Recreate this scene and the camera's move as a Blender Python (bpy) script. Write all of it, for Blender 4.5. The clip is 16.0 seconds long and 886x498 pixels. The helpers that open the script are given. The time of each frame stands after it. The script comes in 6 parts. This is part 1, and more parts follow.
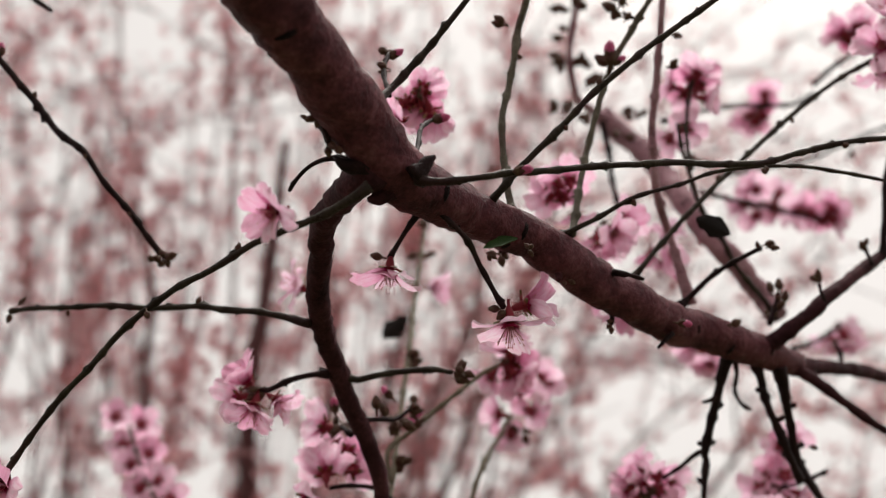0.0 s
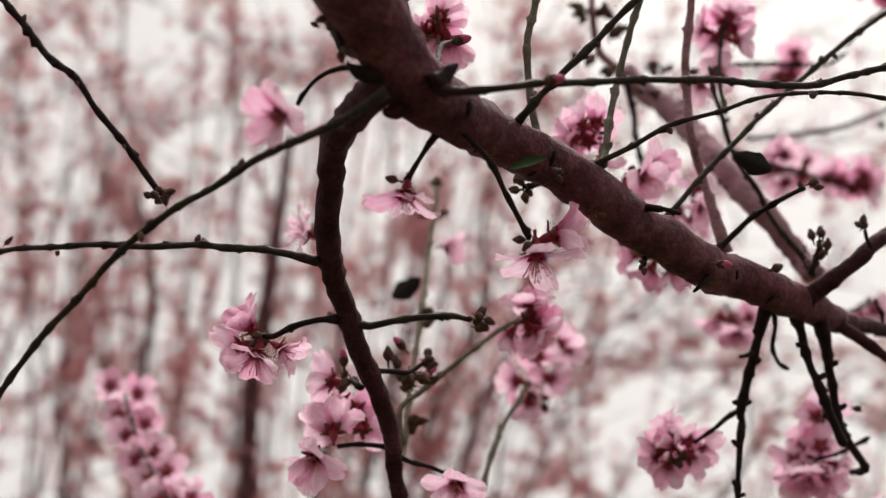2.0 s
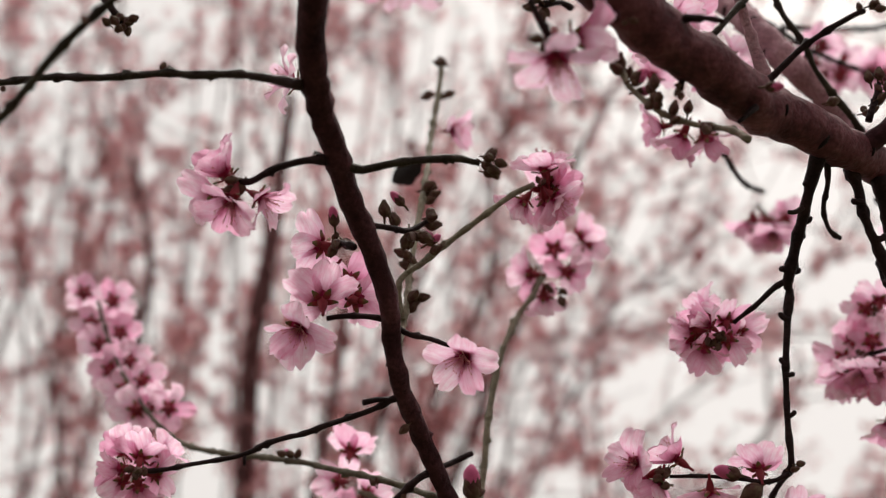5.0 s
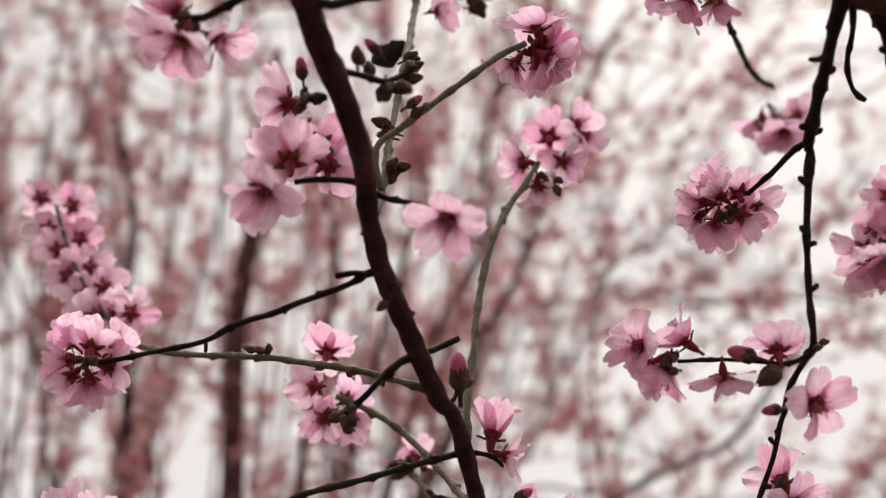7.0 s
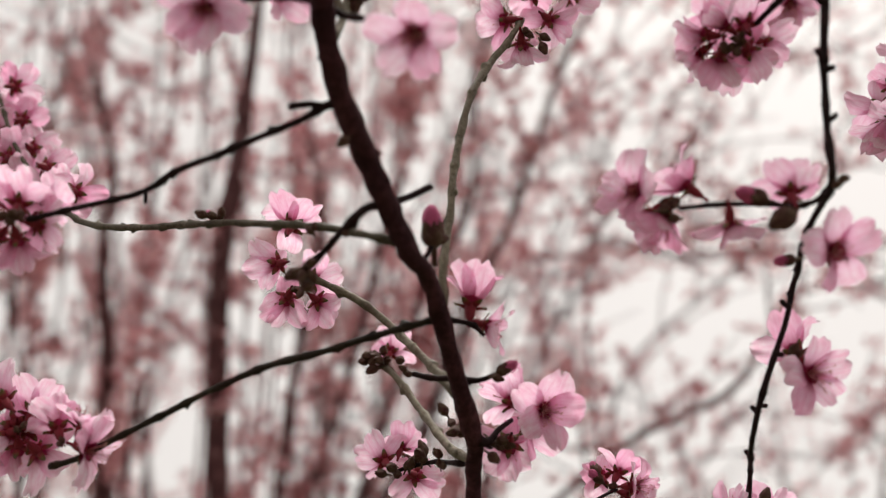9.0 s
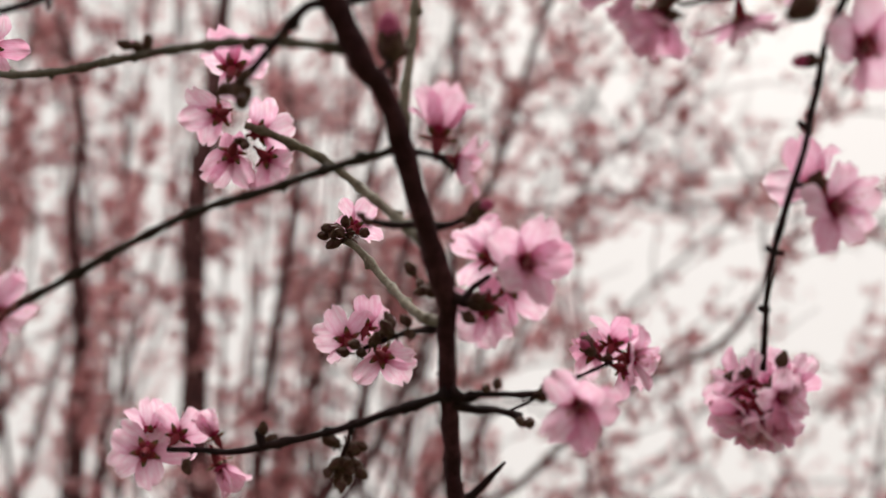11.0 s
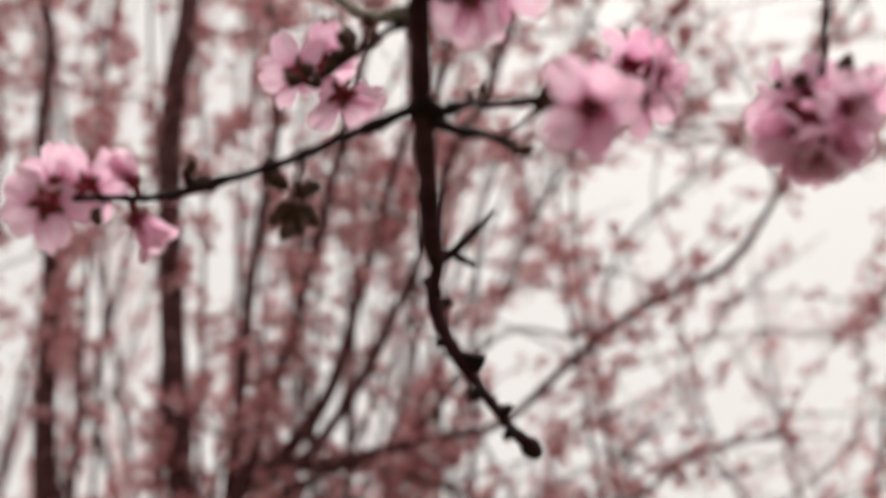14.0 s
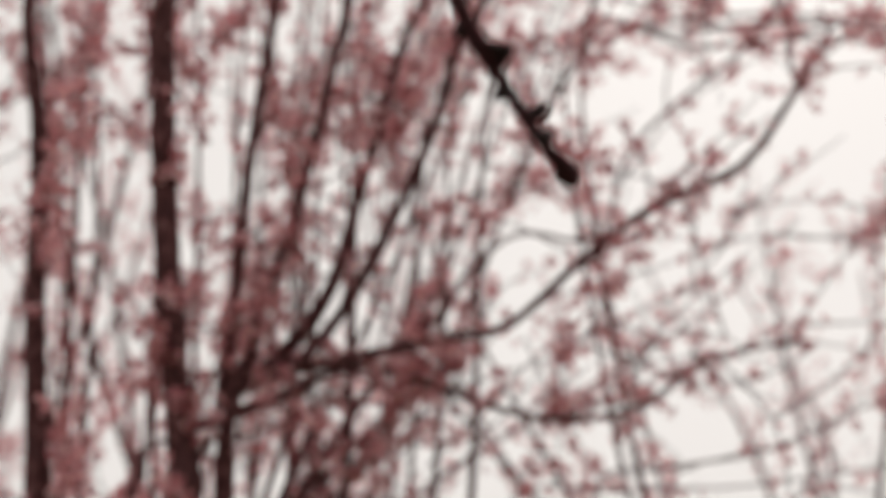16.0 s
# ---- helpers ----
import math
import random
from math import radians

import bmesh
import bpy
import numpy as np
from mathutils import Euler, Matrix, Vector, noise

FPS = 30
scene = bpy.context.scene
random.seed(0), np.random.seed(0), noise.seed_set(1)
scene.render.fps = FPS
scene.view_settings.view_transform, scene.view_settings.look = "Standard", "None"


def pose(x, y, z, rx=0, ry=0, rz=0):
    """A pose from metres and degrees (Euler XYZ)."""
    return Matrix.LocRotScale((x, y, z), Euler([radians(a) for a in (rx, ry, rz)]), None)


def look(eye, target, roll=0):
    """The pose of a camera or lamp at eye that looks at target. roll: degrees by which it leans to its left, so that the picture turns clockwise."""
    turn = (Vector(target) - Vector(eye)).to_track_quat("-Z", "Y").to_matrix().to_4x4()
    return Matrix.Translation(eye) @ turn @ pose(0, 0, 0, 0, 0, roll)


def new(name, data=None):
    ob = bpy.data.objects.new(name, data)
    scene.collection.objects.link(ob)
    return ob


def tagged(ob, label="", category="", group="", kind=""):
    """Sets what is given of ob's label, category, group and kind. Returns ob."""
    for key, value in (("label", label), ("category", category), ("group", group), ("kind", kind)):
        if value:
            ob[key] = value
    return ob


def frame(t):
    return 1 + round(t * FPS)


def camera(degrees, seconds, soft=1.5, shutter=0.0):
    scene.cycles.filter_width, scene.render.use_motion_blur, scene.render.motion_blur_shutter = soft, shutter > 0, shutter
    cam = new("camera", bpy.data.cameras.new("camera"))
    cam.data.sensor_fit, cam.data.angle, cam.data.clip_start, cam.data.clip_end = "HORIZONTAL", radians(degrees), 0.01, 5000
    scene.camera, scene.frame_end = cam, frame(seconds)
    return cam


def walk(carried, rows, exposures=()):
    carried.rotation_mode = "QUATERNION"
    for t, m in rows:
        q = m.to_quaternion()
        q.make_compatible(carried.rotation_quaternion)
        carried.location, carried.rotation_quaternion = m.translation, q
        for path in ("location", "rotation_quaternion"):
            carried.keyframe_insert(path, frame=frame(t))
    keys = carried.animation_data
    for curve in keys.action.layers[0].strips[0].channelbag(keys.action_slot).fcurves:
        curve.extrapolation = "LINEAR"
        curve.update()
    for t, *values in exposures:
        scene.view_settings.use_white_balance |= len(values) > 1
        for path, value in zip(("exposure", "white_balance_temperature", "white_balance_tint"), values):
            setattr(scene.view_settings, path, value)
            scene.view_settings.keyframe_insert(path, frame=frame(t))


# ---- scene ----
EXPOSURE, SKY = 0.0, 0.091
cam = camera(41.27, 16.0, soft=1.2)
PATH = [
    (0, (0.0000, 0.0000, 1.8000), (0.0000, 0.9272, 2.1746), -0.00),
    (0.5, (-0.0018, 0.0140, 1.7949), (-0.0017, 0.9397, 2.1732), 0.10),
    (1, (-0.0038, 0.0276, 1.7901), (-0.0038, 0.9519, 2.1718), 0.20),
    (1.5, (-0.0061, 0.0418, 1.7856), (-0.0071, 0.9647, 2.1706), 0.32),
    (2, (-0.0075, 0.0563, 1.7805), (-0.0101, 0.9780, 2.1683), 0.41),
    (2.5, (-0.0083, 0.0717, 1.7746), (-0.0119, 0.9926, 2.1645), 0.53),
    (3, (-0.0089, 0.0869, 1.7689), (-0.0145, 1.0068, 2.1609), 0.57),
    (3.5, (-0.0093, 0.1037, 1.7621), (-0.0155, 1.0231, 2.1555), 0.54),
    (4, (-0.0085, 0.1211, 1.7561), (-0.0161, 1.0407, 2.1488), 0.46),
    (6.5, (-0.0020, 0.2104, 1.7210), (-0.0092, 1.1320, 2.1090), 0.05),
    (7, (-0.0008, 0.2289, 1.7142), (-0.0062, 1.1523, 2.0982), -0.14),
    (7.5, (0.0011, 0.2474, 1.7072), (-0.0033, 1.1720, 2.0881), -0.27),
    (8, (0.0034, 0.2662, 1.7001), (-0.0001, 1.1926, 2.0768), -0.41),
    (8.5, (0.0052, 0.2843, 1.6923), (0.0030, 1.2118, 2.0662), -0.60),
    (9, (0.0074, 0.3030, 1.6844), (0.0066, 1.2319, 2.0548), -0.81),
    (11.5, (0.0168, 0.4066, 1.6490), (0.0254, 1.3409, 2.0055), -2.33),
    (12, (0.0181, 0.4258, 1.6407), (0.0275, 1.3605, 1.9959), -2.42),
    (12.5, (0.0194, 0.4454, 1.6328), (0.0300, 1.3811, 1.9853), -2.52),
    (13, (0.0197, 0.4648, 1.6249), (0.0316, 1.4014, 1.9753), -2.63),
    (13.5, (0.0198, 0.4848, 1.6159), (0.0315, 1.4226, 1.9628), -2.55),
    (14, (0.0193, 0.5057, 1.6064), (0.0301, 1.4460, 1.9466), -2.52),
    (14.5, (0.0186, 0.5274, 1.5975), (0.0287, 1.4712, 1.9278), -2.44),
    (15, (0.0170, 0.5504, 1.5864), (0.0258, 1.4983, 1.9048), -2.37),
    (15.5, (0.0144, 0.5695, 1.5728), (0.0236, 1.5205, 1.8820), -2.36),
    (16, (0.0123, 0.5906, 1.5599), (0.0206, 1.5454, 1.8568), -2.24),
]

walk(cam, [(t, look(eye, target, roll)) for t, eye, target, roll in PATH], exposures=[(0.0, EXPOSURE), (16.0, EXPOSURE)])
# the lens is held open: the near wood and the far trees fall out of focus
cam.data.dof.use_dof = True
cam.data.dof.focus_distance = 0.538
cam.data.dof.aperture_fstop = 5.5

# ---- sky and sun: a bright overcast day ----
world = bpy.data.worlds.new("overcast_sky")
scene.world = world
world.use_nodes = True
wn, wl = world.node_tree.nodes, world.node_tree.links
sky = wn.new("ShaderNodeTexSky")
sky.sky_type = "NISHITA"
sky.sun_disc = False
sky.sun_elevation = radians(48)
sky.sun_rotation = radians(20)
sky.air_density, sky.dust_density, sky.ozone_density = 1.0, 6.0, 1.0
cloud = wn.new("ShaderNodeHueSaturation")
cloud.inputs["Saturation"].default_value = 0.22
warm = wn.new("ShaderNodeMix")
warm.data_type = "RGBA"
warm.blend_type = "MULTIPLY"
warm.inputs["Factor"].default_value = 1.0
warm.inputs["B"].default_value = (1.0, 0.945, 0.906, 1)
layer = wn.new("ShaderNodeMix")
layer.data_type = "RGBA"
layer.inputs["Factor"].default_value = 0.88
layer.inputs["B"].default_value = (9.9, 9.9, 9.9, 1)
wl.new(sky.outputs["Color"], cloud.inputs["Color"])
wl.new(cloud.outputs["Color"], layer.inputs["A"])
wl.new(layer.outputs["Result"], warm.inputs["A"])
wl.new(warm.outputs["Result"], wn["Background"].inputs["Color"])
wn["Background"].inputs["Strength"].default_value = SKY

sun = new("sun", bpy.data.lights.new("sun", "SUN"))
sun.data.energy, sun.data.angle, sun.data.color = 2.9, radians(40), (1.0, 0.94, 0.88)
sun.matrix_world = look((0.6, 1.6, 4.2), (0, 0, 0.4))


# ---- materials ----
def node_material(name):
    m = bpy.data.materials.new(name)
    m.use_nodes = True
    return m, m.node_tree.nodes, m.node_tree.links, m.node_tree.nodes["Principled BSDF"]


def ramp(nodes, links, source, stops):
    r = nodes.new("ShaderNodeValToRGB")
    e = r.color_ramp.elements
    while len(e) < len(stops):
        e.new(0.5)
    for el, (at, colour) in zip(e, stops):
        el.position, el.color = at, (*colour, 1)
    links.new(source, r.inputs["Fac"])
    return r.outputs["Color"]


def noise_node(nodes, links, scale, detail=4.0, rough=0.6, stretch=None):
    tc = nodes.new("ShaderNodeTexCoord")
    n = nodes.new("ShaderNodeTexNoise")
    n.inputs["Scale"].default_value, n.inputs["Detail"].default_value, n.inputs["Roughness"].default_value = scale, detail, rough
    if stretch:
        mp = nodes.new("ShaderNodeMapping")
        mp.inputs["Scale"].default_value = stretch
        links.new(tc.outputs["Object"], mp.inputs["Vector"])
        links.new(mp.outputs["Vector"], n.inputs["Vector"])
    else:
        links.new(tc.outputs["Object"], n.inputs["Vector"])
    return n.outputs["Fac"]


def mixed(nodes, links, a, b, fac, mode="MIX"):
    m = nodes.new("ShaderNodeMix")
    m.data_type, m.blend_type = "RGBA", mode
    for key, v in (("A", a), ("B", b)):
        if isinstance(v, tuple):
            m.inputs[key].default_value = (*v, 1)
        else:
            links.new(v, m.inputs[key])
    if isinstance(fac, float):
        m.inputs["Factor"].default_value = fac
    else:
        links.new(fac, m.inputs["Factor"])
    return m.outputs["Result"]


def bark(name, dark, mid, light, lichen, lichen_at, rough, grain=420.0):
    """Bark: mottled at two scales, with patches of a second tint and fine relief."""
    m, n, l, p = node_material(name)
    coarse = noise_node(n, l, 60.0, 5.0, 0.65)
    fine = noise_node(n, l, grain, 3.0, 0.6)
    body = ramp(n, l, coarse, [(0.3, dark), (0.52, mid), (0.72, light)])
    speck = ramp(n, l, fine, [(0.35, (0.55, 0.55, 0.55)), (0.65, (1.15, 1.15, 1.15))])
    body = mixed(n, l, body, speck, 0.7, "MULTIPLY")
    patch = ramp(n, l, noise_node(n, l, 26.0, 3.0), [(lichen_at, (0, 0, 0)), (lichen_at + 0.12, (1, 1, 1))])
    body = mixed(n, l, body, lichen, patch)
    l.new(body, p.inputs["Base Color"])
    p.inputs["Roughness"].default_value = rough
    p.inputs["Specular IOR Level"].default_value = 0.12
    b = n.new("ShaderNodeBump")
    b.inputs["Strength"].default_value, b.inputs["Distance"].default_value = 0.5, 0.0012
    l.new(fine, b.inputs["Height"])
    b2 = n.new("ShaderNodeBump")
    b2.inputs["Strength"].default_value, b2.inputs["Distance"].default_value = 0.8, 0.004
    l.new(coarse, b2.inputs["Height"])
    l.new(b.outputs["Normal"], b2.inputs["Normal"])
    l.new(b2.outputs["Normal"], p.inputs["Normal"])
    return m


BARK = bark("limb_bark", (0.042, 0.011, 0.016), (0.118, 0.037, 0.047), (0.22, 0.085, 0.1), (0.075, 0.022, 0.03), 0.62, 0.6)
STEM = bark("stem_bark", (0.022, 0.006, 0.009), (0.056, 0.018, 0.023), (0.105, 0.038, 0.046), (0.042, 0.013, 0.017), 0.6, 0.75)
TWIG = bark("dark_twig_bark", (0.01, 0.004, 0.005), (0.022, 0.01, 0.011), (0.042, 0.02, 0.02), (0.022, 0.018, 0.012), 0.6, 0.6, 700.0)
GREEN = bark("green_twig_bark", (0.019, 0.012, 0.01), (0.036, 0.027, 0.019), (0.064, 0.052, 0.034), (0.032, 0.016, 0.016), 0.52, 0.5, 700.0)
GREY = bark("grey_twig_bark", (0.12, 0.095, 0.07), (0.21, 0.185, 0.135), (0.3, 0.27, 0.2), (0.15, 0.105, 0.08), 0.6, 0.6, 700.0)
GREYGREEN = bark("grey_green_twig_bark", (0.075, 0.06, 0.045), (0.135, 0.118, 0.088), (0.2, 0.18, 0.14), (0.09, 0.065, 0.052), 0.58, 0.6, 700.0)
GREYPINK = bark("pinkish_grey_bark", (0.24, 0.115, 0.14), (0.37, 0.2, 0.235), (0.48, 0.3, 0.33), (0.3, 0.17, 0.185), 0.6, 0.6, 600.0)
FARBARK = bark("far_tree_bark", (0.05, 0.018, 0.02), (0.11, 0.046, 0.049), (0.18, 0.09, 0.094), (0.08, 0.036, 0.039), 0.6, 0.8, 60.0)


def petal_material(name, heart, body, rim, through_share):
    """Thin petals: part of the light goes through them; darker at the claw, with faint veins."""
    m, n, l, p = node_material(name)
    tc = n.new("ShaderNodeTexCoord")
    sep = n.new("ShaderNodeSeparateXYZ")
    l.new(tc.outputs["Generated"], sep.inputs["Vector"])
    colour = ramp(n, l, sep.outputs["Y"], [(0.05, heart), (0.17, tuple(0.4 * p_ + 0.6 * q_ for p_, q_ in zip(heart, body))), (0.36, body), (0.9, rim)])
    vein = noise_node(n, l, 11.0, 3.0, 0.65, (4.5, 0.45, 1.0))
    vein = ramp(n, l, vein, [(0.36, (0.93, 0.74, 0.83)), (0.6, (1, 1, 1))])
    colour = mixed(n, l, colour, vein, 0.8, "MULTIPLY")
    flush = ramp(n, l, noise_node(n, l, 5.0, 3.0, 0.6), [(0.36, (0.94, 0.7, 0.8)), (0.6, (1, 1, 1))])
    colour = mixed(n, l, colour, flush, 0.9, "MULTIPLY")
    info = n.new("ShaderNodeObjectInfo")
    tint = ramp(n, l, info.outputs["Random"], [(0.0, (0.91, 0.63, 0.76)), (0.4, (1, 0.93, 0.965)), (1.0, (1.0, 1.0, 1.0))])
    colour = mixed(n, l, colour, tint, 1.0, "MULTIPLY")
    l.new(colour, p.inputs["Base Color"])
    p.inputs["Roughness"].default_value = 0.6
    p.inputs["Specular IOR Level"].default_value = 0.2
    t = n.new("ShaderNodeBsdfTranslucent")
    l.new(colour, t.inputs["Color"])
    mix = n.new("ShaderNodeMixShader")
    mix.inputs["Fac"].default_value = through_share
    l.new(p.outputs["BSDF"], mix.inputs[1])
    l.new(t.outputs["BSDF"], mix.inputs[2])
    l.new(mix.outputs["Shader"], n["Material Output"].inputs["Surface"])
    return m


PETAL = petal_material("petal", (0.45, 0.025, 0.14), (0.965, 0.745, 0.88), (1.0, 0.945, 0.98), 0.68)


def far_petal_material():
    m, n, l, p = node_material("far_petal")
    geo = n.new("ShaderNodeNewGeometry")
    colour = ramp(n, l, geo.outputs["Random Per Island"], [(0.0, (0.35, 0.102, 0.117)), (0.5, (0.66, 0.266, 0.292)), (1.0, (0.95, 0.625, 0.65))])
    l.new(colour, p.inputs["Base Color"])
    p.inputs["Roughness"].default_value = 0.7
    t = n.new("ShaderNodeBsdfTranslucent")
    l.new(colour, t.inputs["Color"])
    mix = n.new("ShaderNodeMixShader")
    mix.inputs["Fac"].default_value = 0.4
    l.new(p.outputs["BSDF"], mix.inputs[1])
    l.new(t.outputs["BSDF"], mix.inputs[2])
    l.new(mix.outputs["Shader"], n["Material Output"].inputs["Surface"])
    return m


FARPETAL = far_petal_material()


def plain(name, dark, light, scale, rough, bump=0.0004, translucent=0.0):
    m, n, l, p = node_material(name)
    fac = noise_node(n, l, scale, 4.0)
    colour = ramp(n, l, fac, [(0.32, dark), (0.68, light)])
    l.new(colour, p.inputs["Base Color"])
    p.inputs["Roughness"].default_value = rough
    p.inputs["Specular IOR Level"].default_value = 0.3
    b = n.new("ShaderNodeBump")
    b.inputs["Distance"].default_value = bump
    l.new(fac, b.inputs["Height"])
    l.new(b.outputs["Normal"], p.inputs["Normal"])
    if translucent:
        t = n.new("ShaderNodeBsdfTranslucent")
        l.new(colour, t.inputs["Color"])
        mix = n.new("ShaderNodeMixShader")
        mix.inputs["Fac"].default_value = translucent
        l.new(p.outputs["BSDF"], mix.inputs[1])
        l.new(t.outputs["BSDF"], mix.inputs[2])
        l.new(mix.outputs["Shader"], n["Material Output"].inputs["Surface"])
    return m




def calyx_material():
    """Dark red in the middle, turning olive towards the tips of the sepals."""
    m, n, l, p = node_material("calyx")
    place = n.new("ShaderNodeTexCoord")
    cut = n.new("ShaderNodeVectorMath")
    cut.operation = "MULTIPLY"
    cut.inputs[1].default_value = (1, 1, 0)
    l.new(place.outputs["Object"], cut.inputs[0])
    out = n.new("ShaderNodeVectorMath")
    out.operation = "LENGTH"
    l.new(cut.outputs["Vector"], out.inputs[0])
    fleck = noise_node(n, l, 14.0, 3.0)
    add = n.new("ShaderNodeMath")
    add.operation = "MULTIPLY_ADD"
    l.new(fleck, add.inputs[0])
    add.inputs[1].default_value = 0.09
    l.new(out.outputs["Value"], add.inputs[2])
    l.new(ramp(n, l, add.outputs["Value"], [(0.08, (0.2, 0.014, 0.028)), (0.15, (0.26, 0.024, 0.036)), (0.19, (0.17, 0.085, 0.036)), (0.23, (0.12, 0.115, 0.038))]), p.inputs["Base Color"])
    p.inputs["Roughness"].default_value = 0.6
    p.inputs["Specular IOR Level"].default_value = 0.3
    return m


CALYX = calyx_material()
HEART = plain("flower_heart", (0.3, 0.012, 0.06), (0.48, 0.04, 0.13), 30.0, 0.6, 0.0003, 0.25)
STAMEN = plain("stamen", (0.72, 0.3, 0.38), (0.72, 0.45, 0.30), 4.0, 0.6)
BUD = plain("bud_scales", (0.065, 0.014, 0.015), (0.105, 0.068, 0.038), 3.0, 0.7)
BUDPINK = plain("bud_petals", (0.6, 0.05, 0.21), (0.84, 0.27, 0.47), 200.0, 0.5, 0.0003, 0.3)
DEAD = plain("dead_leaf", (0.007, 0.005, 0.005), (0.024, 0.015, 0.013), 180.0, 0.8, 0.001)
LEAF = plain("young_leaf", (0.022, 0.055, 0.012), (0.05, 0.11, 0.024), 200.0, 0.5, 0.0003, 0.35)
GROUND = plain("orchard_ground", (0.05, 0.045, 0.03), (0.11, 0.12, 0.05), 1.3, 0.95, 0.02)


# ---- helpers ----
def mesh_of(name, verts, faces, material, smooth=True):
    me = bpy.data.meshes.new(name)
    me.from_pydata([tuple(v) for v in verts], [], faces)
    me.materials.append(material)
    if smooth:
        me.polygons.foreach_set("use_smooth", [True] * len(me.polygons))
    me.update()
    return me


def thing(name, base, label, category, group=""):
    ob = new(name)
    ob.location = base
    ob.empty_display_size = 0.2
    return tagged(ob, label, category, group)


def part(name, me, parent, m=None, label=""):
    """One mesh object under a thing or a part; m is its pose in the world for a top part, in its parent for a piece."""
    ob = new(name, me)
    ob.parent = parent
    if parent.type == "EMPTY":
        ob.matrix_parent_inverse = Matrix.Translation(-parent.location)
    if m is not None:
        ob.matrix_basis = m
    return tagged(ob, label)


def spline(pts, step):
    """Rows of x, y, z, r along a smooth curve through the given rows."""
    p = np.array(pts, float)
    p = np.vstack([2 * p[0] - p[1], p, 2 * p[-1] - p[-2]])
    rows = []
    for i in range(1, len(p) - 2):
        a, b, c, d = p[i - 1 : i + 3]
        n = max(2, int(np.linalg.norm(c[:3] - b[:3]) / step))
        for k in range(n):
            t = k / n
            q = 0.5 * (2 * b + (c - a) * t + (2 * a - 5 * b + 4 * c - d) * t * t + (3 * b - a - 3 * c + d) * t**3)
            q[3] = b[3] + (c[3] - b[3]) * t
            rows.append(q)
    rows.append(p[-2])
    return np.array(rows)


def tube(rows, sides, rng, rough=0.06, verts=None, faces=None):
    """A tapered, slightly uneven tube along rows of x, y, z, r, closed at both ends."""
    verts, faces = ([], []) if verts is None else (verts, faces)
    start = len(verts)
    side = None
    for i, (x, y, z, r) in enumerate(rows):
        way = rows[min(i + 1, len(rows) - 1)][:3] - rows[max(i - 1, 0)][:3]
        way /= np.linalg.norm(way) + 1e-12
        if side is None:
            side = np.cross(way, (0.3, 0.9, 0.2) if abs(way[1]) < 0.9 else (1, 0, 0))
        side = side - way * (side @ way)
        side /= np.linalg.norm(side) + 1e-12
        up = np.cross(way, side)
        for k in range(sides):
            a = 2 * math.pi * k / sides
            wob = 1 + rough * rng.uniform(-1, 1) * 0.6 + rough * 1.2 * noise.noise((x * 70 + k, y * 70, z * 70))
            v = np.array((x, y, z)) + (side * math.cos(a) + up * math.sin(a)) * r * wob
            verts.append(tuple(v))
    n = len(rows)
    for i in range(n - 1):
        for k in range(sides):
            a, b = start + i * sides + k, start + i * sides + (k + 1) % sides
            faces.append((a, b, b + sides, a + sides))
    faces.append(tuple(start + k for k in reversed(range(sides))))
    faces.append(tuple(start + (n - 1) * sides + k for k in range(sides)))
    return verts, faces


def turned(way, roll=0.0):
    """The turn that brings +z to the given way."""
    return Vector(way).normalized().to_track_quat("Z", "Y").to_matrix().to_4x4() @ Matrix.Rotation(roll, 4, "Z")


# ---- the ground ----
gv, gf = [], []
edge = [-400, -120, -40, -16, -8, -4, -2, 0, 2, 4, 8, 16, 40, 120, 400]
for j, y in enumerate(edge):
    for i, x in enumerate(edge):
        gv.append((x, y, 0.04 * noise.noise((x * 0.7, y * 0.7, 0)) - 0.02 if max(abs(x), abs(y)) < 20 else -0.02))
for j in range(len(edge) - 1):
    for i in range(len(edge) - 1):
        a = j * len(edge) + i
        gf.append((a, a + 1, a + 1 + len(edge), a + len(edge)))
tagged(new("ground", mesh_of("ground", gv, gf, GROUND)), "bare spring orchard ground with thin grass", "ground", kind="structure")

# ---- the blossoming tree in front ----
tree = thing("blossom_tree", (-1.0, -0.75, 0.0), "blossoming fruit tree with drooping limb, twigs and pink flowers", "tree")
RNG = random.Random(7)


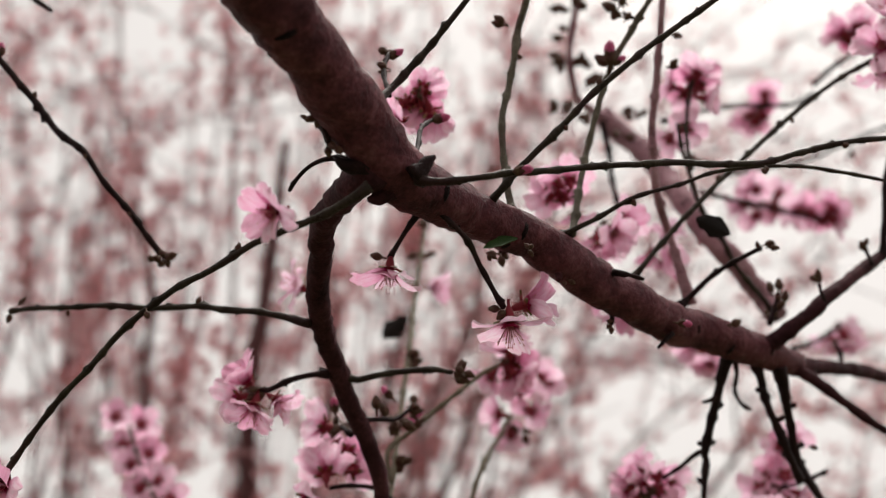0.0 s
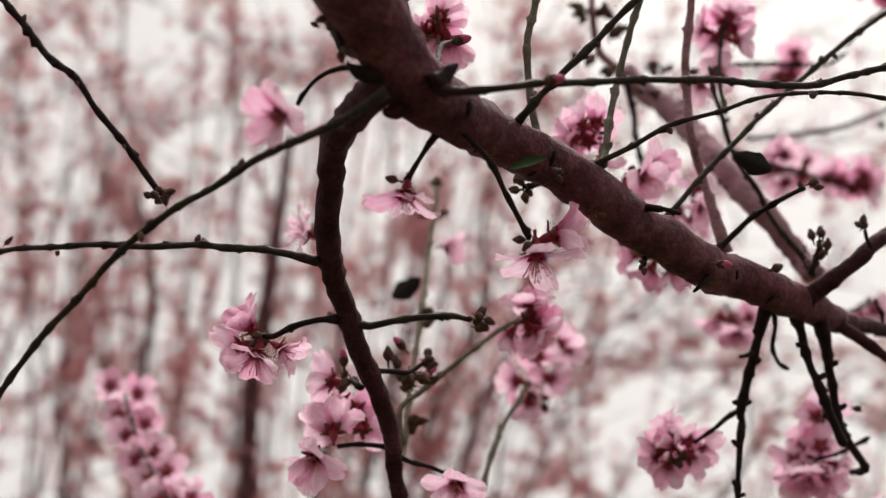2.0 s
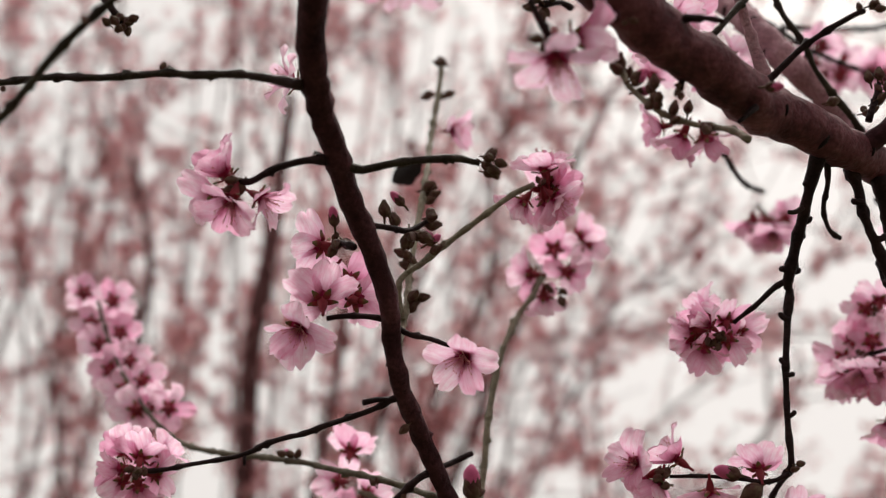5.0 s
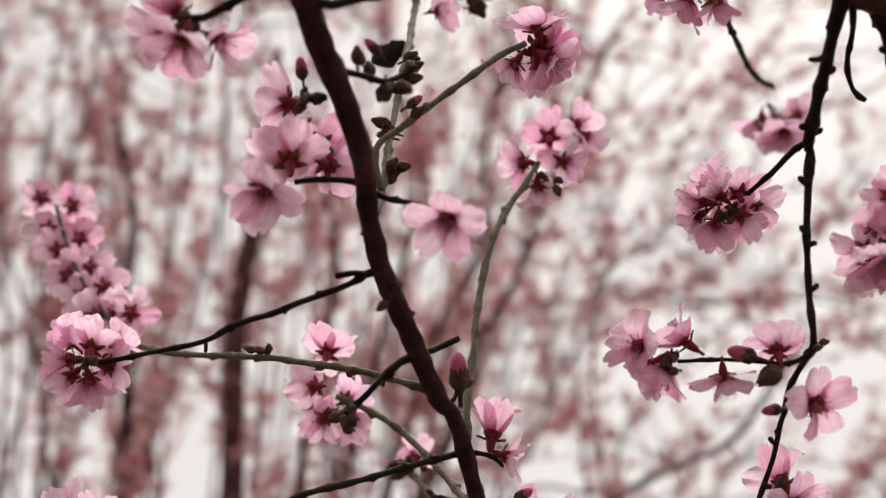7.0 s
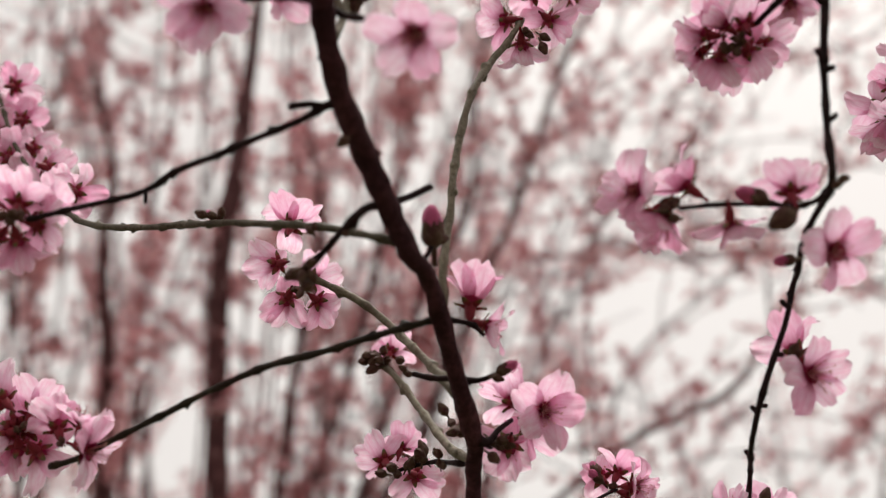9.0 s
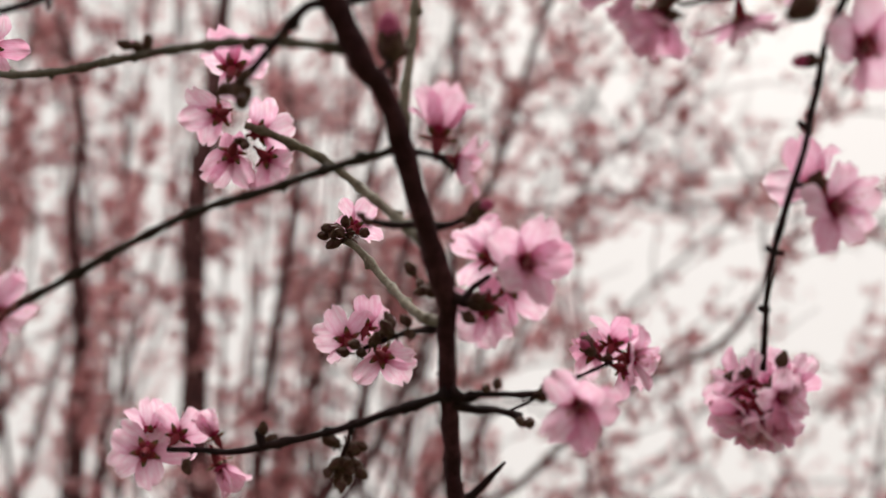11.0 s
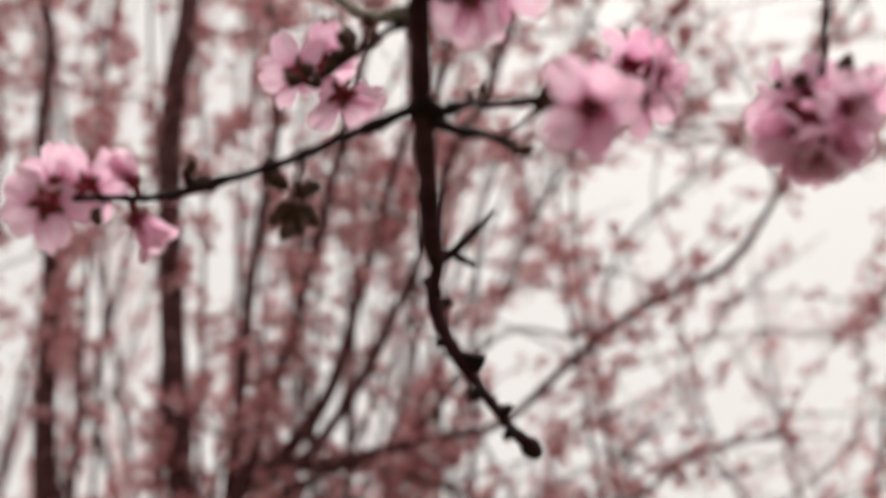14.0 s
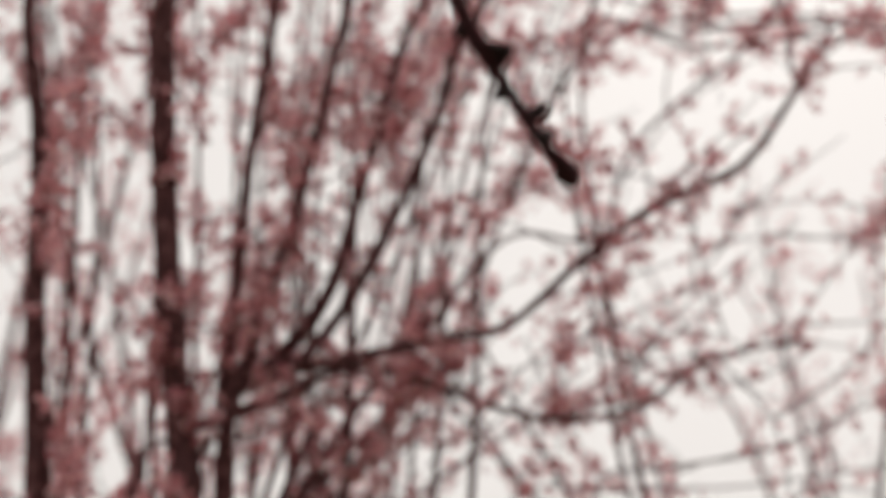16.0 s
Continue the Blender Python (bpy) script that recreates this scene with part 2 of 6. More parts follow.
def twig(name, material, pts, sides=8, rough=0.11, scars=None):
    """A limb or twig through rows of x, y, z, r, swollen at its joints, with small bud scars left and right."""
    rows = spline(pts, 0.003 if len(pts) < 15 else 0.0045)
    gaps = np.r_[0, np.cumsum(np.linalg.norm(np.diff(rows[:, :3], axis=0), axis=1))]
    small = rows[0][3] < 0.006
    count = int(gaps[-1] / (0.03 if material is GREYPINK else 0.014)) if scars is None else scars
    marks = [gaps[-1] * (k + RNG.uniform(0.0, 1.0)) / max(count, 1) for k in range(count)]
    lean = np.zeros(3)
    rows[rows[:, 3] < 0.003, 3] *= 0.86
    for i, g in enumerate(gaps):
        near = min((abs(g - q) for q in marks), default=1)
        if rows[i, 3] < 0.0085:
            rows[i, 3] *= 1 + (0.4 if rows[i, 3] < 0.003 else 0.14) * math.exp(-((near / 0.002) ** 2)) + 0.08 * noise.noise((g * 150, rows[i, 0] * 40, 0.5))
        else:
            rows[i, 3] *= 1 + 0.07 * noise.noise((g * 55, 0.3, 0.5)) + 0.035 * noise.noise((g * 170, 4.3, 0.5))
        lean = 0.9 * lean + 0.1 * np.array([RNG.gauss(0, 1) for _ in range(3)])
        rows[i, :3] += lean * rows[i, 3] * (0.3 if name == "stem" else 0.55)
    verts, faces = tube(rows, sides, RNG, rough)
    for q in marks:
        i = int(np.argmin(abs(gaps - q)))
        if i < 1 or i > len(rows) - 2:
            continue
        way = Vector(rows[i + 1][:3] - rows[i - 1][:3]).normalized()
        out = way.cross(Vector([RNG.gauss(0, 1) for _ in range(3)])).normalized()
        r = rows[i][3]
        size = min(r * 1.15, 0.003 if small else 0.002) * RNG.uniform(0.55, 1.15)
        foot = Vector(rows[i][:3]) + out * r * 0.82
        tip = foot + (out * 0.9 + way * RNG.uniform(0.2, 0.8)) * size * (0.7 if small else 1.0)
        side = way.cross(out)
        base = len(verts)
        for k in range(5):
            a = 2 * math.pi * k / 5
            verts.append(tuple(foot + (way * math.cos(a) * 1.15 + side * math.sin(a)) * size * 0.85))
        verts.append(tuple(tip))
        faces += [(base + k, base + (k + 1) % 5, base + 5) for k in range(5)]
    part(name, mesh_of(name, verts, faces, material), tree)
    for k in range(int(gaps[-1] / 0.016) if rows[len(rows) // 2][3] > 0.0045 else 0):
        i = RNG.randrange(2, len(rows) - 2)
        if rows[i][1] < 0.3:
            continue
        way = Vector(rows[i + 1][:3] - rows[i - 1][:3]).normalized()
        out = way.cross(Vector([RNG.gauss(0, 1) for _ in range(3)])).normalized()
        r = rows[i][3]
        turn = Matrix((way.cross(out), way, out)).transposed().to_4x4()
        size = r * RNG.uniform(0.22, 0.42)
        part("bark_scar", SCAR, tree, Matrix.Translation(Vector(rows[i][:3]) + out * r * 0.97) @ turn @ Matrix.Diagonal((size * 1.3, size, size, 1)))


def scar_mesh():
    """A low, lens-shaped dark scar that lies across the wood."""
    verts, faces = [], []
    for i, (q, z) in enumerate(((1.0, -0.25), (0.75, 0.12), (0.4, 0.26))):
        for k in range(10):
            a = 2 * math.pi * k / 10
            verts.append((q * math.cos(a) * (1 + 0.15 * math.sin(3 * a + i)), 0.42 * q * math.sin(a), z - 0.28 * (q * math.cos(a)) ** 2))
    for i in range(2):
        for k in range(10):
            a, b = i * 10 + k, i * 10 + (k + 1) % 10
            faces.append((a, b, b + 10, a + 10))
    faces.append(tuple(range(20, 30)))
    return mesh_of("bark_scar", verts, faces, TWIG)


SCAR = scar_mesh()


def petal_mesh(seed):
    """A thin obovate petal: narrow claw, broad blade, crumpled, with a ragged and lightly notched edge."""
    rng = random.Random(seed)
    nv, verts, faces = 20, [], []
    phase, notch, skew, broad = rng.uniform(0, 6), rng.uniform(0.0, 0.06), rng.uniform(-0.05, 0.05), rng.uniform(0.17, 0.21)
    fold, hook, at = rng.uniform(0.02, 0.07), rng.uniform(-0.1, 0.08), 7.3 * seed
    lines = [0.04, 0.09, 0.15, 0.21, 0.27, 0.33] + [0.33 + 0.17 * math.sin(a * math.pi / 14) for a in (1, 2, 3, 4, 5, 6, 6.7)]
    for y0 in lines:
        u = (y0 - 0.04) / 0.46
        if y0 < 0.33:
            w = broad * (1 - math.exp(-y0 / 0.12)) / (1 - math.exp(-0.33 / 0.12))
        else:
            w = broad * math.sqrt(max(0.0, 1 - ((y0 - 0.33) / 0.17) ** 2))
        for j in range(nv + 1):
            v = 2 * j / nv - 1
            x = v * w
            turn = math.atan2(x, y0 - 0.25)
            ragged = 0.05 * noise.noise((turn * 2.2, at, 0.3)) + 0.034 * noise.noise((turn * 7.0, at, 1.7)) + 0.022 * noise.noise((turn * 17.0, at, 2.9))
            rim = max(abs(v) ** 5 * u, u**6)
            cut = notch * math.exp(-((x / 0.03) ** 2)) * u**6
            q = 1 + ragged * 2.0 * rim
            z = 0.9 * x * x + 0.11 * u - 0.09 * u**3 + hook * u**3 * 0.6
            z += fold * math.sin(9 * x / broad * 0.5 + phase) * u * u * 0.5 + 0.055 * u * noise.noise((x * 6, y0 * 5, at)) + 0.028 * u * u * noise.noise((x * 15, y0 * 11, at + 4))
            verts.append((x * q + skew * u * u, 0.1 + (y0 - 0.1) * q - cut, z))
    for i in range(len(lines) - 1):
        for j in range(nv):
            a = i * (nv + 1) + j
            faces.append((a, a + 1, a + nv + 2, a + nv + 1))
    return mesh_of("petal", verts, faces, PETAL)


def calyx_mesh():
    verts, faces = [], []
    rings = [(-0.28, 0.02), (-0.2, 0.022), (-0.18, 0.036), (-0.12, 0.055), (-0.04, 0.067), (0.02, 0.06)]
    for z, r in rings:
        verts += [(r * math.cos(a * math.pi / 4), r * math.sin(a * math.pi / 4), z) for a in range(8)]
    for i in range(len(rings) - 1):
        for k in range(8):
            a, b = i * 8 + k, i * 8 + (k + 1) % 8
            faces.append((a, b, b + 8, a + 8))
    faces.append(tuple(range(40, 48)))
    for k in range(5):
        a = 2 * math.pi * (k + 0.5) / 5
        c, s = math.cos(a), math.sin(a)
        b = len(verts)
        for along, half, z in ((0.05, 0.03, 0.0), (0.085, 0.043, -0.012), (0.125, 0.041, 0.006), (0.165, 0.026, 0.02), (0.2, 0.005, 0.028)):
            for across, sink in ((-half, 0.012), (0.0, -0.012), (half, 0.012)):
                verts.append((along * c - across * s, along * s + across * c, z + sink - 0.02))
        for i in range(4):
            for j in range(2):
                p = b + 3 * i + j
                faces.append((p, p + 1, p + 4, p + 3))
    return mesh_of("calyx", verts, faces, CALYX)


def stamen_mesh():
    """A tuft of thin filaments, each with a small anther at its tip."""
    rng, verts, faces = random.Random(3), [], []
    for k in range(26):
        a, lean, length = rng.uniform(0, 6.28), rng.uniform(0.08, 0.8), rng.uniform(0.17, 0.33)
        way = Vector((math.cos(a) * lean, math.sin(a) * lean, 1)).normalized()
        side = way.orthogonal().normalized()
        up = way.cross(side)
        b = len(verts)
        for along, r in ((0.0, 0.0042), (length, 0.003), (length, 0.009), (length + 0.016, 0.01), (length + 0.026, 0.003)):
            verts += [tuple(way * along + (side * math.cos(q) + up * math.sin(q)) * r) for q in (0, 2.094, 4.189)]
        for i in range(4):
            for j in range(3):
                p, q = b + 3 * i + j, b + 3 * i + (j + 1) % 3
                faces.append((p, q, q + 3, p + 3))
    return mesh_of("stamen_tuft", verts, faces, STAMEN)


def heart_mesh():
    """The shallow cup inside the flower, out of which the filaments rise."""
    verts, faces, n = [(0.0, 0.0, 0.012)], [], 10
    for r, z in ((0.045, 0.016), (0.085, 0.034), (0.115, 0.07)):
        for k in range(n):
            a = 2 * math.pi * k / n
            q = r * (1 + 0.12 * math.cos(5 * a))
            verts.append((q * math.cos(a), q * math.sin(a), z))
    faces += [(0, 1 + k, 1 + (k + 1) % n) for k in range(n)]
    for i in range(2):
        for k in range(n):
            a, b = 1 + i * n + k, 1 + i * n + (k + 1) % n
            faces.append((a, b, b + n, a + n))
    return mesh_of("flower_heart", verts, faces, HEART)


PETALS = [petal_mesh(k) for k in range(9)]
CALYX_MESH, STAMEN_MESH, HEART_MESH = calyx_mesh(), stamen_mesh(), heart_mesh()


def blossom(centre, face, size, cup=None):
    """A five-petalled flower of that breadth round centre, facing the given way."""
    cup = RNG.uniform(0.12, 0.42) if cup is None else cup
    pose_ = Matrix.Translation(centre) @ turned(face, RNG.uniform(0, 6.28)) @ Matrix.Scale(size, 4)
    flower = part("blossom", CALYX_MESH, tree, pose_)
    for k in range(5):
        lift = cup * radians(75) + RNG.gauss(0, 0.2)
        m = Matrix.Rotation(2 * math.pi * k / 5 + RNG.gauss(0, 0.09), 4, "Z") @ Matrix.Rotation(lift, 4, "X") @ Matrix.Rotation(RNG.gauss(0, 0.28), 4, "Y")
        m = m @ Matrix.Diagonal((RNG.uniform(0.92, 1.14), RNG.uniform(0.94, 1.1), RNG.uniform(0.6, 1.6), 1))
        part("petal", RNG.choice(PETALS), flower, m)
    part("flower_heart", HEART_MESH, flower)
    part("stamen_tuft", STAMEN_MESH, flower)


def bouquet(centre, face, count, size, spread=1.0):
    """Flowers on short stalks out of one spur, facing out all round, more of them towards face."""
    c, f = Vector(centre), Vector(face).normalized()
    for k in range(count):
        h = 1 - 2 * (k + 0.5) / count
        a = 2.399963 * k + RNG.uniform(-0.3, 0.3)
        w = Vector((math.cos(a) * math.sqrt(1 - h * h), math.sin(a) * math.sqrt(1 - h * h), h))
        w = (w + f * 1.1 + Vector([RNG.gauss(0, 0.32) for _ in range(3)])).normalized()
        if k == 0:
            buds(c, -f + w, 0.0046, False, 2)
        blossom(c + w * size * 0.31 * spread * RNG.uniform(0.75, 1.25), (w + Vector([RNG.gauss(0, 0.25) for _ in range(3)])).normalized(), size * RNG.uniform(0.8, 1.05), RNG.uniform(0.1, 0.6))


def bud_mesh(tip):
    """An egg-shaped bud on a short stalk, wrapped in whorls of pointed scales."""
    verts, faces, n = [], [], 10
    prof = [(-0.55, 0.07), (-0.1, 0.09), (0.02, 0.2), (0.16, 0.27 if tip else 0.3), (0.33, 0.27 if tip else 0.34), (0.5, 0.24 if tip else 0.31)] + ([] if tip else [(0.68, 0.21), (0.84, 0.1), (0.9, 0.03)])
    for i, (z, r) in enumerate(prof):
        for k in range(n):
            a = 2 * math.pi * (k + 0.5 * (i % 2)) / n
            q = r * (0.88 + 0.04 * math.cos(2 * a + 1.3 * i))
            verts.append((q * math.cos(a), q * math.sin(a), z))
    for i in range(len(prof) - 1):
        for k in range(n):
            a, b = i * n + k, i * n + (k + 1) % n
            faces.append((a, b, b + n, a + n))
    faces.append(tuple(reversed(range(n))))
    faces.append(tuple((len(prof) - 1) * n + k for k in range(n)))
    zs, rs = [p[0] for p in prof], [p[1] for p in prof]
    for low, high, count, shift in ((-0.08, 0.36, 5, 0.0), (0.1, 0.6, 5, 0.6), (0.3, 0.64 if tip else 0.98, 4, 0.25)):
        for k in range(count):
            turn = 2 * math.pi * (k + shift) / count
            b = len(verts)
            for i in range(5):
                u = i / 4
                z = low + (high - low) * u
                r = float(np.interp(z, zs, rs)) * 0.9 + 0.02 + 0.045 * math.sin(math.pi * u) + 0.05 * u**3
                half = (1.05 * math.sin(math.pi * (0.25 + 0.75 * u)) ** 0.8 + 0.02) * 3.6 / count * 0.8
                for side in (-1, -0.4, 0.4, 1):
                    a = turn + side * half
                    q = r - 0.05 * abs(side) ** 2
                    verts.append((q * math.cos(a), q * math.sin(a), z - 0.05 * side * side))
            for i in range(4):
                for j in range(3):
                    p = b + 4 * i + j
                    faces.append((p, p + 1, p + 5, p + 4))
    return mesh_of("bud", verts, faces, BUD)


def bud_tip_mesh():
    verts, faces, n = [], [], 10
    prof = [(0.2, 0.2), (0.36, 0.25), (0.58, 0.27), (0.76, 0.25), (0.9, 0.18), (1.0, 0.09), (1.04, 0.03)]
    for i, (z, r) in enumerate(prof):
        for k in range(n):
            a = 2 * math.pi * k / n + 0.25 * i
            q = r * (1.06 if k % 2 else 0.95)
            verts.append((q * math.cos(a), q * math.sin(a), z))
    for i in range(len(prof) - 1):
        for k in range(n):
            a, b = i * n + k, i * n + (k + 1) % n
            faces.append((a, b, b + n, a + n))
    faces.append(tuple((len(prof) - 1) * n + k for k in range(n)))
    return mesh_of("petal_tip", verts, faces, BUDPINK)


BUD_SHUT, BUD_OPEN, BUD_TIP = bud_mesh(False), bud_mesh(True), bud_tip_mesh()


def buds(foot, face, length, tip=False, count=1):
    for k in range(count):
        w = (Vector(face).normalized() + (Vector([RNG.gauss(0, 0.5) for _ in range(3)]) if count > 1 else Vector())).normalized()
        s = length * RNG.uniform(0.85, 1.15) * (0.8 if count > 1 else 0.92)
        at = Vector(foot) + Vector([RNG.gauss(0, 0.08 + 0.035 * count) for _ in range(3)]) * length * (count > 1) + w * s * (RNG.uniform(-0.05, 0.45) if count > 1 else -0.1)
        m = Matrix.Translation(at) @ turned(w, RNG.uniform(0, 6)) @ Matrix.Scale(s, 4)
        opened = tip and (k == 0 or RNG.random() < 0.4)
        b = part("bud", BUD_OPEN if opened else BUD_SHUT, tree, m)
        if opened:
            part("petal_tip", BUD_TIP, b, None, "pink petals breaking out of the bud")


def leaf_mesh(name, material, curl, width):
    verts, faces = [], []
    for i in range(11):
        u = i / 10
        w = width * math.sin(math.pi * (0.03 + 0.95 * u)) ** 0.8
        for j in range(5):
            v = j / 2 - 1
            w *= 1 + 0.5 * curl * noise.noise((u * 5, v * 4 + 3, 1.5)) * (abs(v) > 0.6)
            verts.append((v * w * (1 - 0.3 * curl), 0.05 * curl * noise.noise((v * 3, u * 6, 0.5)) + curl * w * abs(v) ** 1.5 + 0.1 * curl * math.sin(3 * u), u + 0.02 * noise.noise((u * 9, v * 3, 2))))
    for i in range(10):
        for j in range(4):
            a = i * 5 + j
            faces.append((a, a + 1, a + 6, a + 5))
    n = len(verts)
    verts += [(x, y + 0.02, z) for x, y, z in verts]
    rim = [i * 5 for i in range(11)] + [50 + j for j in range(1, 5)] + [i * 5 + 4 for i in range(9, -1, -1)] + [3, 2, 1]
    faces += [tuple(n + q for q in reversed(f)) for f in faces[:40]]
    faces += [(a, n + a, n + b, b) for a, b in zip(rim, rim[1:] + rim[:1])]
    return mesh_of(name, verts, faces, material)


def dead_leaf(foot, way, length):
    z = Vector(way).normalized()
    x = Vector((0.1, 1, 0.45)).cross(z).normalized()
    m = Matrix.Translation(foot) @ Matrix((x, z.cross(x), z)).transposed().to_4x4() @ Matrix.Scale(length, 4)
    part("withered_leaf", leaf_mesh("withered_leaf", DEAD, 0.5, 0.33), tree, m, "dark shrivelled leaf left from last year")


def green_leaf(foot, way, length):
    m = Matrix.Translation(foot) @ turned(way, 1.2) @ Matrix.Scale(length, 4)
    part("young_leaf", leaf_mesh("young_leaf", LEAF, 0.3, 0.2), tree, m, "small fresh green leaf")



# the drooping limb, from over the camera down across the view
twig("limb", BARK, [(-1, -0.75, 0, 0.075), (-1, -0.72, 0.5, 0.062), (-0.98, -0.65, 1.2, 0.054), (-0.85, -0.5, 1.9, 0.046), (-0.62, -0.25, 2.5, 0.036), (-0.38, -0.02, 2.62, 0.028), (-0.1394, 0.2343, 2.1147, 0.0155), (-0.1015, 0.3109, 2.0865, 0.0142), (-0.0721, 0.3705, 2.0645, 0.0144), (-0.0626, 0.3917, 2.0559, 0.0146), (-0.0502, 0.4148, 2.0482, 0.0144), (-0.0377, 0.4361, 2.0391, 0.014), (-0.0267, 0.4574, 2.03, 0.0141), (-0.0172, 0.4714, 2.0225, 0.0128), (-0.0023, 0.4867, 2.0213, 0.0116), (0.0175, 0.5069, 2.0205, 0.0107), (0.0457, 0.5305, 2.017, 0.0108), (0.0759, 0.557, 2.0062, 0.0111), (0.1076, 0.5802, 1.9982, 0.0109), (0.1432, 0.6105, 1.9973, 0.0106), (0.177, 0.636, 1.9948, 0.0095), (0.2078, 0.6661, 1.996, 0.0073)], sides=16, rough=0.09, scars=36)
twig("branch", STEM, [(0.2014, 0.661, 1.9963, 0.0058), (0.2239, 0.6857, 2.0001, 0.0046), (0.2512, 0.715, 2.0079, 0.0043), (0.2992, 0.7692, 2.0174, 0.0043), (0.3669, 0.8288, 2.0249, 0.0039)])
twig("branch", STEM, [(0.2029, 0.6613, 1.9936, 0.004), (0.2154, 0.6623, 1.9858, 0.0032), (0.2339, 0.664, 1.9717, 0.0029), (0.2564, 0.6708, 1.9577, 0.0026), (0.284, 0.6772, 1.9466, 0.0024)])

# the stem that arches off the limb and hangs through the whole view
twig("stem", STEM, [(-0.0281, 0.4545, 2.0204, 0.0071), (-0.0393, 0.4668, 2.0187, 0.0069), (-0.0502, 0.492, 2.0191, 0.0063), (-0.0576, 0.5176, 2.0152, 0.0059), (-0.0621, 0.5585, 1.9938, 0.0054), (-0.0546, 0.5978, 1.9698, 0.0052), (-0.0366, 0.6388, 1.9309, 0.0044), (-0.0324, 0.6644, 1.903, 0.004), (-0.0251, 0.6827, 1.8855, 0.0042), (-0.006, 0.7155, 1.8483, 0.0039), (0.0018, 0.7305, 1.8404, 0.0035), (0.0185, 0.7868, 1.792, 0.004), (0.0185, 0.7977, 1.7857, 0.0034), (0.0199, 0.8466, 1.7322, 0.0031), (0.0219, 0.853, 1.7288, 0.0028), (0.0197, 0.8591, 1.7206, 0.0024), (0.0219, 0.8644, 1.7104, 0.0025), (0.0285, 0.8698, 1.6988, 0.0021), (0.0418, 0.8868, 1.6832, 0.0018), (0.0461, 0.8913, 1.6795, 0.0019), (0.0501, 0.8967, 1.6767, 0.003), (0.0522, 0.9, 1.6747, 0.0026), (0.0529, 0.9012, 1.674, 0.0011)], sides=12, rough=0.15, scars=60)

# twigs at the upper left
twig("twig", TWIG, [(-0.2436, 0.5558, 2.1969, 0.0017), (-0.2325, 0.5579, 2.1794, 0.0015), (-0.224, 0.5587, 2.1733, 0.0015), (-0.2183, 0.5592, 2.1691, 0.0011)])
twig("twig", TWIG, [(-0.2937, 0.5021, 2.1829, 0.0023), (-0.2646, 0.5203, 2.1574, 0.0022), (-0.2338, 0.5384, 2.1246, 0.0021), (-0.2157, 0.546, 2.1044, 0.002), (-0.2015, 0.55, 2.0878, 0.0022), (-0.1879, 0.5512, 2.0779, 0.002), (-0.1779, 0.56, 2.0643, 0.0018), (-0.1663, 0.5695, 2.0523, 0.002), (-0.1569, 0.578, 2.0403, 0.0017), (-0.1499, 0.5851, 2.0315, 0.002)])
buds((-0.1498, 0.5854, 2.0297), (0.1,-0.3,-1), 0.0062, False, 6)
buds((-0.1481, 0.5852, 2.0308), (1,-0.3,0.1), 0.0062, False, 4)
buds((-0.1511, 0.5851, 2.0318), (-0.8,-0.3,-0.3), 0.0059, False, 3)
buds((-0.2336, 0.5379, 2.1288), (0,-0.2,1), 0.0081, True, 1)
twig("twig", GREEN, [(-0.0301, 0.4402, 2.0058, 0.0028), (-0.0406, 0.443, 1.9994, 0.0023), (-0.0527, 0.4495, 1.9955, 0.002), (-0.0806, 0.4653, 1.9903, 0.0017), (-0.1002, 0.4762, 1.9831, 0.0017), (-0.1206, 0.4881, 1.9768, 0.0017), (-0.1444, 0.5038, 1.9638, 0.0017), (-0.1581, 0.5124, 1.9509, 0.0016), (-0.1724, 0.5199, 1.9389, 0.0016), (-0.1866, 0.5289, 1.9236, 0.0016), (-0.1989, 0.5367, 1.9089, 0.0017), (-0.2299, 0.5556, 1.8704, 0.0018), (-0.2472, 0.5682, 1.8491, 0.0013)])
twig("twig", GREEN, [(-0.0669, 0.5615, 1.9864, 0.0027), (-0.0752, 0.5631, 1.9891, 0.0021), (-0.0931, 0.5666, 1.9942, 0.002), (-0.1115, 0.5722, 1.9973, 0.0019), (-0.1272, 0.5768, 2.0008, 0.0018), (-0.1516, 0.5808, 2.0013, 0.0018), (-0.1767, 0.5855, 2.0042, 0.0018), (-0.1994, 0.5914, 2.0049, 0.0017), (-0.2195, 0.5972, 2.0069, 0.0016), (-0.2347, 0.6042, 2.0074, 0.0015)])
buds((-0.2354, 0.6045, 2.0049), (-0.4,-0.2,-1), 0.005, False, 2)
buds((-0.2272, 0.5987, 2.011), (0.0,-0.2,1), 0.0045, False, 2)
twig("twig", TWIG, [(-0.0338, 0.4533, 2.0301, 0.0024), (-0.0447, 0.4524, 2.0296, 0.0019), (-0.0496, 0.452, 2.0327, 0.0016), (-0.0525, 0.4541, 2.0406, 0.0013), (-0.0567, 0.4581, 2.0484, 0.0009)])
twig("twig", TWIG, [(-0.033, 0.4609, 2.0263, 0.0017), (-0.0458, 0.4605, 2.0288, 0.0015), (-0.0553, 0.4627, 2.0277, 0.0013), (-0.0629, 0.4663, 2.0229, 0.0011), (-0.0678, 0.4719, 2.0183, 0.001)])
buds((-0.0596, 0.4602, 2.0481), (-1,-0.2,0.3), 0.0034, False, 2)
blossom((-0.0666, 0.4301, 1.9898), (-0.41, -0.72, -0.56), 0.034, cup=0.4)
blossom((-0.0813, 0.6364, 2.0329), (-0.9,-0.35,0.25), 0.034)
blossom((-0.2008, 0.5417, 1.9016), (-0.3,-0.8,-0.2), 0.036)

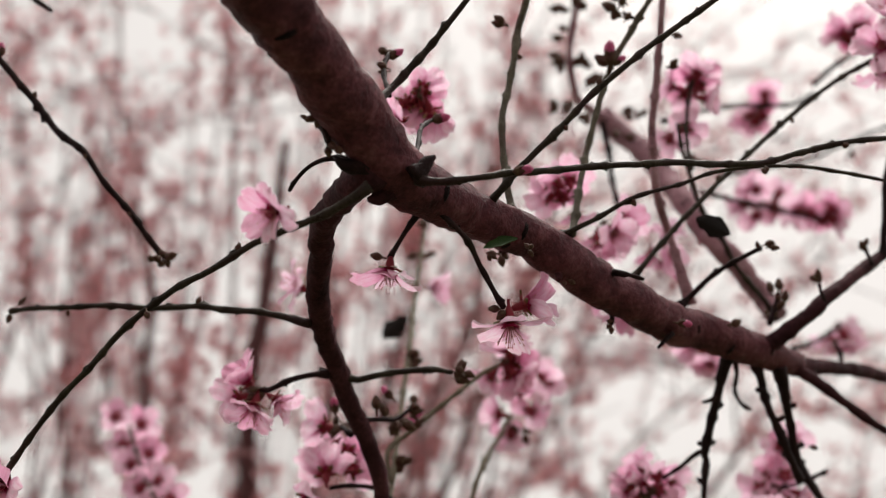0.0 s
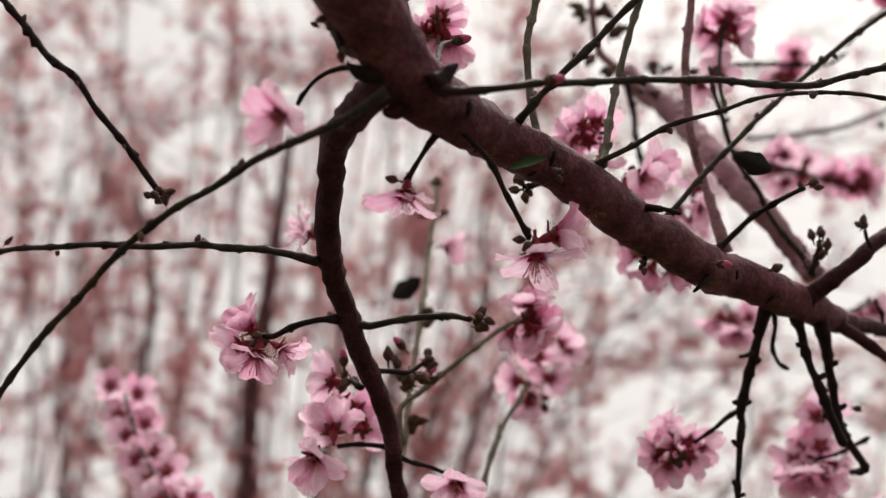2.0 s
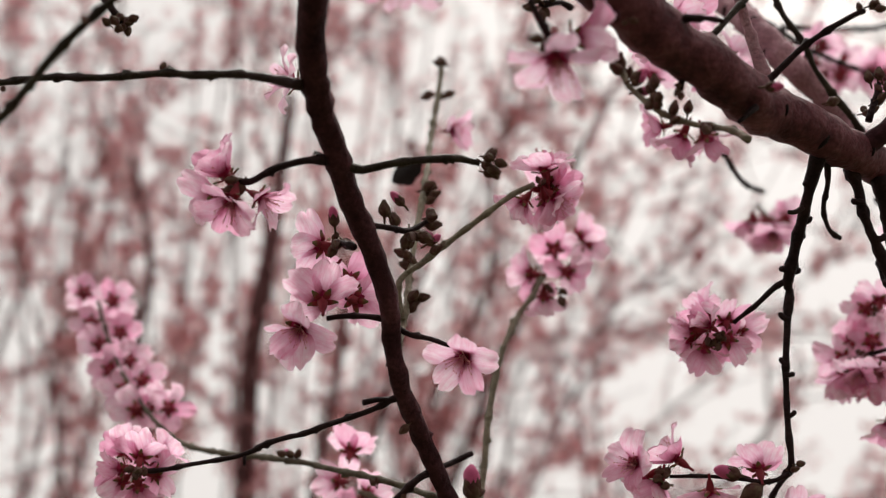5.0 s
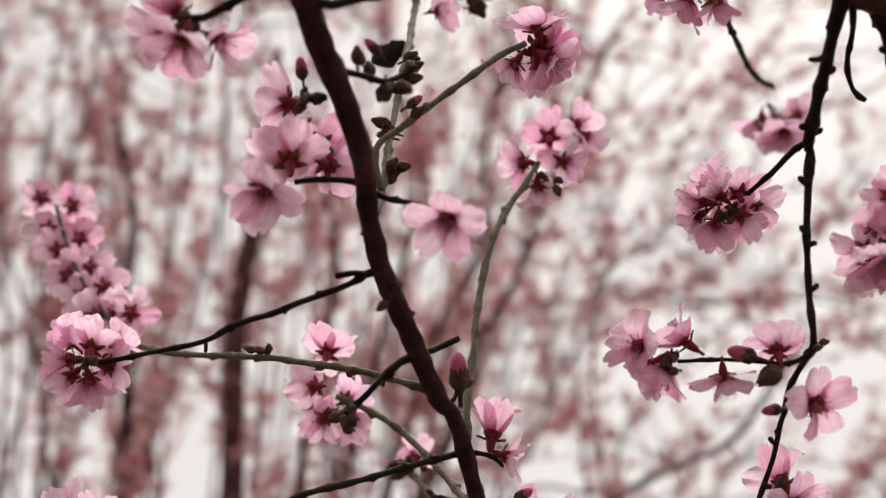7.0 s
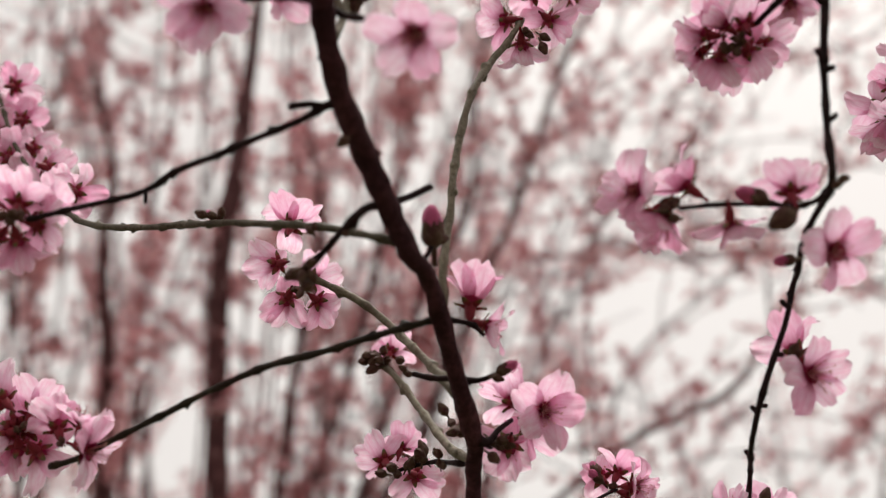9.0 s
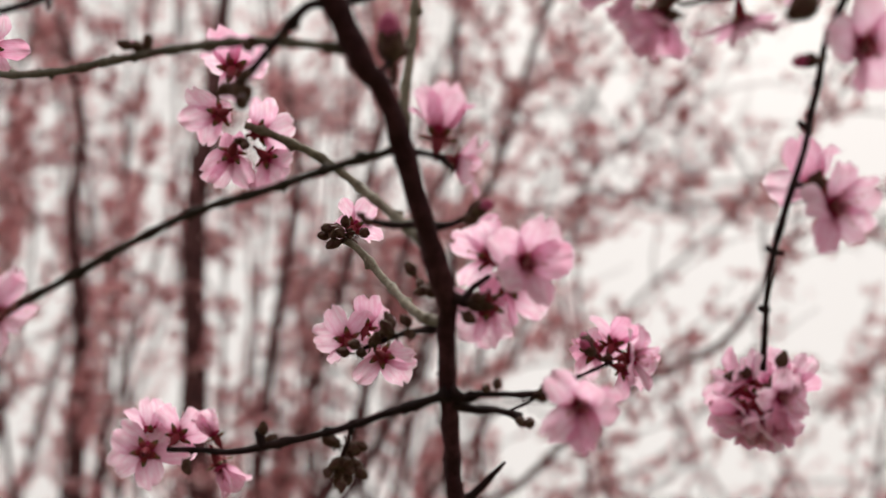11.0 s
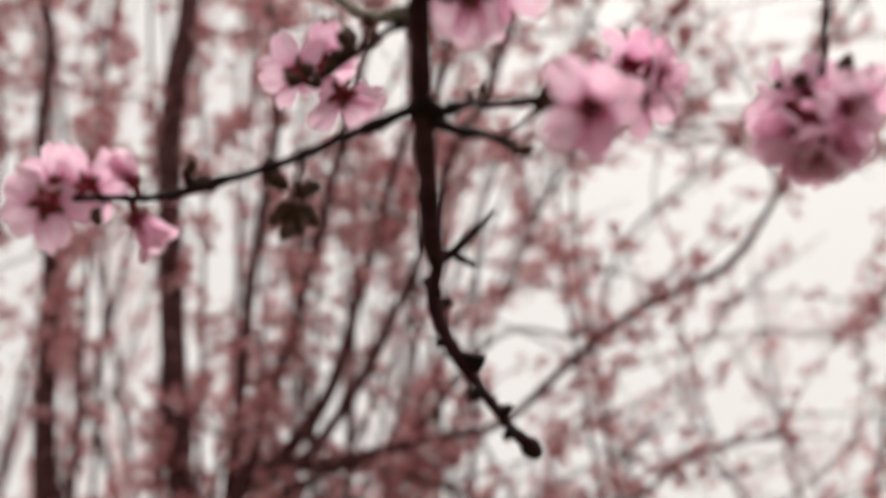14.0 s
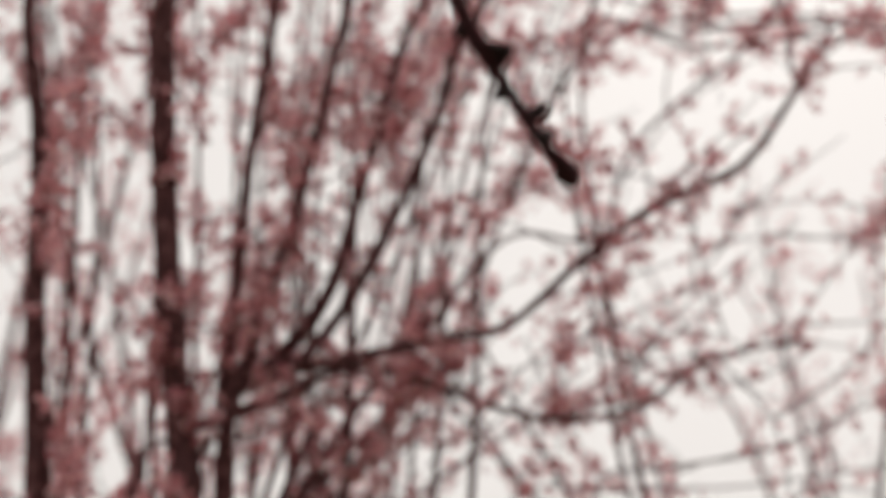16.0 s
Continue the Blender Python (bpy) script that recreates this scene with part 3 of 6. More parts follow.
# twigs and blossoms along the upper stem
twig("twig", TWIG, [(-0.0587, 0.5938, 1.9693, 0.0029), (-0.0661, 0.5938, 1.9693, 0.0018), (-0.0795, 0.5961, 1.9672, 0.0017), (-0.0917, 0.6006, 1.9629, 0.0017), (-0.098, 0.6025, 1.964, 0.0018)])
blossom((-0.1031, 0.6056, 1.968), (-0.49, -0.62, 0.61), 0.034, cup=0.5)
blossom((-0.089, 0.6111, 1.9604), (0.82, -0.17, -0.54), 0.031, cup=0.45)
blossom((-0.0985, 0.6006, 1.9543), (-0.16, -0.13, -0.98), 0.036, cup=0.3)
blossom((-0.1084, 0.6105, 1.9615), (-0.89, 0.45, -0.09), 0.032, cup=0.35)
buds((-0.0959, 0.6027, 1.9635), (-0.42, 0.07, -0.9), 0.0075, False, 3)
twig("twig", GREEN, [(-0.0516, 0.5979, 1.9689, 0.0028), (-0.0444, 0.6009, 1.9686, 0.0021), (-0.028, 0.6005, 1.9719, 0.0019), (-0.0072, 0.6013, 1.9739, 0.0018), (0.0048, 0.6034, 1.9729, 0.0016)])
buds((0.0087, 0.6036, 1.9722), (0.8, 0.02, -0.6), 0.0075, False, 5)
buds((0.0066, 0.6023, 1.9731), (0.74, -0.44, 0.51), 0.007, False, 3)
twig("twig", TWIG, [(-0.046, 0.6182, 1.9509, 0.0021), (-0.0365, 0.626, 1.9534, 0.0015), (-0.0261, 0.6357, 1.9558, 0.0014), (-0.0177, 0.6428, 1.964, 0.0014)])
buds((-0.0321, 0.6306, 1.9567), (-0.2,-0.2,1), 0.0088, False, 3)
buds((-0.0261, 0.6357, 1.9564), (0.5,-0.4,-0.8), 0.0095, False, 4)
buds((-0.0177, 0.6428, 1.964), (0.8,-0.2,0.6), 0.0088, False, 3)
buds((-0.0226, 0.6409, 1.9552), (1,-0.4,0.0), 0.0089, True, 1)
buds((-0.0294, 0.6342, 1.9688), (-0.6,-0.2,0.6), 0.0089, True, 1)
twig("twig", GREY, [(-0.0328, 0.6597, 1.9088, 0.0021), (-0.0296, 0.6797, 1.9262, 0.0018), (-0.0272, 0.7, 1.966, 0.0018), (-0.0223, 0.7213, 2.0138, 0.0019), (-0.0193, 0.7581, 2.0669, 0.0019), (-0.0147, 0.7794, 2.1151, 0.0019), (-0.0135, 0.7851, 2.1348, 0.0014)])
buds((-0.0134, 0.7853, 2.1328), (-0.3,-0.2,1), 0.008, False, 4)
buds((-0.014, 0.7782, 2.1084), (0.8,-0.2,0.3), 0.008, False, 3)
buds((-0.0193, 0.7782, 2.1084), (-1,-0.2,0), 0.0075, False, 2)
buds((-0.0214, 0.7212, 2.0145), (1,-0.3,0.1), 0.0088, False, 5)
buds((-0.0272, 0.6998, 1.9676), (-0.9,-0.3,0.5), 0.0088, False, 4)
buds((-0.0285, 0.6878, 1.942), (0.9,-0.3,0.5), 0.0088, False, 4)
blossom((-0.0075, 0.7789, 2.0863), (0.75,-0.6,-0.1), 0.03)
twig("twig", GREY, [(-0.0296, 0.6793, 1.929, 0.0015), (-0.0316, 0.6771, 1.9471, 0.0017), (-0.0194, 0.6758, 1.9577, 0.0017), (0.0003, 0.6758, 1.9745, 0.0016), (0.0218, 0.6756, 1.9921, 0.0016), (0.0335, 0.6768, 1.9993, 0.0016)])
bouquet((0.0367, 0.6807, 2), (0.35,0.8,0.1), 7, 0.035, 1.0)
buds((-0.0172, 0.675, 1.9642), (0.8,-0.3,0.6), 0.0089, True, 2)
blossom((-0.074, 0.6502, 1.9152), (-0.15, -0.69, -0.71), 0.036, cup=0.5)
blossom((-0.0547, 0.6692, 1.9447), (0.1, 0.81, 0.58), 0.034, cup=0.25)
blossom((-0.0653, 0.655, 1.9296), (-0.12, 0.51, 0.86), 0.037, cup=0.28)
blossom((-0.0662, 0.6519, 1.9556), (-0.85, 0.46, 0.25), 0.036, cup=0.3)
blossom((-0.0515, 0.6653, 1.9338), (0.36, 0.89, 0.27), 0.034, cup=0.35)
blossom((-0.063, 0.6623, 1.9465), (-0.56, 0.75, -0.35), 0.034, cup=0.45)
buds((-0.0601, 0.6424, 1.9626), (-0.11, -0.48, 0.87), 0.0105, True, 1)
buds((-0.0575, 0.6481, 1.9544), (0.4, -0.34, -0.85), 0.0085, False, 3)
buds((-0.0608, 0.6487, 1.9566), (-0.3,-0.2,1), 0.0062, False, 2)
twig("twig", TWIG, [(-0.0373, 0.658, 1.9221, 0.0021), (-0.044, 0.6579, 1.9231, 0.0015), (-0.0546, 0.6579, 1.9231, 0.0014), (-0.0633, 0.6571, 1.9217, 0.0016)])
twig("twig", TWIG, [(-0.0496, 0.6319, 1.9462, 0.0018), (-0.0552, 0.6413, 1.952, 0.0016), (-0.0601, 0.648, 1.9546, 0.0018)])
twig("twig", TWIG, [(-0.0319, 0.6575, 1.9178, 0.0021), (-0.0252, 0.657, 1.9141, 0.0014), (-0.0159, 0.6562, 1.912, 0.0013), (-0.0067, 0.6557, 1.9078, 0.0014)])
blossom((-0.001, 0.6486, 1.9016), (-0.32, -0.68, -0.65), 0.037, cup=0.3)
twig("twig", GREY, [(0.0467, 0.788, 1.9963, 0.0016), (0.0389, 0.7838, 1.981, 0.0018), (0.0302, 0.7785, 1.9665, 0.0019), (0.0203, 0.7636, 1.9399, 0.0018), (0.0153, 0.7591, 1.9191, 0.0018), (0.0125, 0.7551, 1.9025, 0.0019), (0.01, 0.7519, 1.8793, 0.0018), (0.0073, 0.748, 1.8537, 0.0019), (0.0071, 0.746, 1.8373, 0.0019)])
blossom((0.0529, 0.7903, 2.0123), (0.05, 0.72, 0.69), 0.034, cup=0.2)
blossom((0.0684, 0.8029, 2.0266), (0.87, 0.27, 0.42), 0.033, cup=0.4)
blossom((0.0602, 0.7952, 2.0005), (0.61, 0.79, -0.01), 0.031, cup=0.25)
blossom((0.0394, 0.79, 1.9972), (-0.79, 0.54, 0.29), 0.032, cup=0.35)
blossom((0.0459, 0.7893, 1.9833), (0.1, 0.87, -0.49), 0.032, cup=0.3)
blossom((0.0756, 0.8185, 2.0284), (0.56, 0.81, -0.16), 0.03, cup=0.4)
buds((0.0474, 0.7836, 1.9866), (0.77, -0.51, -0.38), 0.0052, False, 4)
buds((0.0515, 0.7855, 1.9846), (0.89, -0.08, -0.45), 0.0075, False, 2)

# the dead leaves
dead_leaf((0.1333, 0.5681, 2.0472), (0.85, -0.15, -0.55), 0.0195)
dead_leaf((-0.0241, 0.7691, 2.0599), (-0.75, -0.1, -0.65), 0.023)

# middle left: long twigs with bouquets
twig("twig", TWIG, [(-0.0286, 0.6779, 1.8915, 0.0027), (-0.0352, 0.6771, 1.8895, 0.0018), (-0.0418, 0.6796, 1.8863, 0.0015), (-0.0602, 0.6852, 1.8814, 0.0015), (-0.0752, 0.6907, 1.8774, 0.0014), (-0.0908, 0.698, 1.8753, 0.0015), (-0.1061, 0.7086, 1.8716, 0.0014), (-0.1283, 0.714, 1.8685, 0.0013), (-0.1441, 0.7173, 1.8663, 0.0013), (-0.154, 0.7213, 1.8664, 0.0013)])
twig("twig", TWIG, [(-0.0345, 0.6771, 1.8895, 0.0015), (-0.0407, 0.6742, 1.8889, 0.0014), (-0.0467, 0.6724, 1.8868, 0.0016)])
twig("twig", TWIG, [(-0.1053, 0.7086, 1.8716, 0.0011), (-0.1049, 0.7082, 1.8663, 0.001)])
blossom((-0.1581, 0.7224, 1.8728), (0.0, 0.52, 0.85), 0.0306, cup=0.2)
blossom((-0.1508, 0.7255, 1.8656), (0.69, 0.71, 0.11), 0.0288, cup=0.25)
blossom((-0.1595, 0.7274, 1.8607), (-0.01, 0.83, -0.56), 0.0288, cup=0.35)
blossom((-0.1662, 0.7214, 1.8673), (-0.99, -0.13, -0.05), 0.0297, cup=0.6)
blossom((-0.1505, 0.7307, 1.8765), (0.5, 0.41, 0.76), 0.0288, cup=0.25)
blossom((-0.1685, 0.7334, 1.8644), (-0.65, 0.7, -0.29), 0.0288, cup=0.3)
blossom((-0.168, 0.73, 1.8779), (-0.54, 0.39, 0.75), 0.0288, cup=0.3)
buds((-0.1554, 0.7179, 1.8655), (-0.27, -0.89, -0.37), 0.0062, False, 8)
twig("twig", GREYGREEN, [(-0.0109, 0.7141, 1.8512, 0.0024), (-0.0159, 0.7148, 1.8532, 0.0018), (-0.0275, 0.7203, 1.8582, 0.0017), (-0.0545, 0.7352, 1.8681, 0.0017), (-0.089, 0.7619, 1.8805, 0.0017), (-0.1215, 0.7849, 1.8895, 0.0017), (-0.1541, 0.804, 1.8987, 0.0017), (-0.1768, 0.822, 1.9155, 0.0015), (-0.1957, 0.8375, 1.9372, 0.0014), (-0.213, 0.8486, 1.9617, 0.0013), (-0.2257, 0.8567, 1.9864, 0.0012), (-0.234, 0.8612, 2.0068, 0.0011)])
buds((-0.0903, 0.7605, 1.8833), (-0.8,-0.2,0.7), 0.0081, True, 2)
buds((-0.0862, 0.7606, 1.8824), (0.2,-0.3,1), 0.0062, False, 2)
buds((-0.0433, 0.728, 1.8606), (0.2,-0.2,1), 0.005, False, 2)
wand = [(-0.238, 0.8635, 2.013), (-0.2257, 0.8567, 1.9864), (-0.213, 0.8486, 1.9617), (-0.1957, 0.8375, 1.9372), (-0.181, 0.825, 1.9205)]
for k in range(12):
    u = k / 11 * 3.99
    a, b, f = Vector(wand[int(u)]), Vector(wand[int(u) + 1]), u % 1
    side = 1 if k % 2 else -1
    at = a.lerp(b, f) + Vector((side * 0.0075, 0.004, RNG.gauss(0, 0.002)))
    blossom(at, (-0.22 + side * RNG.uniform(0.05, 0.45), 0.9, RNG.uniform(0.0, 0.5)), RNG.uniform(0.029, 0.033), RNG.uniform(0.15, 0.32))
blossom((-0.0623, 0.7966, 1.8936), (0.05, 0.64, 0.77), 0.034, cup=0.3)
blossom((-0.0689, 0.8077, 1.8796), (-0.65, 0.73, 0.19), 0.031, cup=0.35)
blossom((-0.054, 0.8153, 1.8745), (0.52, 0.69, 0.51), 0.03, cup=0.35)
blossom((-0.0651, 0.8165, 1.8662), (-0.32, 0.9, -0.3), 0.031, cup=0.4)
blossom((-0.0519, 0.821, 1.8659), (0.5, 0.85, -0.2), 0.03, cup=0.4)
buds((-0.0586, 0.8075, 1.8671), (-0.3, -0.72, -0.62), 0.006, False, 4)
twig("twig", GREY, [(-0.0587, 0.8089, 1.8746, 0.00169), (-0.0453, 0.8096, 1.8692, 0.00182), (-0.0279, 0.8088, 1.8589, 0.00195), (-0.0091, 0.7983, 1.8381, 0.00195), (0.0035, 0.7834, 1.8197, 0.00208), (0.0106, 0.7729, 1.8072, 0.00221)])
twig("twig", TWIG, [(0.0033, 0.7114, 1.8733, 0.0013), (-0.0047, 0.7128, 1.8696, 0.0018), (-0.0146, 0.7055, 1.8635, 0.0017), (-0.0212, 0.7, 1.8589, 0.0019), (-0.0292, 0.7048, 1.8526, 0.0017), (-0.038, 0.7117, 1.8461, 0.0015), (-0.0456, 0.7164, 1.8404, 0.0015)])
buds((-0.0463, 0.7165, 1.8397), (-1,-0.3,-0.3), 0.0078, False, 4)
buds((-0.0444, 0.7164, 1.8409), (0.2,-0.3,-1), 0.0078, False, 3)
buds((-0.0292, 0.7048, 1.8526), (0.2,-0.3,-1), 0.0045, False, 1)
buds((-0.0272, 0.6806, 1.878), (-0.6,-0.3,-0.7), 0.0062, False, 1)

# lower left: the long low twig and its blossoms
twig("twig", GREEN, [(0.0055, 0.7467, 1.832, 0.00291), (0.0004, 0.7459, 1.8304, 0.0019), (-0.0181, 0.7474, 1.8259, 0.00168), (-0.039, 0.751, 1.821, 0.00157), (-0.0649, 0.7558, 1.8153, 0.00157), (-0.0864, 0.7617, 1.8081, 0.00157), (-0.1083, 0.7689, 1.799, 0.00157), (-0.1282, 0.7759, 1.7912, 0.00146), (-0.1452, 0.7836, 1.7853, 0.00146), (-0.157, 0.7879, 1.7833, 0.00146)])
bouquet((-0.1686, 0.7811, 1.7978), (-0.2,0.6,0.1), 7, 0.036, 1.3)
bouquet((-0.1498, 0.7769, 1.7907), (0.3,0.2,0.4), 3, 0.035, 1.0)
twig("twig", TWIG, [(0.0062, 0.7497, 1.832, 0.0018), (0.0132, 0.7517, 1.8318, 0.0013), (0.019, 0.7539, 1.8307, 0.0011), (0.0232, 0.7554, 1.8268, 0.0009)])
blossom((0.0181, 0.7567, 1.8406), (0.15,0.1,1), 0.036, cup=0.6)
blossom((0.0235, 0.7616, 1.8335), (0.9,0.2,-0.3), 0.028, cup=0.6)
buds((0.0034, 0.7265, 1.8567), (-0.05,-0.3,1), 0.0148, True, 1)
buds((0.0042, 0.7264, 1.8575), (0.9,-0.3,0.3), 0.0082, False, 2)
twig("twig", TWIG, [(-0.0022, 0.7219, 1.8447, 0.0015), (0.0016, 0.7252, 1.8512, 0.0011), (0.0037, 0.7264, 1.8575, 0.001)])
twig("twig", TWIG, [(-0.0061, 0.7757, 1.8174, 0.0014), (0.0011, 0.7739, 1.8149, 0.0013), (0.0107, 0.7711, 1.8136, 0.0017), (0.0202, 0.7692, 1.8123, 0.0013), (0.0295, 0.764, 1.814, 0.0011)])
buds((0.0295, 0.7639, 1.8145), (0.9,-0.2,0.45), 0.0104, True, 1)
buds((0.0271, 0.7642, 1.8121), (0.9,-0.2,-0.3), 0.0062, False, 1)
buds((-0.0073, 0.7757, 1.8174), (-0.9,-0.2,0.3), 0.005, False, 2)
twig("twig", TWIG, [(0.0189, 0.7868, 1.792, 0.0032), (0.0243, 0.789, 1.7907, 0.0019), (0.0289, 0.7913, 1.7965, 0.0013), (0.0353, 0.7937, 1.8018, 0.0011)])
blossom((0.0477, 0.7876, 1.8039), (0.31, -0.92, -0.25), 0.037, cup=0.32)
blossom((0.0362, 0.798, 1.8107), (-0.51, 0.41, 0.75), 0.034, cup=0.35)
blossom((0.0341, 0.8025, 1.7932), (-0.07, 0.97, -0.24), 0.035, cup=0.35)
blossom((0.0431, 0.8035, 1.8016), (0.44, 0.9, 0.09), 0.034, cup=0.35)
buds((0.0263, 0.7922, 1.7894), (0.6,-0.4,-0.5), 0.0082, False, 2)
twig("twig", GREY, [(-0.0243, 0.8725, 1.8496, 0.00162), (-0.0168, 0.8675, 1.8408, 0.00189), (-0.0081, 0.8591, 1.8272, 0.00216), (0.0004, 0.8429, 1.8115, 0.00216), (0.0095, 0.8168, 1.7942, 0.00216), (0.0178, 0.7977, 1.7856, 0.00243)])
buds((-0.0249, 0.8724, 1.8499), (-0.5,-0.6,-0.6), 0.0078, False, 9)
buds((-0.0257, 0.8723, 1.8511), (-0.8,-0.5,0.5), 0.0078, True, 2)
buds((-0.026, 0.8722, 1.8517), (-0.6,-0.5,0.6), 0.0078, False, 5)
buds((-0.0228, 0.8723, 1.8511), (0.7,-0.5,0.4), 0.005, False, 3)
blossom((-0.021, 0.8823, 1.8585), (0.35, 0.68, 0.65), 0.029, cup=0.35)
buds((0.0083, 0.8056, 1.8034), (-0.4,-0.3,0.8), 0.0082, False, 2)
twig("twig", TWIG, [(0.015, 0.8077, 1.7861, 0.0016), (0.0098, 0.8126, 1.7873, 0.0013), (-0.0003, 0.8322, 1.7918, 0.0011), (-0.0144, 0.8474, 1.7913, 0.0012)])
blossom((-0.0221, 0.8566, 1.7979), (-0.32, 0.73, 0.61), 0.031, cup=0.25)
blossom((-0.0081, 0.8589, 1.7913), (0.29, 0.96, -0.02), 0.031, cup=0.28)
blossom((-0.0151, 0.8625, 1.8046), (0.13, 0.53, 0.83), 0.028, cup=0.5)
buds((-0.0035, 0.832, 1.7935), (-0.4,-0.3,1), 0.0078, False, 5)
buds((-0.0162, 0.8475, 1.7904), (-0.3,-0.6,-0.2), 0.0078, False, 4)
buds((-0.0107, 0.8424, 1.7909), (0.2,-0.6,0.6), 0.0078, False, 3)
buds((0.0048, 0.8195, 1.789), (0.2,-0.5,0.8), 0.0059, False, 4)
buds((0.014, 0.7962, 1.7981), (-1,-0.3,0.2), 0.0085, False, 4)
buds((0.0275, 0.8016, 1.7949), (0.8,-0.4,-0.4), 0.0078, False, 5)
twig("twig", TWIG, [(0.0192, 0.8145, 1.7633, 0.0039), (0.014, 0.8167, 1.762, 0.0022), (-0.0006, 0.8231, 1.7596, 0.0017), (-0.0178, 0.8315, 1.7561, 0.0016), (-0.0287, 0.8358, 1.7545, 0.0015), (-0.0418, 0.84, 1.753, 0.0016), (-0.0552, 0.8442, 1.7515, 0.0018), (-0.0685, 0.8473, 1.7508, 0.0014), (-0.0799, 0.8501, 1.7525, 0.0012), (-0.0934, 0.852, 1.7535, 0.0011)])
buds((-0.0541, 0.8439, 1.7538), (0.0,-0.3,1), 0.0062, False, 2)
blossom((-0.1028, 0.8542, 1.7537), (-0.14, 0.94, 0.31), 0.033, cup=0.28)
blossom((-0.0911, 0.858, 1.7603), (0.28, 0.67, 0.68), 0.03, cup=0.35)
blossom((-0.1036, 0.8637, 1.7625), (-0.06, 0.41, 0.91), 0.031, cup=0.4)
blossom((-0.0747, 0.8522, 1.7582), (-0.48, -0.2, 0.86), 0.024, cup=0.85)
blossom((-0.0731, 0.853, 1.7475), (0.43, 0.22, -0.88), 0.03, cup=0.75)
buds((-0.0853, 0.8506, 1.7489), (-0.2,-0.4,-0.9), 0.0062, False, 2)
twig("twig", TWIG, [(-0.0182, 0.8315, 1.7561, 0.001), (-0.0202, 0.84, 1.7526, 0.0008), (-0.0228, 0.8446, 1.7483, 0.0008), (-0.0238, 0.8462, 1.7438, 0.0008)])
buds((-0.0204, 0.8421, 1.7521), (0.5,-0.4,-0.5), 0.0078, False, 4)
buds((-0.0238, 0.8461, 1.7444), (-0.1,-0.3,-1), 0.0078, False, 9)
buds((-0.0253, 0.8443, 1.7506), (-0.6,-0.4,0.1), 0.0078, False, 3)
buds((-0.0212, 0.8454, 1.742), (0.7,-0.4,-0.4), 0.0078, False, 3)
twig("twig", TWIG, [(0.0186, 0.8135, 1.7639, 0.0036), (0.0246, 0.8168, 1.7616, 0.0021), (0.0303, 0.8147, 1.7624, 0.0016), (0.0422, 0.8108, 1.7609, 0.0013), (0.052, 0.8079, 1.7601, 0.0014)])
twig("twig", TWIG, [(0.0197, 0.8189, 1.7607, 0.0029), (0.0282, 0.8232, 1.7587, 0.0018), (0.0388, 0.8291, 1.7592, 0.0015), (0.0462, 0.8334, 1.7574, 0.0018)])
twig("twig", TWIG, [(0.042, 0.8311, 1.7596, 0.0008), (0.0492, 0.8258, 1.7618, 0.0008), (0.0547, 0.8157, 1.7622, 0.0009)])
buds((0.0347, 0.8126, 1.763), (0.3,-0.3,1), 0.0062, False, 2)
buds((0.0455, 0.8334, 1.7571), (0.5,-0.3,-0.8), 0.0062, False, 3)
twig("thorn", TWIG, [(-0.0541, 0.8442, 1.7515, 0.0025), (-0.0556, 0.8437, 1.7558, 0.0019), (-0.0565, 0.8434, 1.7584, 0.0012)], scars=0)
buds((0.051, 0.8079, 1.7602), (1,-0.2,0.1), 0.0088, False, 2)
blossom((0.066, 0.8016, 1.7541), (-0.1,-0.9,-0.4), 0.035, cup=0.4)
bouquet((0.0818, 0.8388, 1.7788), (0.5,0.5,0.4), 4, 0.031, 1.0)
buds((0.0774, 0.8382, 1.7837), (-0.4,-0.3,0.9), 0.0089, True, 2)
twig("twig", TWIG, [(0.0583, 0.8204, 1.7648, 0.0008), (0.0712, 0.8295, 1.7724, 0.0008), (0.0836, 0.8387, 1.7796, 0.0009)])
twig("thorn", TWIG, [(0.0208, 0.855, 1.7291, 0.0027), (0.0265, 0.8547, 1.732, 0.002), (0.0333, 0.853, 1.7376, 0.0017), (0.0405, 0.8512, 1.7438, 0.0006)], scars=0)
twig("thorn", TWIG, [(0.0265, 0.8548, 1.7307, 0.0015), (0.031, 0.8542, 1.7278, 0.0012), (0.0333, 0.8533, 1.7264, 0.0013)], scars=0)
twig("thorn", TWIG, [(0.0263, 0.8685, 1.7016, 0.0025), (0.0308, 0.8685, 1.7011, 0.0019), (0.0348, 0.8677, 1.6998, 0.0018)], scars=0)

# right side: the hanging branch with its bouquets
twig("branch", TWIG, [(0.1608, 0.6225, 1.9978, 0.0045), (0.1567, 0.627, 1.9862, 0.0033), (0.1537, 0.641, 1.9706, 0.0027), (0.1492, 0.6654, 1.9441, 0.0027), (0.1511, 0.6708, 1.9414, 0.0021), (0.1484, 0.6757, 1.9176, 0.0018), (0.1471, 0.6804, 1.896, 0.0016), (0.1476, 0.686, 1.8751, 0.0016), (0.1484, 0.6905, 1.8627, 0.0019), (0.1479, 0.708, 1.8594, 0.0015), (0.1456, 0.7239, 1.8529, 0.0013), (0.1486, 0.7448, 1.8475, 0.0014), (0.1481, 0.7491, 1.8453, 0.0013), (0.1441, 0.754, 1.8298, 0.0013), (0.1361, 0.7627, 1.8082, 0.0014), (0.1305, 0.7724, 1.7867, 0.0013), (0.137, 0.8087, 1.7784, 0.0011), (0.137, 0.816, 1.7679, 0.0013)])
buds((0.1497, 0.6895, 1.8625), (0.6,-0.4,-0.5), 0.0062, False, 2)
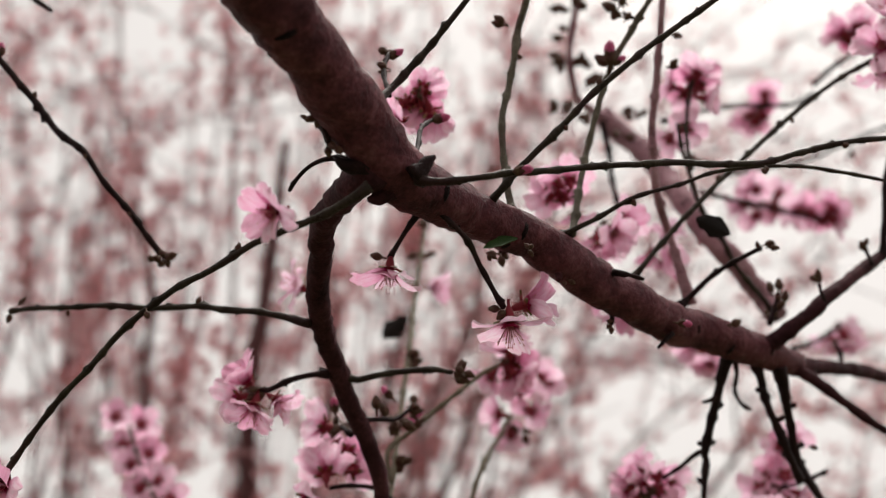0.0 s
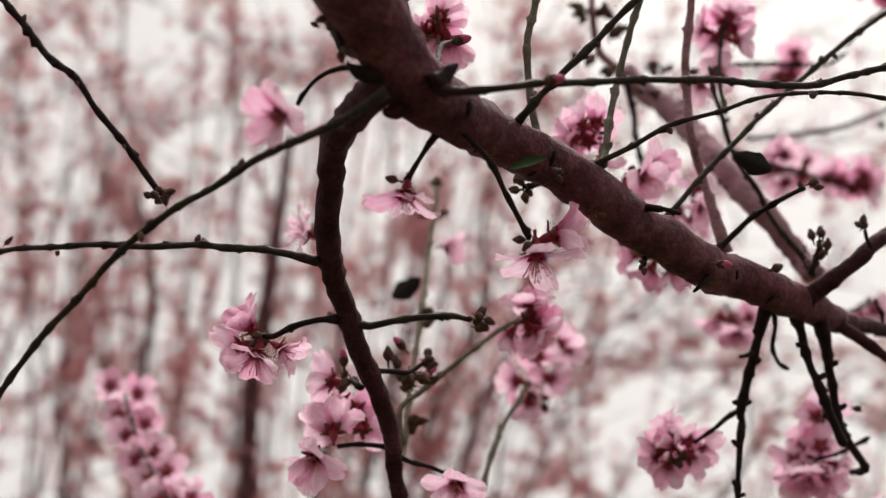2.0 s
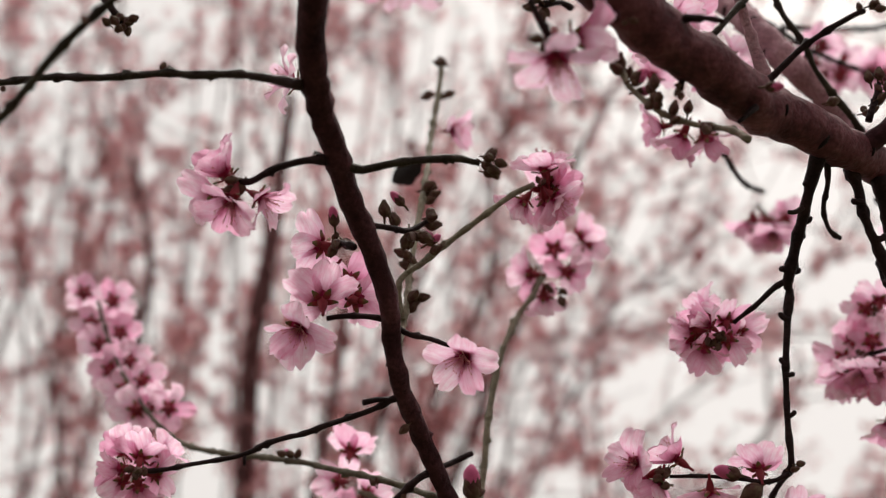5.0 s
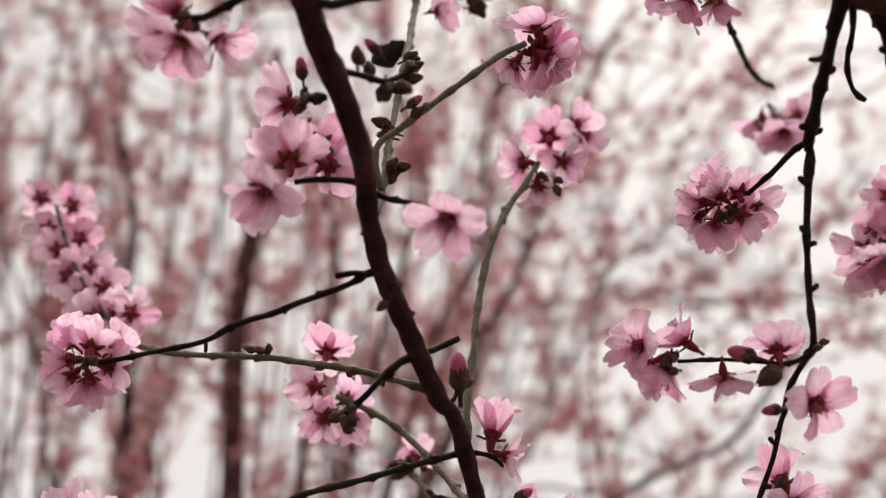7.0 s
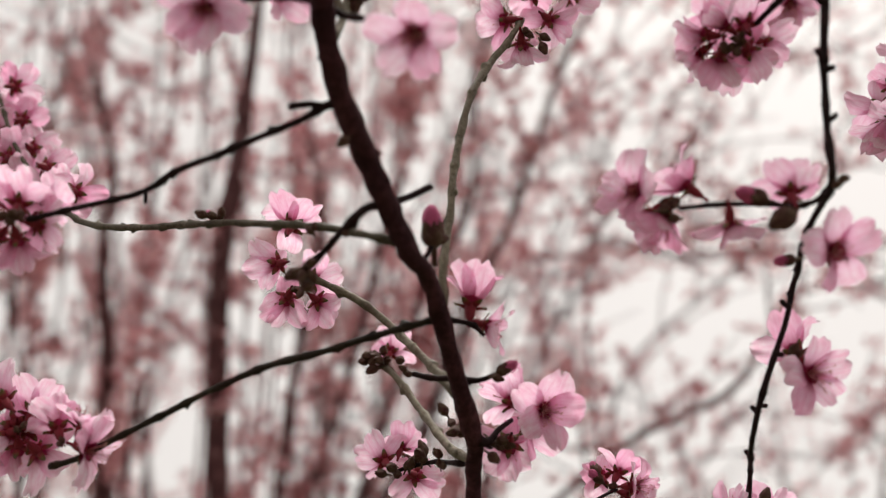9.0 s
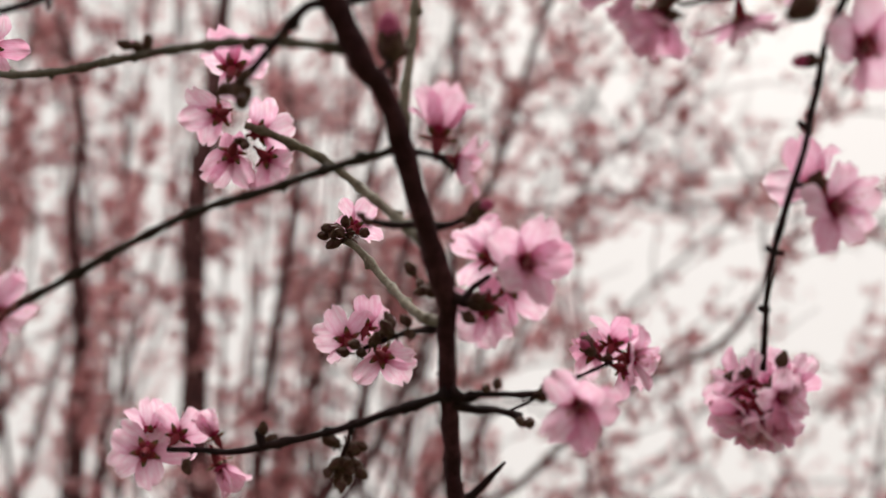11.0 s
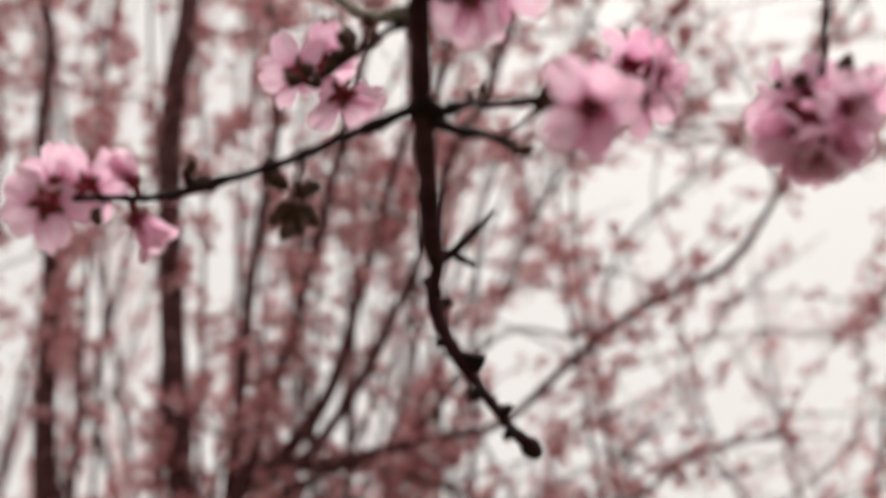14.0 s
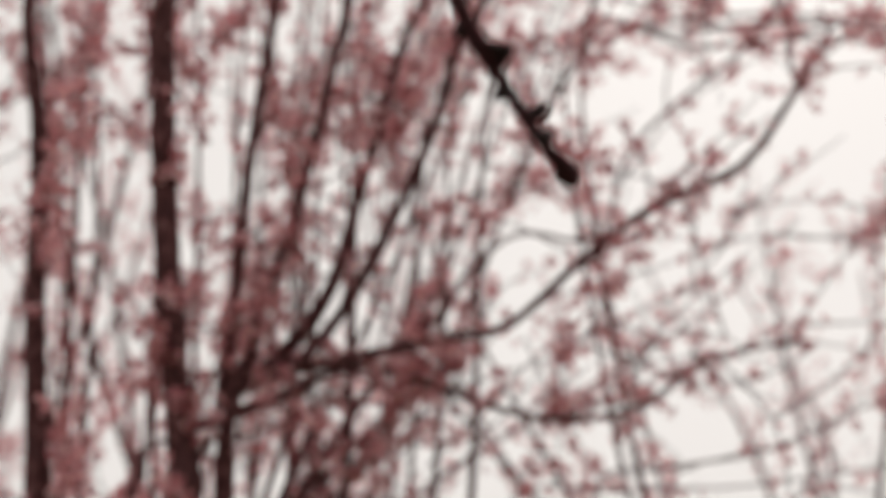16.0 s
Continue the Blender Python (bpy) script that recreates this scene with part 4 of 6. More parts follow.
twig("twig", TWIG, [(0.161, 0.6264, 1.9909, 0.0019), (0.1657, 0.6423, 1.9842, 0.0014), (0.1691, 0.663, 1.9798, 0.0013), (0.1763, 0.6787, 1.9755, 0.0012), (0.1827, 0.6839, 1.9737, 0.0013)])
twig("twig", TWIG, [(0.1537, 0.641, 1.9706, 0.0017), (0.1483, 0.6394, 1.967, 0.0014), (0.1446, 0.6375, 1.9658, 0.0012)])
twig("twig", TWIG, [(0.1529, 0.6701, 1.9471, 0.0019), (0.1463, 0.6744, 1.945, 0.0016), (0.1395, 0.686, 1.9402, 0.0015), (0.1308, 0.6997, 1.9356, 0.0014)])
blossom((0.1281, 0.7026, 1.9372), (0.16, 0.58, 0.8), 0.029, cup=0.2)
blossom((0.1289, 0.708, 1.9296), (0.41, 0.91, -0.02), 0.029, cup=0.2)
blossom((0.1169, 0.7047, 1.9243), (-0.12, 0.7, -0.71), 0.0273, cup=0.35)
blossom((0.1128, 0.7041, 1.9335), (-0.83, 0.46, 0.32), 0.0282, cup=0.35)
blossom((0.119, 0.7066, 1.9431), (-0.43, 0.34, 0.84), 0.029, cup=0.3)
blossom((0.1115, 0.7118, 1.9307), (-0.72, 0.64, -0.27), 0.0273, cup=0.35)
blossom((0.1368, 0.7139, 1.9364), (0.73, 0.61, 0.3), 0.0273, cup=0.3)
blossom((0.125, 0.718, 1.9317), (-0.01, 1.0, -0.03), 0.0282, cup=0.3)
blossom((0.1184, 0.696, 1.9322), (-0.81, -0.38, 0.44), 0.0238, cup=0.75)
buds((0.124, 0.6998, 1.9284), (-0.44, -0.88, -0.2), 0.0052, False, 7)
buds((0.1211, 0.7005, 1.9266), (-0.66, -0.29, -0.69), 0.0062, False, 4)
twig("twig", TWIG, [(0.1477, 0.6919, 1.8595, 0.0014), (0.1395, 0.6982, 1.8572, 0.0011), (0.1273, 0.702, 1.8593, 0.001), (0.1124, 0.7058, 1.8614, 0.001), (0.0963, 0.7117, 1.8625, 0.001)])
blossom((0.0808, 0.7094, 1.8678), (-0.66, -0.74, -0.11), 0.033, cup=0.35)
blossom((0.092, 0.7127, 1.8599), (-0.28, 0.15, -0.95), 0.031, cup=0.4)
blossom((0.0878, 0.7197, 1.864), (-0.67, 0.56, -0.49), 0.03, cup=0.4)
buds((0.0949, 0.7092, 1.8632), (-0.78, -0.58, -0.23), 0.0068, False, 5)
blossom((0.1003, 0.7096, 1.8702), (-0.82, -0.13, 0.56), 0.033, cup=0.55)
blossom((0.1145, 0.7084, 1.855), (0.12, 0.56, -0.82), 0.031, cup=0.15)
blossom((0.1366, 0.7018, 1.8633), (0.02, 0.48, 0.87), 0.031, cup=0.25)
buds((0.125, 0.7005, 1.861), (-0.94, -0.3, 0.17), 0.0115, True, 1)
buds((0.1342, 0.699, 1.8542), (-0.81, 0.0, -0.58), 0.0125, False, 1)
blossom((0.1513, 0.7081, 1.8429), (0.0, -0.88, -0.48), 0.0345, cup=0.12)
buds((0.1375, 0.7138, 1.842), (-0.97, -0.16, -0.17), 0.009, True, 1)
blossom((0.1515, 0.7681, 1.8215), (-0.2,0.5,0.75), 0.036)
blossom((0.1529, 0.7613, 1.811), (0.5,-0.8,-0.3), 0.035)
buds((0.147, 0.7614, 1.8185), (0.3,-0.4,0.3), 0.0062, False, 3)
bouquet((0.139, 0.8259, 1.7611), (0.05,0.05,-0.8), 9, 0.029, 1.0)
blossom((0.1315, 0.8308, 1.7652), (-0.58, 0.39, 0.71), 0.03, cup=0.3)
blossom((0.1491, 0.8306, 1.7654), (0.65, 0.42, 0.63), 0.03, cup=0.3)
blossom((0.1413, 0.8361, 1.7624), (0.02, 0.77, 0.64), 0.031, cup=0.3)
blossom((0.1303, 0.8241, 1.7547), (-0.74, -0.44, -0.52), 0.028, cup=0.4)
buds((0.1312, 0.8182, 1.7667), (-1,-0.3,0.2), 0.0082, False, 2)
buds((0.1415, 0.8182, 1.7663), (1,-0.3,0.2), 0.0082, False, 2)

# two more hanging twigs and the forked branch at the limb's end
twig("branch", TWIG, [(0.1758, 0.6396, 1.99, 0.0038), (0.179, 0.6425, 1.9826, 0.0029), (0.1833, 0.6494, 1.968, 0.0026), (0.1916, 0.6585, 1.9507, 0.0026), (0.2042, 0.6742, 1.9296, 0.0025), (0.1959, 0.6759, 1.9567, 0.002), (0.2108, 0.6927, 1.9433, 0.0019), (0.2282, 0.7104, 1.9221, 0.0017)])
twig("branch", TWIG, [(0.191, 0.6459, 1.9884, 0.0039), (0.195, 0.6533, 1.9772, 0.0031), (0.2004, 0.6672, 1.9625, 0.0027), (0.2078, 0.6831, 1.9396, 0.0026), (0.2199, 0.6904, 1.9212, 0.0024), (0.2196, 0.7104, 1.922, 0.0017)])
buds((0.2121, 0.6768, 1.9498), (0.8,-0.3,-0.3), 0.005, False, 2)
bouquet((0.217, 0.7782, 1.9447), (-0.3,0.6,-0.2), 5, 0.036, 1.1)
bouquet((0.2297, 0.775, 1.9708), (0.1,0.3,0.3), 2, 0.034, 1.0)
bouquet((0.2312, 0.7813, 1.9194), (0.3,0,-0.3), 4, 0.036, 1.0)
twig("twig", TWIG, [(0.238, 0.7277, 1.9457, 0.0016), (0.2336, 0.768, 1.9458, 0.0015), (0.2208, 0.7782, 1.9441, 0.0014)])
bouquet((0.2207, 0.7786, 1.9413), (0.3,-0.2,-0.3), 3, 0.036, 1.0)
blossom((0.2235, 0.7795, 1.9345), (0.05, 0.9, 0.2), 0.034, cup=0.3)
blossom((0.2265, 0.7785, 1.9525), (0.1, 0.8, 0.4), 0.033, cup=0.3)
twig("branch", STEM, [(0.1806, 0.6308, 1.9965, 0.0051), (0.1874, 0.6254, 1.9994, 0.0045), (0.2009, 0.6191, 2.0092, 0.0041), (0.2212, 0.622, 2.0269, 0.0038), (0.2582, 0.6487, 2.0559, 0.0036), (0.2995, 0.6701, 2.0862, 0.0034)])
twig("twig", TWIG, [(0.2605, 0.6487, 2.0553, 0.0027), (0.2619, 0.6414, 2.0739, 0.0022), (0.2623, 0.6336, 2.0961, 0.0021), (0.2678, 0.6254, 2.122, 0.0018)])
twig("twig", TWIG, [(0.2119, 0.6161, 2.0171, 0.0014), (0.2102, 0.6153, 2.0236, 0.0011), (0.2096, 0.6148, 2.0277, 0.0011)])
buds((0.2097, 0.6148, 2.0283), (-0.1,-0.3,1), 0.0062, False, 3)
twig("twig", TWIG, [(0.2488, 0.6347, 2.0462, 0.0014), (0.247, 0.6341, 2.0513, 0.0012), (0.2455, 0.6336, 2.0556, 0.0012)])
buds((0.2455, 0.6335, 2.0563), (-0.4,-0.3,1), 0.0062, False, 4)
buds((0.2482, 0.7132, 2.0229), (0.1,-0.2,1), 0.005, False, 1)
twig("twig", TWIG, [(0.2505, 0.715, 2.0079, 0.0016), (0.2513, 0.7138, 2.0175, 0.0013), (0.2482, 0.7132, 2.0229, 0.0011)])
twig("twig", TWIG, [(0.129, 0.6028, 2.0108, 0.003), (0.1327, 0.6014, 2.0142, 0.0019), (0.1475, 0.5929, 2.026, 0.0016), (0.1647, 0.5829, 2.0336, 0.0015), (0.17, 0.5817, 2.0353, 0.0015)])
buds((0.1682, 0.5816, 2.0359), (-0.3,-0.3,1), 0.0045, False, 1)
buds((0.1712, 0.5816, 2.0359), (1,-0.3,0.15), 0.0062, False, 3)
twig("twig", GREEN, [(0.0575, 0.5368, 2.0232, 0.0025), (0.0614, 0.5336, 2.0246, 0.0016), (0.0767, 0.5307, 2.0315, 0.0014), (0.0935, 0.5276, 2.0405, 0.0013), (0.1159, 0.5259, 2.0464, 0.0012), (0.1381, 0.5231, 2.053, 0.0011), (0.1723, 0.5247, 2.0561, 0.0011), (0.1952, 0.5269, 2.0543, 0.0011), (0.2202, 0.5294, 2.0505, 0.001), (0.2526, 0.5341, 2.045, 0.0009)])
twig("twig", GREEN, [(-0.0118, 0.4551, 2.0159, 0.0029), (-0.0022, 0.4543, 2.0145, 0.002), (0.0135, 0.4541, 2.0159, 0.0017), (0.0281, 0.4557, 2.0194, 0.0016), (0.0432, 0.4612, 2.0232, 0.0017), (0.0692, 0.4705, 2.0299, 0.0017), (0.1076, 0.4846, 2.0384, 0.0017), (0.1494, 0.5036, 2.0472, 0.0018), (0.1724, 0.5057, 2.0548, 0.0016), (0.1956, 0.5079, 2.0614, 0.0015), (0.216, 0.5115, 2.0652, 0.0015), (0.2552, 0.5157, 2.0718, 0.0013)])
buds((0.0317, 0.4546, 2.0196), (1,-0.3,0.05), 0.0092, True, 1)
buds((0.1562, 0.5135, 2.049), (0.2,-0.2,-1), 0.0045, False, 2)
buds((0.1926, 0.5083, 2.0581), (0.4,-0.2,-1), 0.0045, False, 2)
twig("twig", GREEN, [(0.1015, 0.5856, 2.02, 0.0024), (0.1053, 0.5829, 2.0248, 0.0017), (0.1269, 0.5839, 2.05, 0.0016), (0.1509, 0.5858, 2.0755, 0.0016), (0.1722, 0.5883, 2.0965, 0.0016), (0.1974, 0.5904, 2.1201, 0.0017), (0.225, 0.5926, 2.143, 0.0017), (0.2493, 0.5958, 2.1584, 0.0017), (0.2722, 0.5994, 2.1702, 0.0016)])
twig("branch", GREYPINK, [(0.1399, 0.6284, 2.0198, 0.0038), (0.1361, 0.6242, 2.0302, 0.0033), (0.1323, 0.6229, 2.0468, 0.0028), (0.1268, 0.6163, 2.0632, 0.0027), (0.1201, 0.6000, 2.0769, 0.0027), (0.1186, 0.5928, 2.0946, 0.0026), (0.1176, 0.5857, 2.1122, 0.0025), (0.1201, 0.5762, 2.1357, 0.0024), (0.1211, 0.5691, 2.1533, 0.0023), (0.1230, 0.5596, 2.1769, 0.0022), (0.1255, 0.5501, 2.2004, 0.0021)])
twig("twig", GREYGREEN, [(0.0635, 0.5351, 2.0240, 0.0024), (0.0660, 0.5416, 2.0344, 0.0022), (0.0686, 0.5465, 2.0491, 0.0020), (0.0715, 0.5512, 2.0641, 0.0019), (0.0762, 0.5547, 2.0822, 0.0019), (0.0814, 0.5524, 2.1012, 0.0019), (0.0865, 0.5511, 2.1176, 0.0019), (0.0926, 0.5455, 2.1317, 0.0018), (0.1017, 0.5398, 2.1457, 0.0018), (0.1108, 0.5341, 2.1597, 0.0017), (0.1244, 0.5256, 2.1808, 0.0016)])
twig("twig", TWIG, [(0.1089, 0.5598, 2.1643, 0.0014), (0.1043, 0.5596, 2.1657, 0.0012), (0.1003, 0.5593, 2.1684, 0.0012)])
buds((0.0997, 0.5592, 2.1691), (-0.4,-0.3,0.6), 0.0088, False, 6)
buds((0.0989, 0.5595, 2.1664), (-0.8,-0.3,-0.5), 0.0082, False, 3)
twig("twig", GREEN, [(0.0224, 0.506, 2.0283, 0.0028), (0.0266, 0.4986, 2.0307, 0.0019), (0.0372, 0.4951, 2.0424, 0.0018), (0.0574, 0.4907, 2.0622, 0.0017), (0.0737, 0.4866, 2.0789, 0.0017), (0.0901, 0.484, 2.0924, 0.0017), (0.1011, 0.4819, 2.1011, 0.0016), (0.1298, 0.4764, 2.1209, 0.0015), (0.1564, 0.4721, 2.1403, 0.0014)])
twig("twig", GREYGREEN, [(0.0334, 0.5214, 2.0310, 0.0024), (0.0331, 0.5245, 2.0354, 0.0022), (0.0314, 0.5252, 2.0455, 0.0020), (0.0302, 0.5270, 2.0618, 0.0020), (0.0298, 0.5280, 2.0830, 0.0020), (0.0328, 0.5310, 2.0994, 0.0020), (0.0371, 0.5316, 2.1215, 0.0021), (0.0393, 0.5324, 2.1374, 0.0021), (0.0441, 0.5257, 2.1540, 0.0022), (0.0509, 0.5123, 2.1872, 0.0022)])
twig("branch", GREYPINK, [(0.1215, 0.7963, 2.2317, 0.0085), (0.1386, 0.7894, 2.2088, 0.0083), (0.1512, 0.7720, 2.1850, 0.0081), (0.1599, 0.7439, 2.1477, 0.0079), (0.1673, 0.7231, 2.1192, 0.0077), (0.1772, 0.7156, 2.0976, 0.0074), (0.1945, 0.7186, 2.0768, 0.0072), (0.2093, 0.7256, 2.0596, 0.0070), (0.2157, 0.7209, 2.0444, 0.0068)])
twig("twig", TWIG, [(0.1165, 0.7624, 2.2087, 0.0028), (0.1179, 0.7648, 2.1984, 0.0026), (0.1214, 0.7695, 2.1823, 0.0024), (0.1228, 0.7741, 2.1664, 0.0022), (0.1265, 0.7803, 2.1511, 0.0021), (0.1331, 0.7861, 2.1367, 0.0019), (0.1372, 0.7903, 2.1264, 0.0018)])
twig("branch", GREYPINK, [(0.1231, 0.7885, 2.2242, 0.0034), (0.1080, 0.7749, 2.2273, 0.0032), (0.0991, 0.7620, 2.2287, 0.0030), (0.0945, 0.7471, 2.2353, 0.0028), (0.0923, 0.7375, 2.2437, 0.0027), (0.0931, 0.7298, 2.2626, 0.0026), (0.0984, 0.7207, 2.2853, 0.0025), (0.1045, 0.7069, 2.3194, 0.0024)])
twig("twig", GREEN, [(0.2093, 0.7005, 2.0359, 0.0022), (0.2008, 0.6919, 2.0446, 0.0020), (0.1888, 0.6826, 2.0548, 0.0019), (0.1785, 0.6749, 2.0654, 0.0017), (0.1723, 0.6681, 2.0756, 0.0017), (0.1617, 0.6617, 2.0877, 0.0016), (0.1552, 0.6562, 2.1004, 0.0016), (0.1510, 0.6511, 2.1151, 0.0016), (0.1477, 0.6500, 2.1289, 0.0015), (0.1456, 0.6476, 2.1458, 0.0015)])
buds((0.0882, 0.7237, 2.2778), (-0.96, -0.25, 0.11), 0.0095, False, 3)
buds((0.0972, 0.723, 2.2797), (0.87, -0.37, 0.32), 0.0095, False, 3)
buds((0.089, 0.7298, 2.2626), (-0.94, -0.28, 0.19), 0.0095, False, 2)
buds((0.0849, 0.7367, 2.2456), (-0.98, -0.18, -0.07), 0.0095, False, 5)
buds((0.0972, 0.7372, 2.2445), (0.96, -0.25, 0.11), 0.0095, False, 5)
buds((0.1066, 0.7428, 2.2305), (0.44, -0.53, 0.73), 0.0095, False, 4)
buds((0.0931, 0.7497, 2.2134), (-0.95, -0.12, -0.28), 0.0095, False, 4)
buds((0.1045, 0.752, 2.2077), (-0.31, 0.16, -0.94), 0.0095, False, 3)
buds((0.0821, 0.7497, 2.2134), (-0.98, -0.22, 0.02), 0.0095, False, 2)
buds((0.1341, 0.7689, 2.2193), (0.95, -0.3, -0.02), 0.0085, False, 3)
buds((0.1438, 0.7697, 2.2173), (0.85, -0.45, 0.27), 0.0085, False, 2)
buds((0.1425, 0.7768, 2.1999), (-0.28, -0.6, 0.75), 0.0085, False, 4)
buds((0.1529, 0.7786, 2.1953), (0.62, -0.56, 0.55), 0.0085, False, 3)
buds((0.13, 0.7744, 2.2057), (-0.94, -0.19, -0.28), 0.0085, False, 3)
buds((0.1592, 0.783, 2.1844), (-0.36, 0.09, -0.93), 0.0085, False, 4)
buds((0.1864, 0.783, 2.1844), (0.42, -0.61, 0.67), 0.0085, False, 2)
buds((0.1227, 0.5649, 2.137), (0.88, -0.33, 0.34), 0.006, False, 2)
buds((0.1277, 0.5626, 2.1559), (0.87, -0.04, -0.49), 0.006, False, 2)
buds((0.0331, 0.5307, 2.1416), (-0.99, -0.13, 0.05), 0.0075, False, 2)
buds((0.0387, 0.5368, 2.1264), (0.94, -0.13, -0.31), 0.004, False, 1)
buds((0.0887, 0.5429, 2.1273), (0.0, -0.42, 0.91), 0.0125, True, 1)
buds((0.0866, 0.5434, 2.1262), (-0.82, -0.31, 0.48), 0.0085, False, 1)
buds((0.0914, 0.5434, 2.1262), (0.86, -0.28, 0.43), 0.0085, True, 1)
twig("twig", TWIG, [(0.0436, 0.5743, 2.0317, 0.0018), (0.0385, 0.5692, 2.0310, 0.0014), (0.0322, 0.5652, 2.0275, 0.0014), (0.0291, 0.5651, 2.0277, 0.0012)])
buds((0.0291, 0.5651, 2.0277), (-0.2, -0.56, 0.81), 0.0068, False, 2)
buds((0.0296, 0.5656, 2.0266), (0.11, 0.2, -0.97), 0.0068, False, 2)
buds((0.0271, 0.5656, 2.0266), (-0.96, -0.1, -0.26), 0.0068, False, 2)
buds((0.0347, 0.5646, 2.029), (0.21, -0.57, 0.8), 0.005, False, 1)
twig("twig", TWIG, [(0.1836, 0.6293, 2.0083, 0.002), (0.1875, 0.6281, 2.018, 0.0014), (0.1901, 0.627, 2.0267, 0.0013)])
buds((0.1901, 0.627, 2.0247), (-0.2,-0.3,1), 0.0068, False, 5)
buds((0.1875, 0.6281, 2.018), (0.8,-0.3,0.3), 0.0062, False, 3)
buds((0.1832, 0.6335, 2.0148), (0.6,-0.3,0.5), 0.0062, False, 3)

# round the limb's knee
twig("thorn", TWIG, [(-0.0325, 0.4544, 2.0214, 0.0054), (-0.04, 0.4524, 2.021, 0.0037), (-0.0443, 0.4512, 2.0226, 0.0026), (-0.0468, 0.4509, 2.0251, 0.0008)], scars=0)
twig("thorn", STEM, [(-0.0613, 0.4031, 2.0452, 0.0026), (-0.0662, 0.4031, 2.0452, 0.0016), (-0.0694, 0.403, 2.046, 0.0006)], scars=0)
twig("thorn", STEM, [(-0.0485, 0.4239, 2.0403, 0.0025), (-0.0539, 0.4237, 2.0415, 0.0015), (-0.0567, 0.4236, 2.0427, 0.0006)], scars=0)
twig("thorn", STEM, [(-0.0232, 0.467, 2.0169, 0.0056), (-0.0285, 0.4656, 2.0122, 0.0038), (-0.0328, 0.4647, 2.0112, 0.0015)], scars=0)
twig("thorn", STEM, [(0.0558, 0.5386, 2.0089, 0.003), (0.0568, 0.5373, 2.0025, 0.002), (0.0555, 0.5366, 1.9999, 0.0009)], scars=0)
twig("twig", GREEN, [(-0.0303, 0.4481, 2.0485, 0.0027), (-0.0238, 0.4613, 2.0636, 0.002), (-0.0113, 0.4614, 2.0791, 0.0018), (-0.0023, 0.4582, 2.0889, 0.0016), (0.0118, 0.4511, 2.1054, 0.0014), (0.0297, 0.4436, 2.1259, 0.0012)])
bouquet((-0.0139, 0.551, 2.1124), (0.15,0.7,0.1), 6, 0.034, 1.0)
blossom((-0.0231, 0.5388, 2.0888), (-0.5,-0.5,-0.5), 0.032)
buds((-0.0039, 0.5198, 2.0796), (0.95,-0.2,0.15), 0.0096, True, 1)
buds((-0.0267, 0.5107, 2.1131), (-0.1,-0.2,1), 0.0085, False, 2)
buds((-0.0261, 0.5109, 2.1107), (0.9,-0.2,0.4), 0.0092, True, 1)
buds((-0.0277, 0.5025, 2.0976), (-0.8,-0.2,0.3), 0.0062, False, 2)
twig("twig", TWIG, [(-0.0148, 0.4707, 2.0283, 0.002), (-0.0119, 0.4837, 2.0455, 0.0013), (-0.0106, 0.5015, 2.0648, 0.0012), (-0.0054, 0.5198, 2.0793, 0.0011)])
twig("twig", TWIG, [(-0.0247, 0.4806, 2.071, 0.0014), (-0.0286, 0.498, 2.0933, 0.0013), (-0.0272, 0.5108, 2.1122, 0.0011)])
twig("thorn", TWIG, [(-0.0135, 0.4549, 2.0174, 0.0057), (-0.0087, 0.4545, 2.0209, 0.0037), (-0.0063, 0.4541, 2.024, 0.0031), (-0.0034, 0.4538, 2.0265, 0.0009)], scars=0)
twig("twig", TWIG, [(-0.0456, 0.4281, 2.0467, 0.0027), (-0.05, 0.4318, 2.0413, 0.002), (-0.0511, 0.4366, 2.0354, 0.0016), (-0.0485, 0.4414, 2.0286, 0.0014), (-0.0481, 0.4439, 2.0253, 0.0012)])
buds((-0.0528, 0.4316, 2.0428), (-1,-0.2,0.3), 0.0062, False, 5)
buds((-0.0516, 0.4364, 2.0366), (-0.9,-0.3,-0.3), 0.0062, False, 5)
buds((-0.0482, 0.4436, 2.0271), (0.1,-0.4,-0.9), 0.0062, False, 4)
buds((-0.0653, 0.4033, 2.0439), (-0.9,-0.3,0.2), 0.005, False, 3)
twig("twig", TWIG, [(-0.0081, 0.4825, 2.0138, 0.0022), (-0.0125, 0.4858, 2.0117, 0.0017), (-0.0189, 0.4909, 2.0035, 0.0013), (-0.0241, 0.4959, 1.9956, 0.0015)])
blossom((-0.024, 0.4955, 1.99), (-0.05,0.05,-1), 0.034, cup=0.2)
buds((-0.0287, 0.4958, 1.9964), (-1,-0.2,0.15), 0.005, False, 1)
twig("twig", TWIG, [(-0.0035, 0.4824, 2.0149, 0.002), (0.0041, 0.4881, 2.0095, 0.0013), (0.0118, 0.4958, 2.0039, 0.0015), (0.0171, 0.502, 1.9947, 0.0014), (0.0229, 0.5091, 1.9863, 0.0014), (0.0283, 0.516, 1.9791, 0.0016)])
blossom((0.0385, 0.5238, 1.9835), (0.92, 0.07, 0.37), 0.036, cup=0.45)
blossom((0.0309, 0.5188, 1.9731), (0.05,0.18,-1), 0.038, cup=0.1)
buds((0.0272, 0.5162, 1.9777), (-0.5,-0.4,-0.5), 0.0062, False, 2)
green_leaf((0.0182, 0.4876, 1.9973), (0.9, -0.3, 0.15), 0.016)
buds((0.0223, 0.4898, 1.9955), (0.5,-0.3,-0.8), 0.0034, False, 3)
buds((0.0387, 0.5037, 2.0054), (0.5,-0.5,-0.3), 0.005, False, 3)
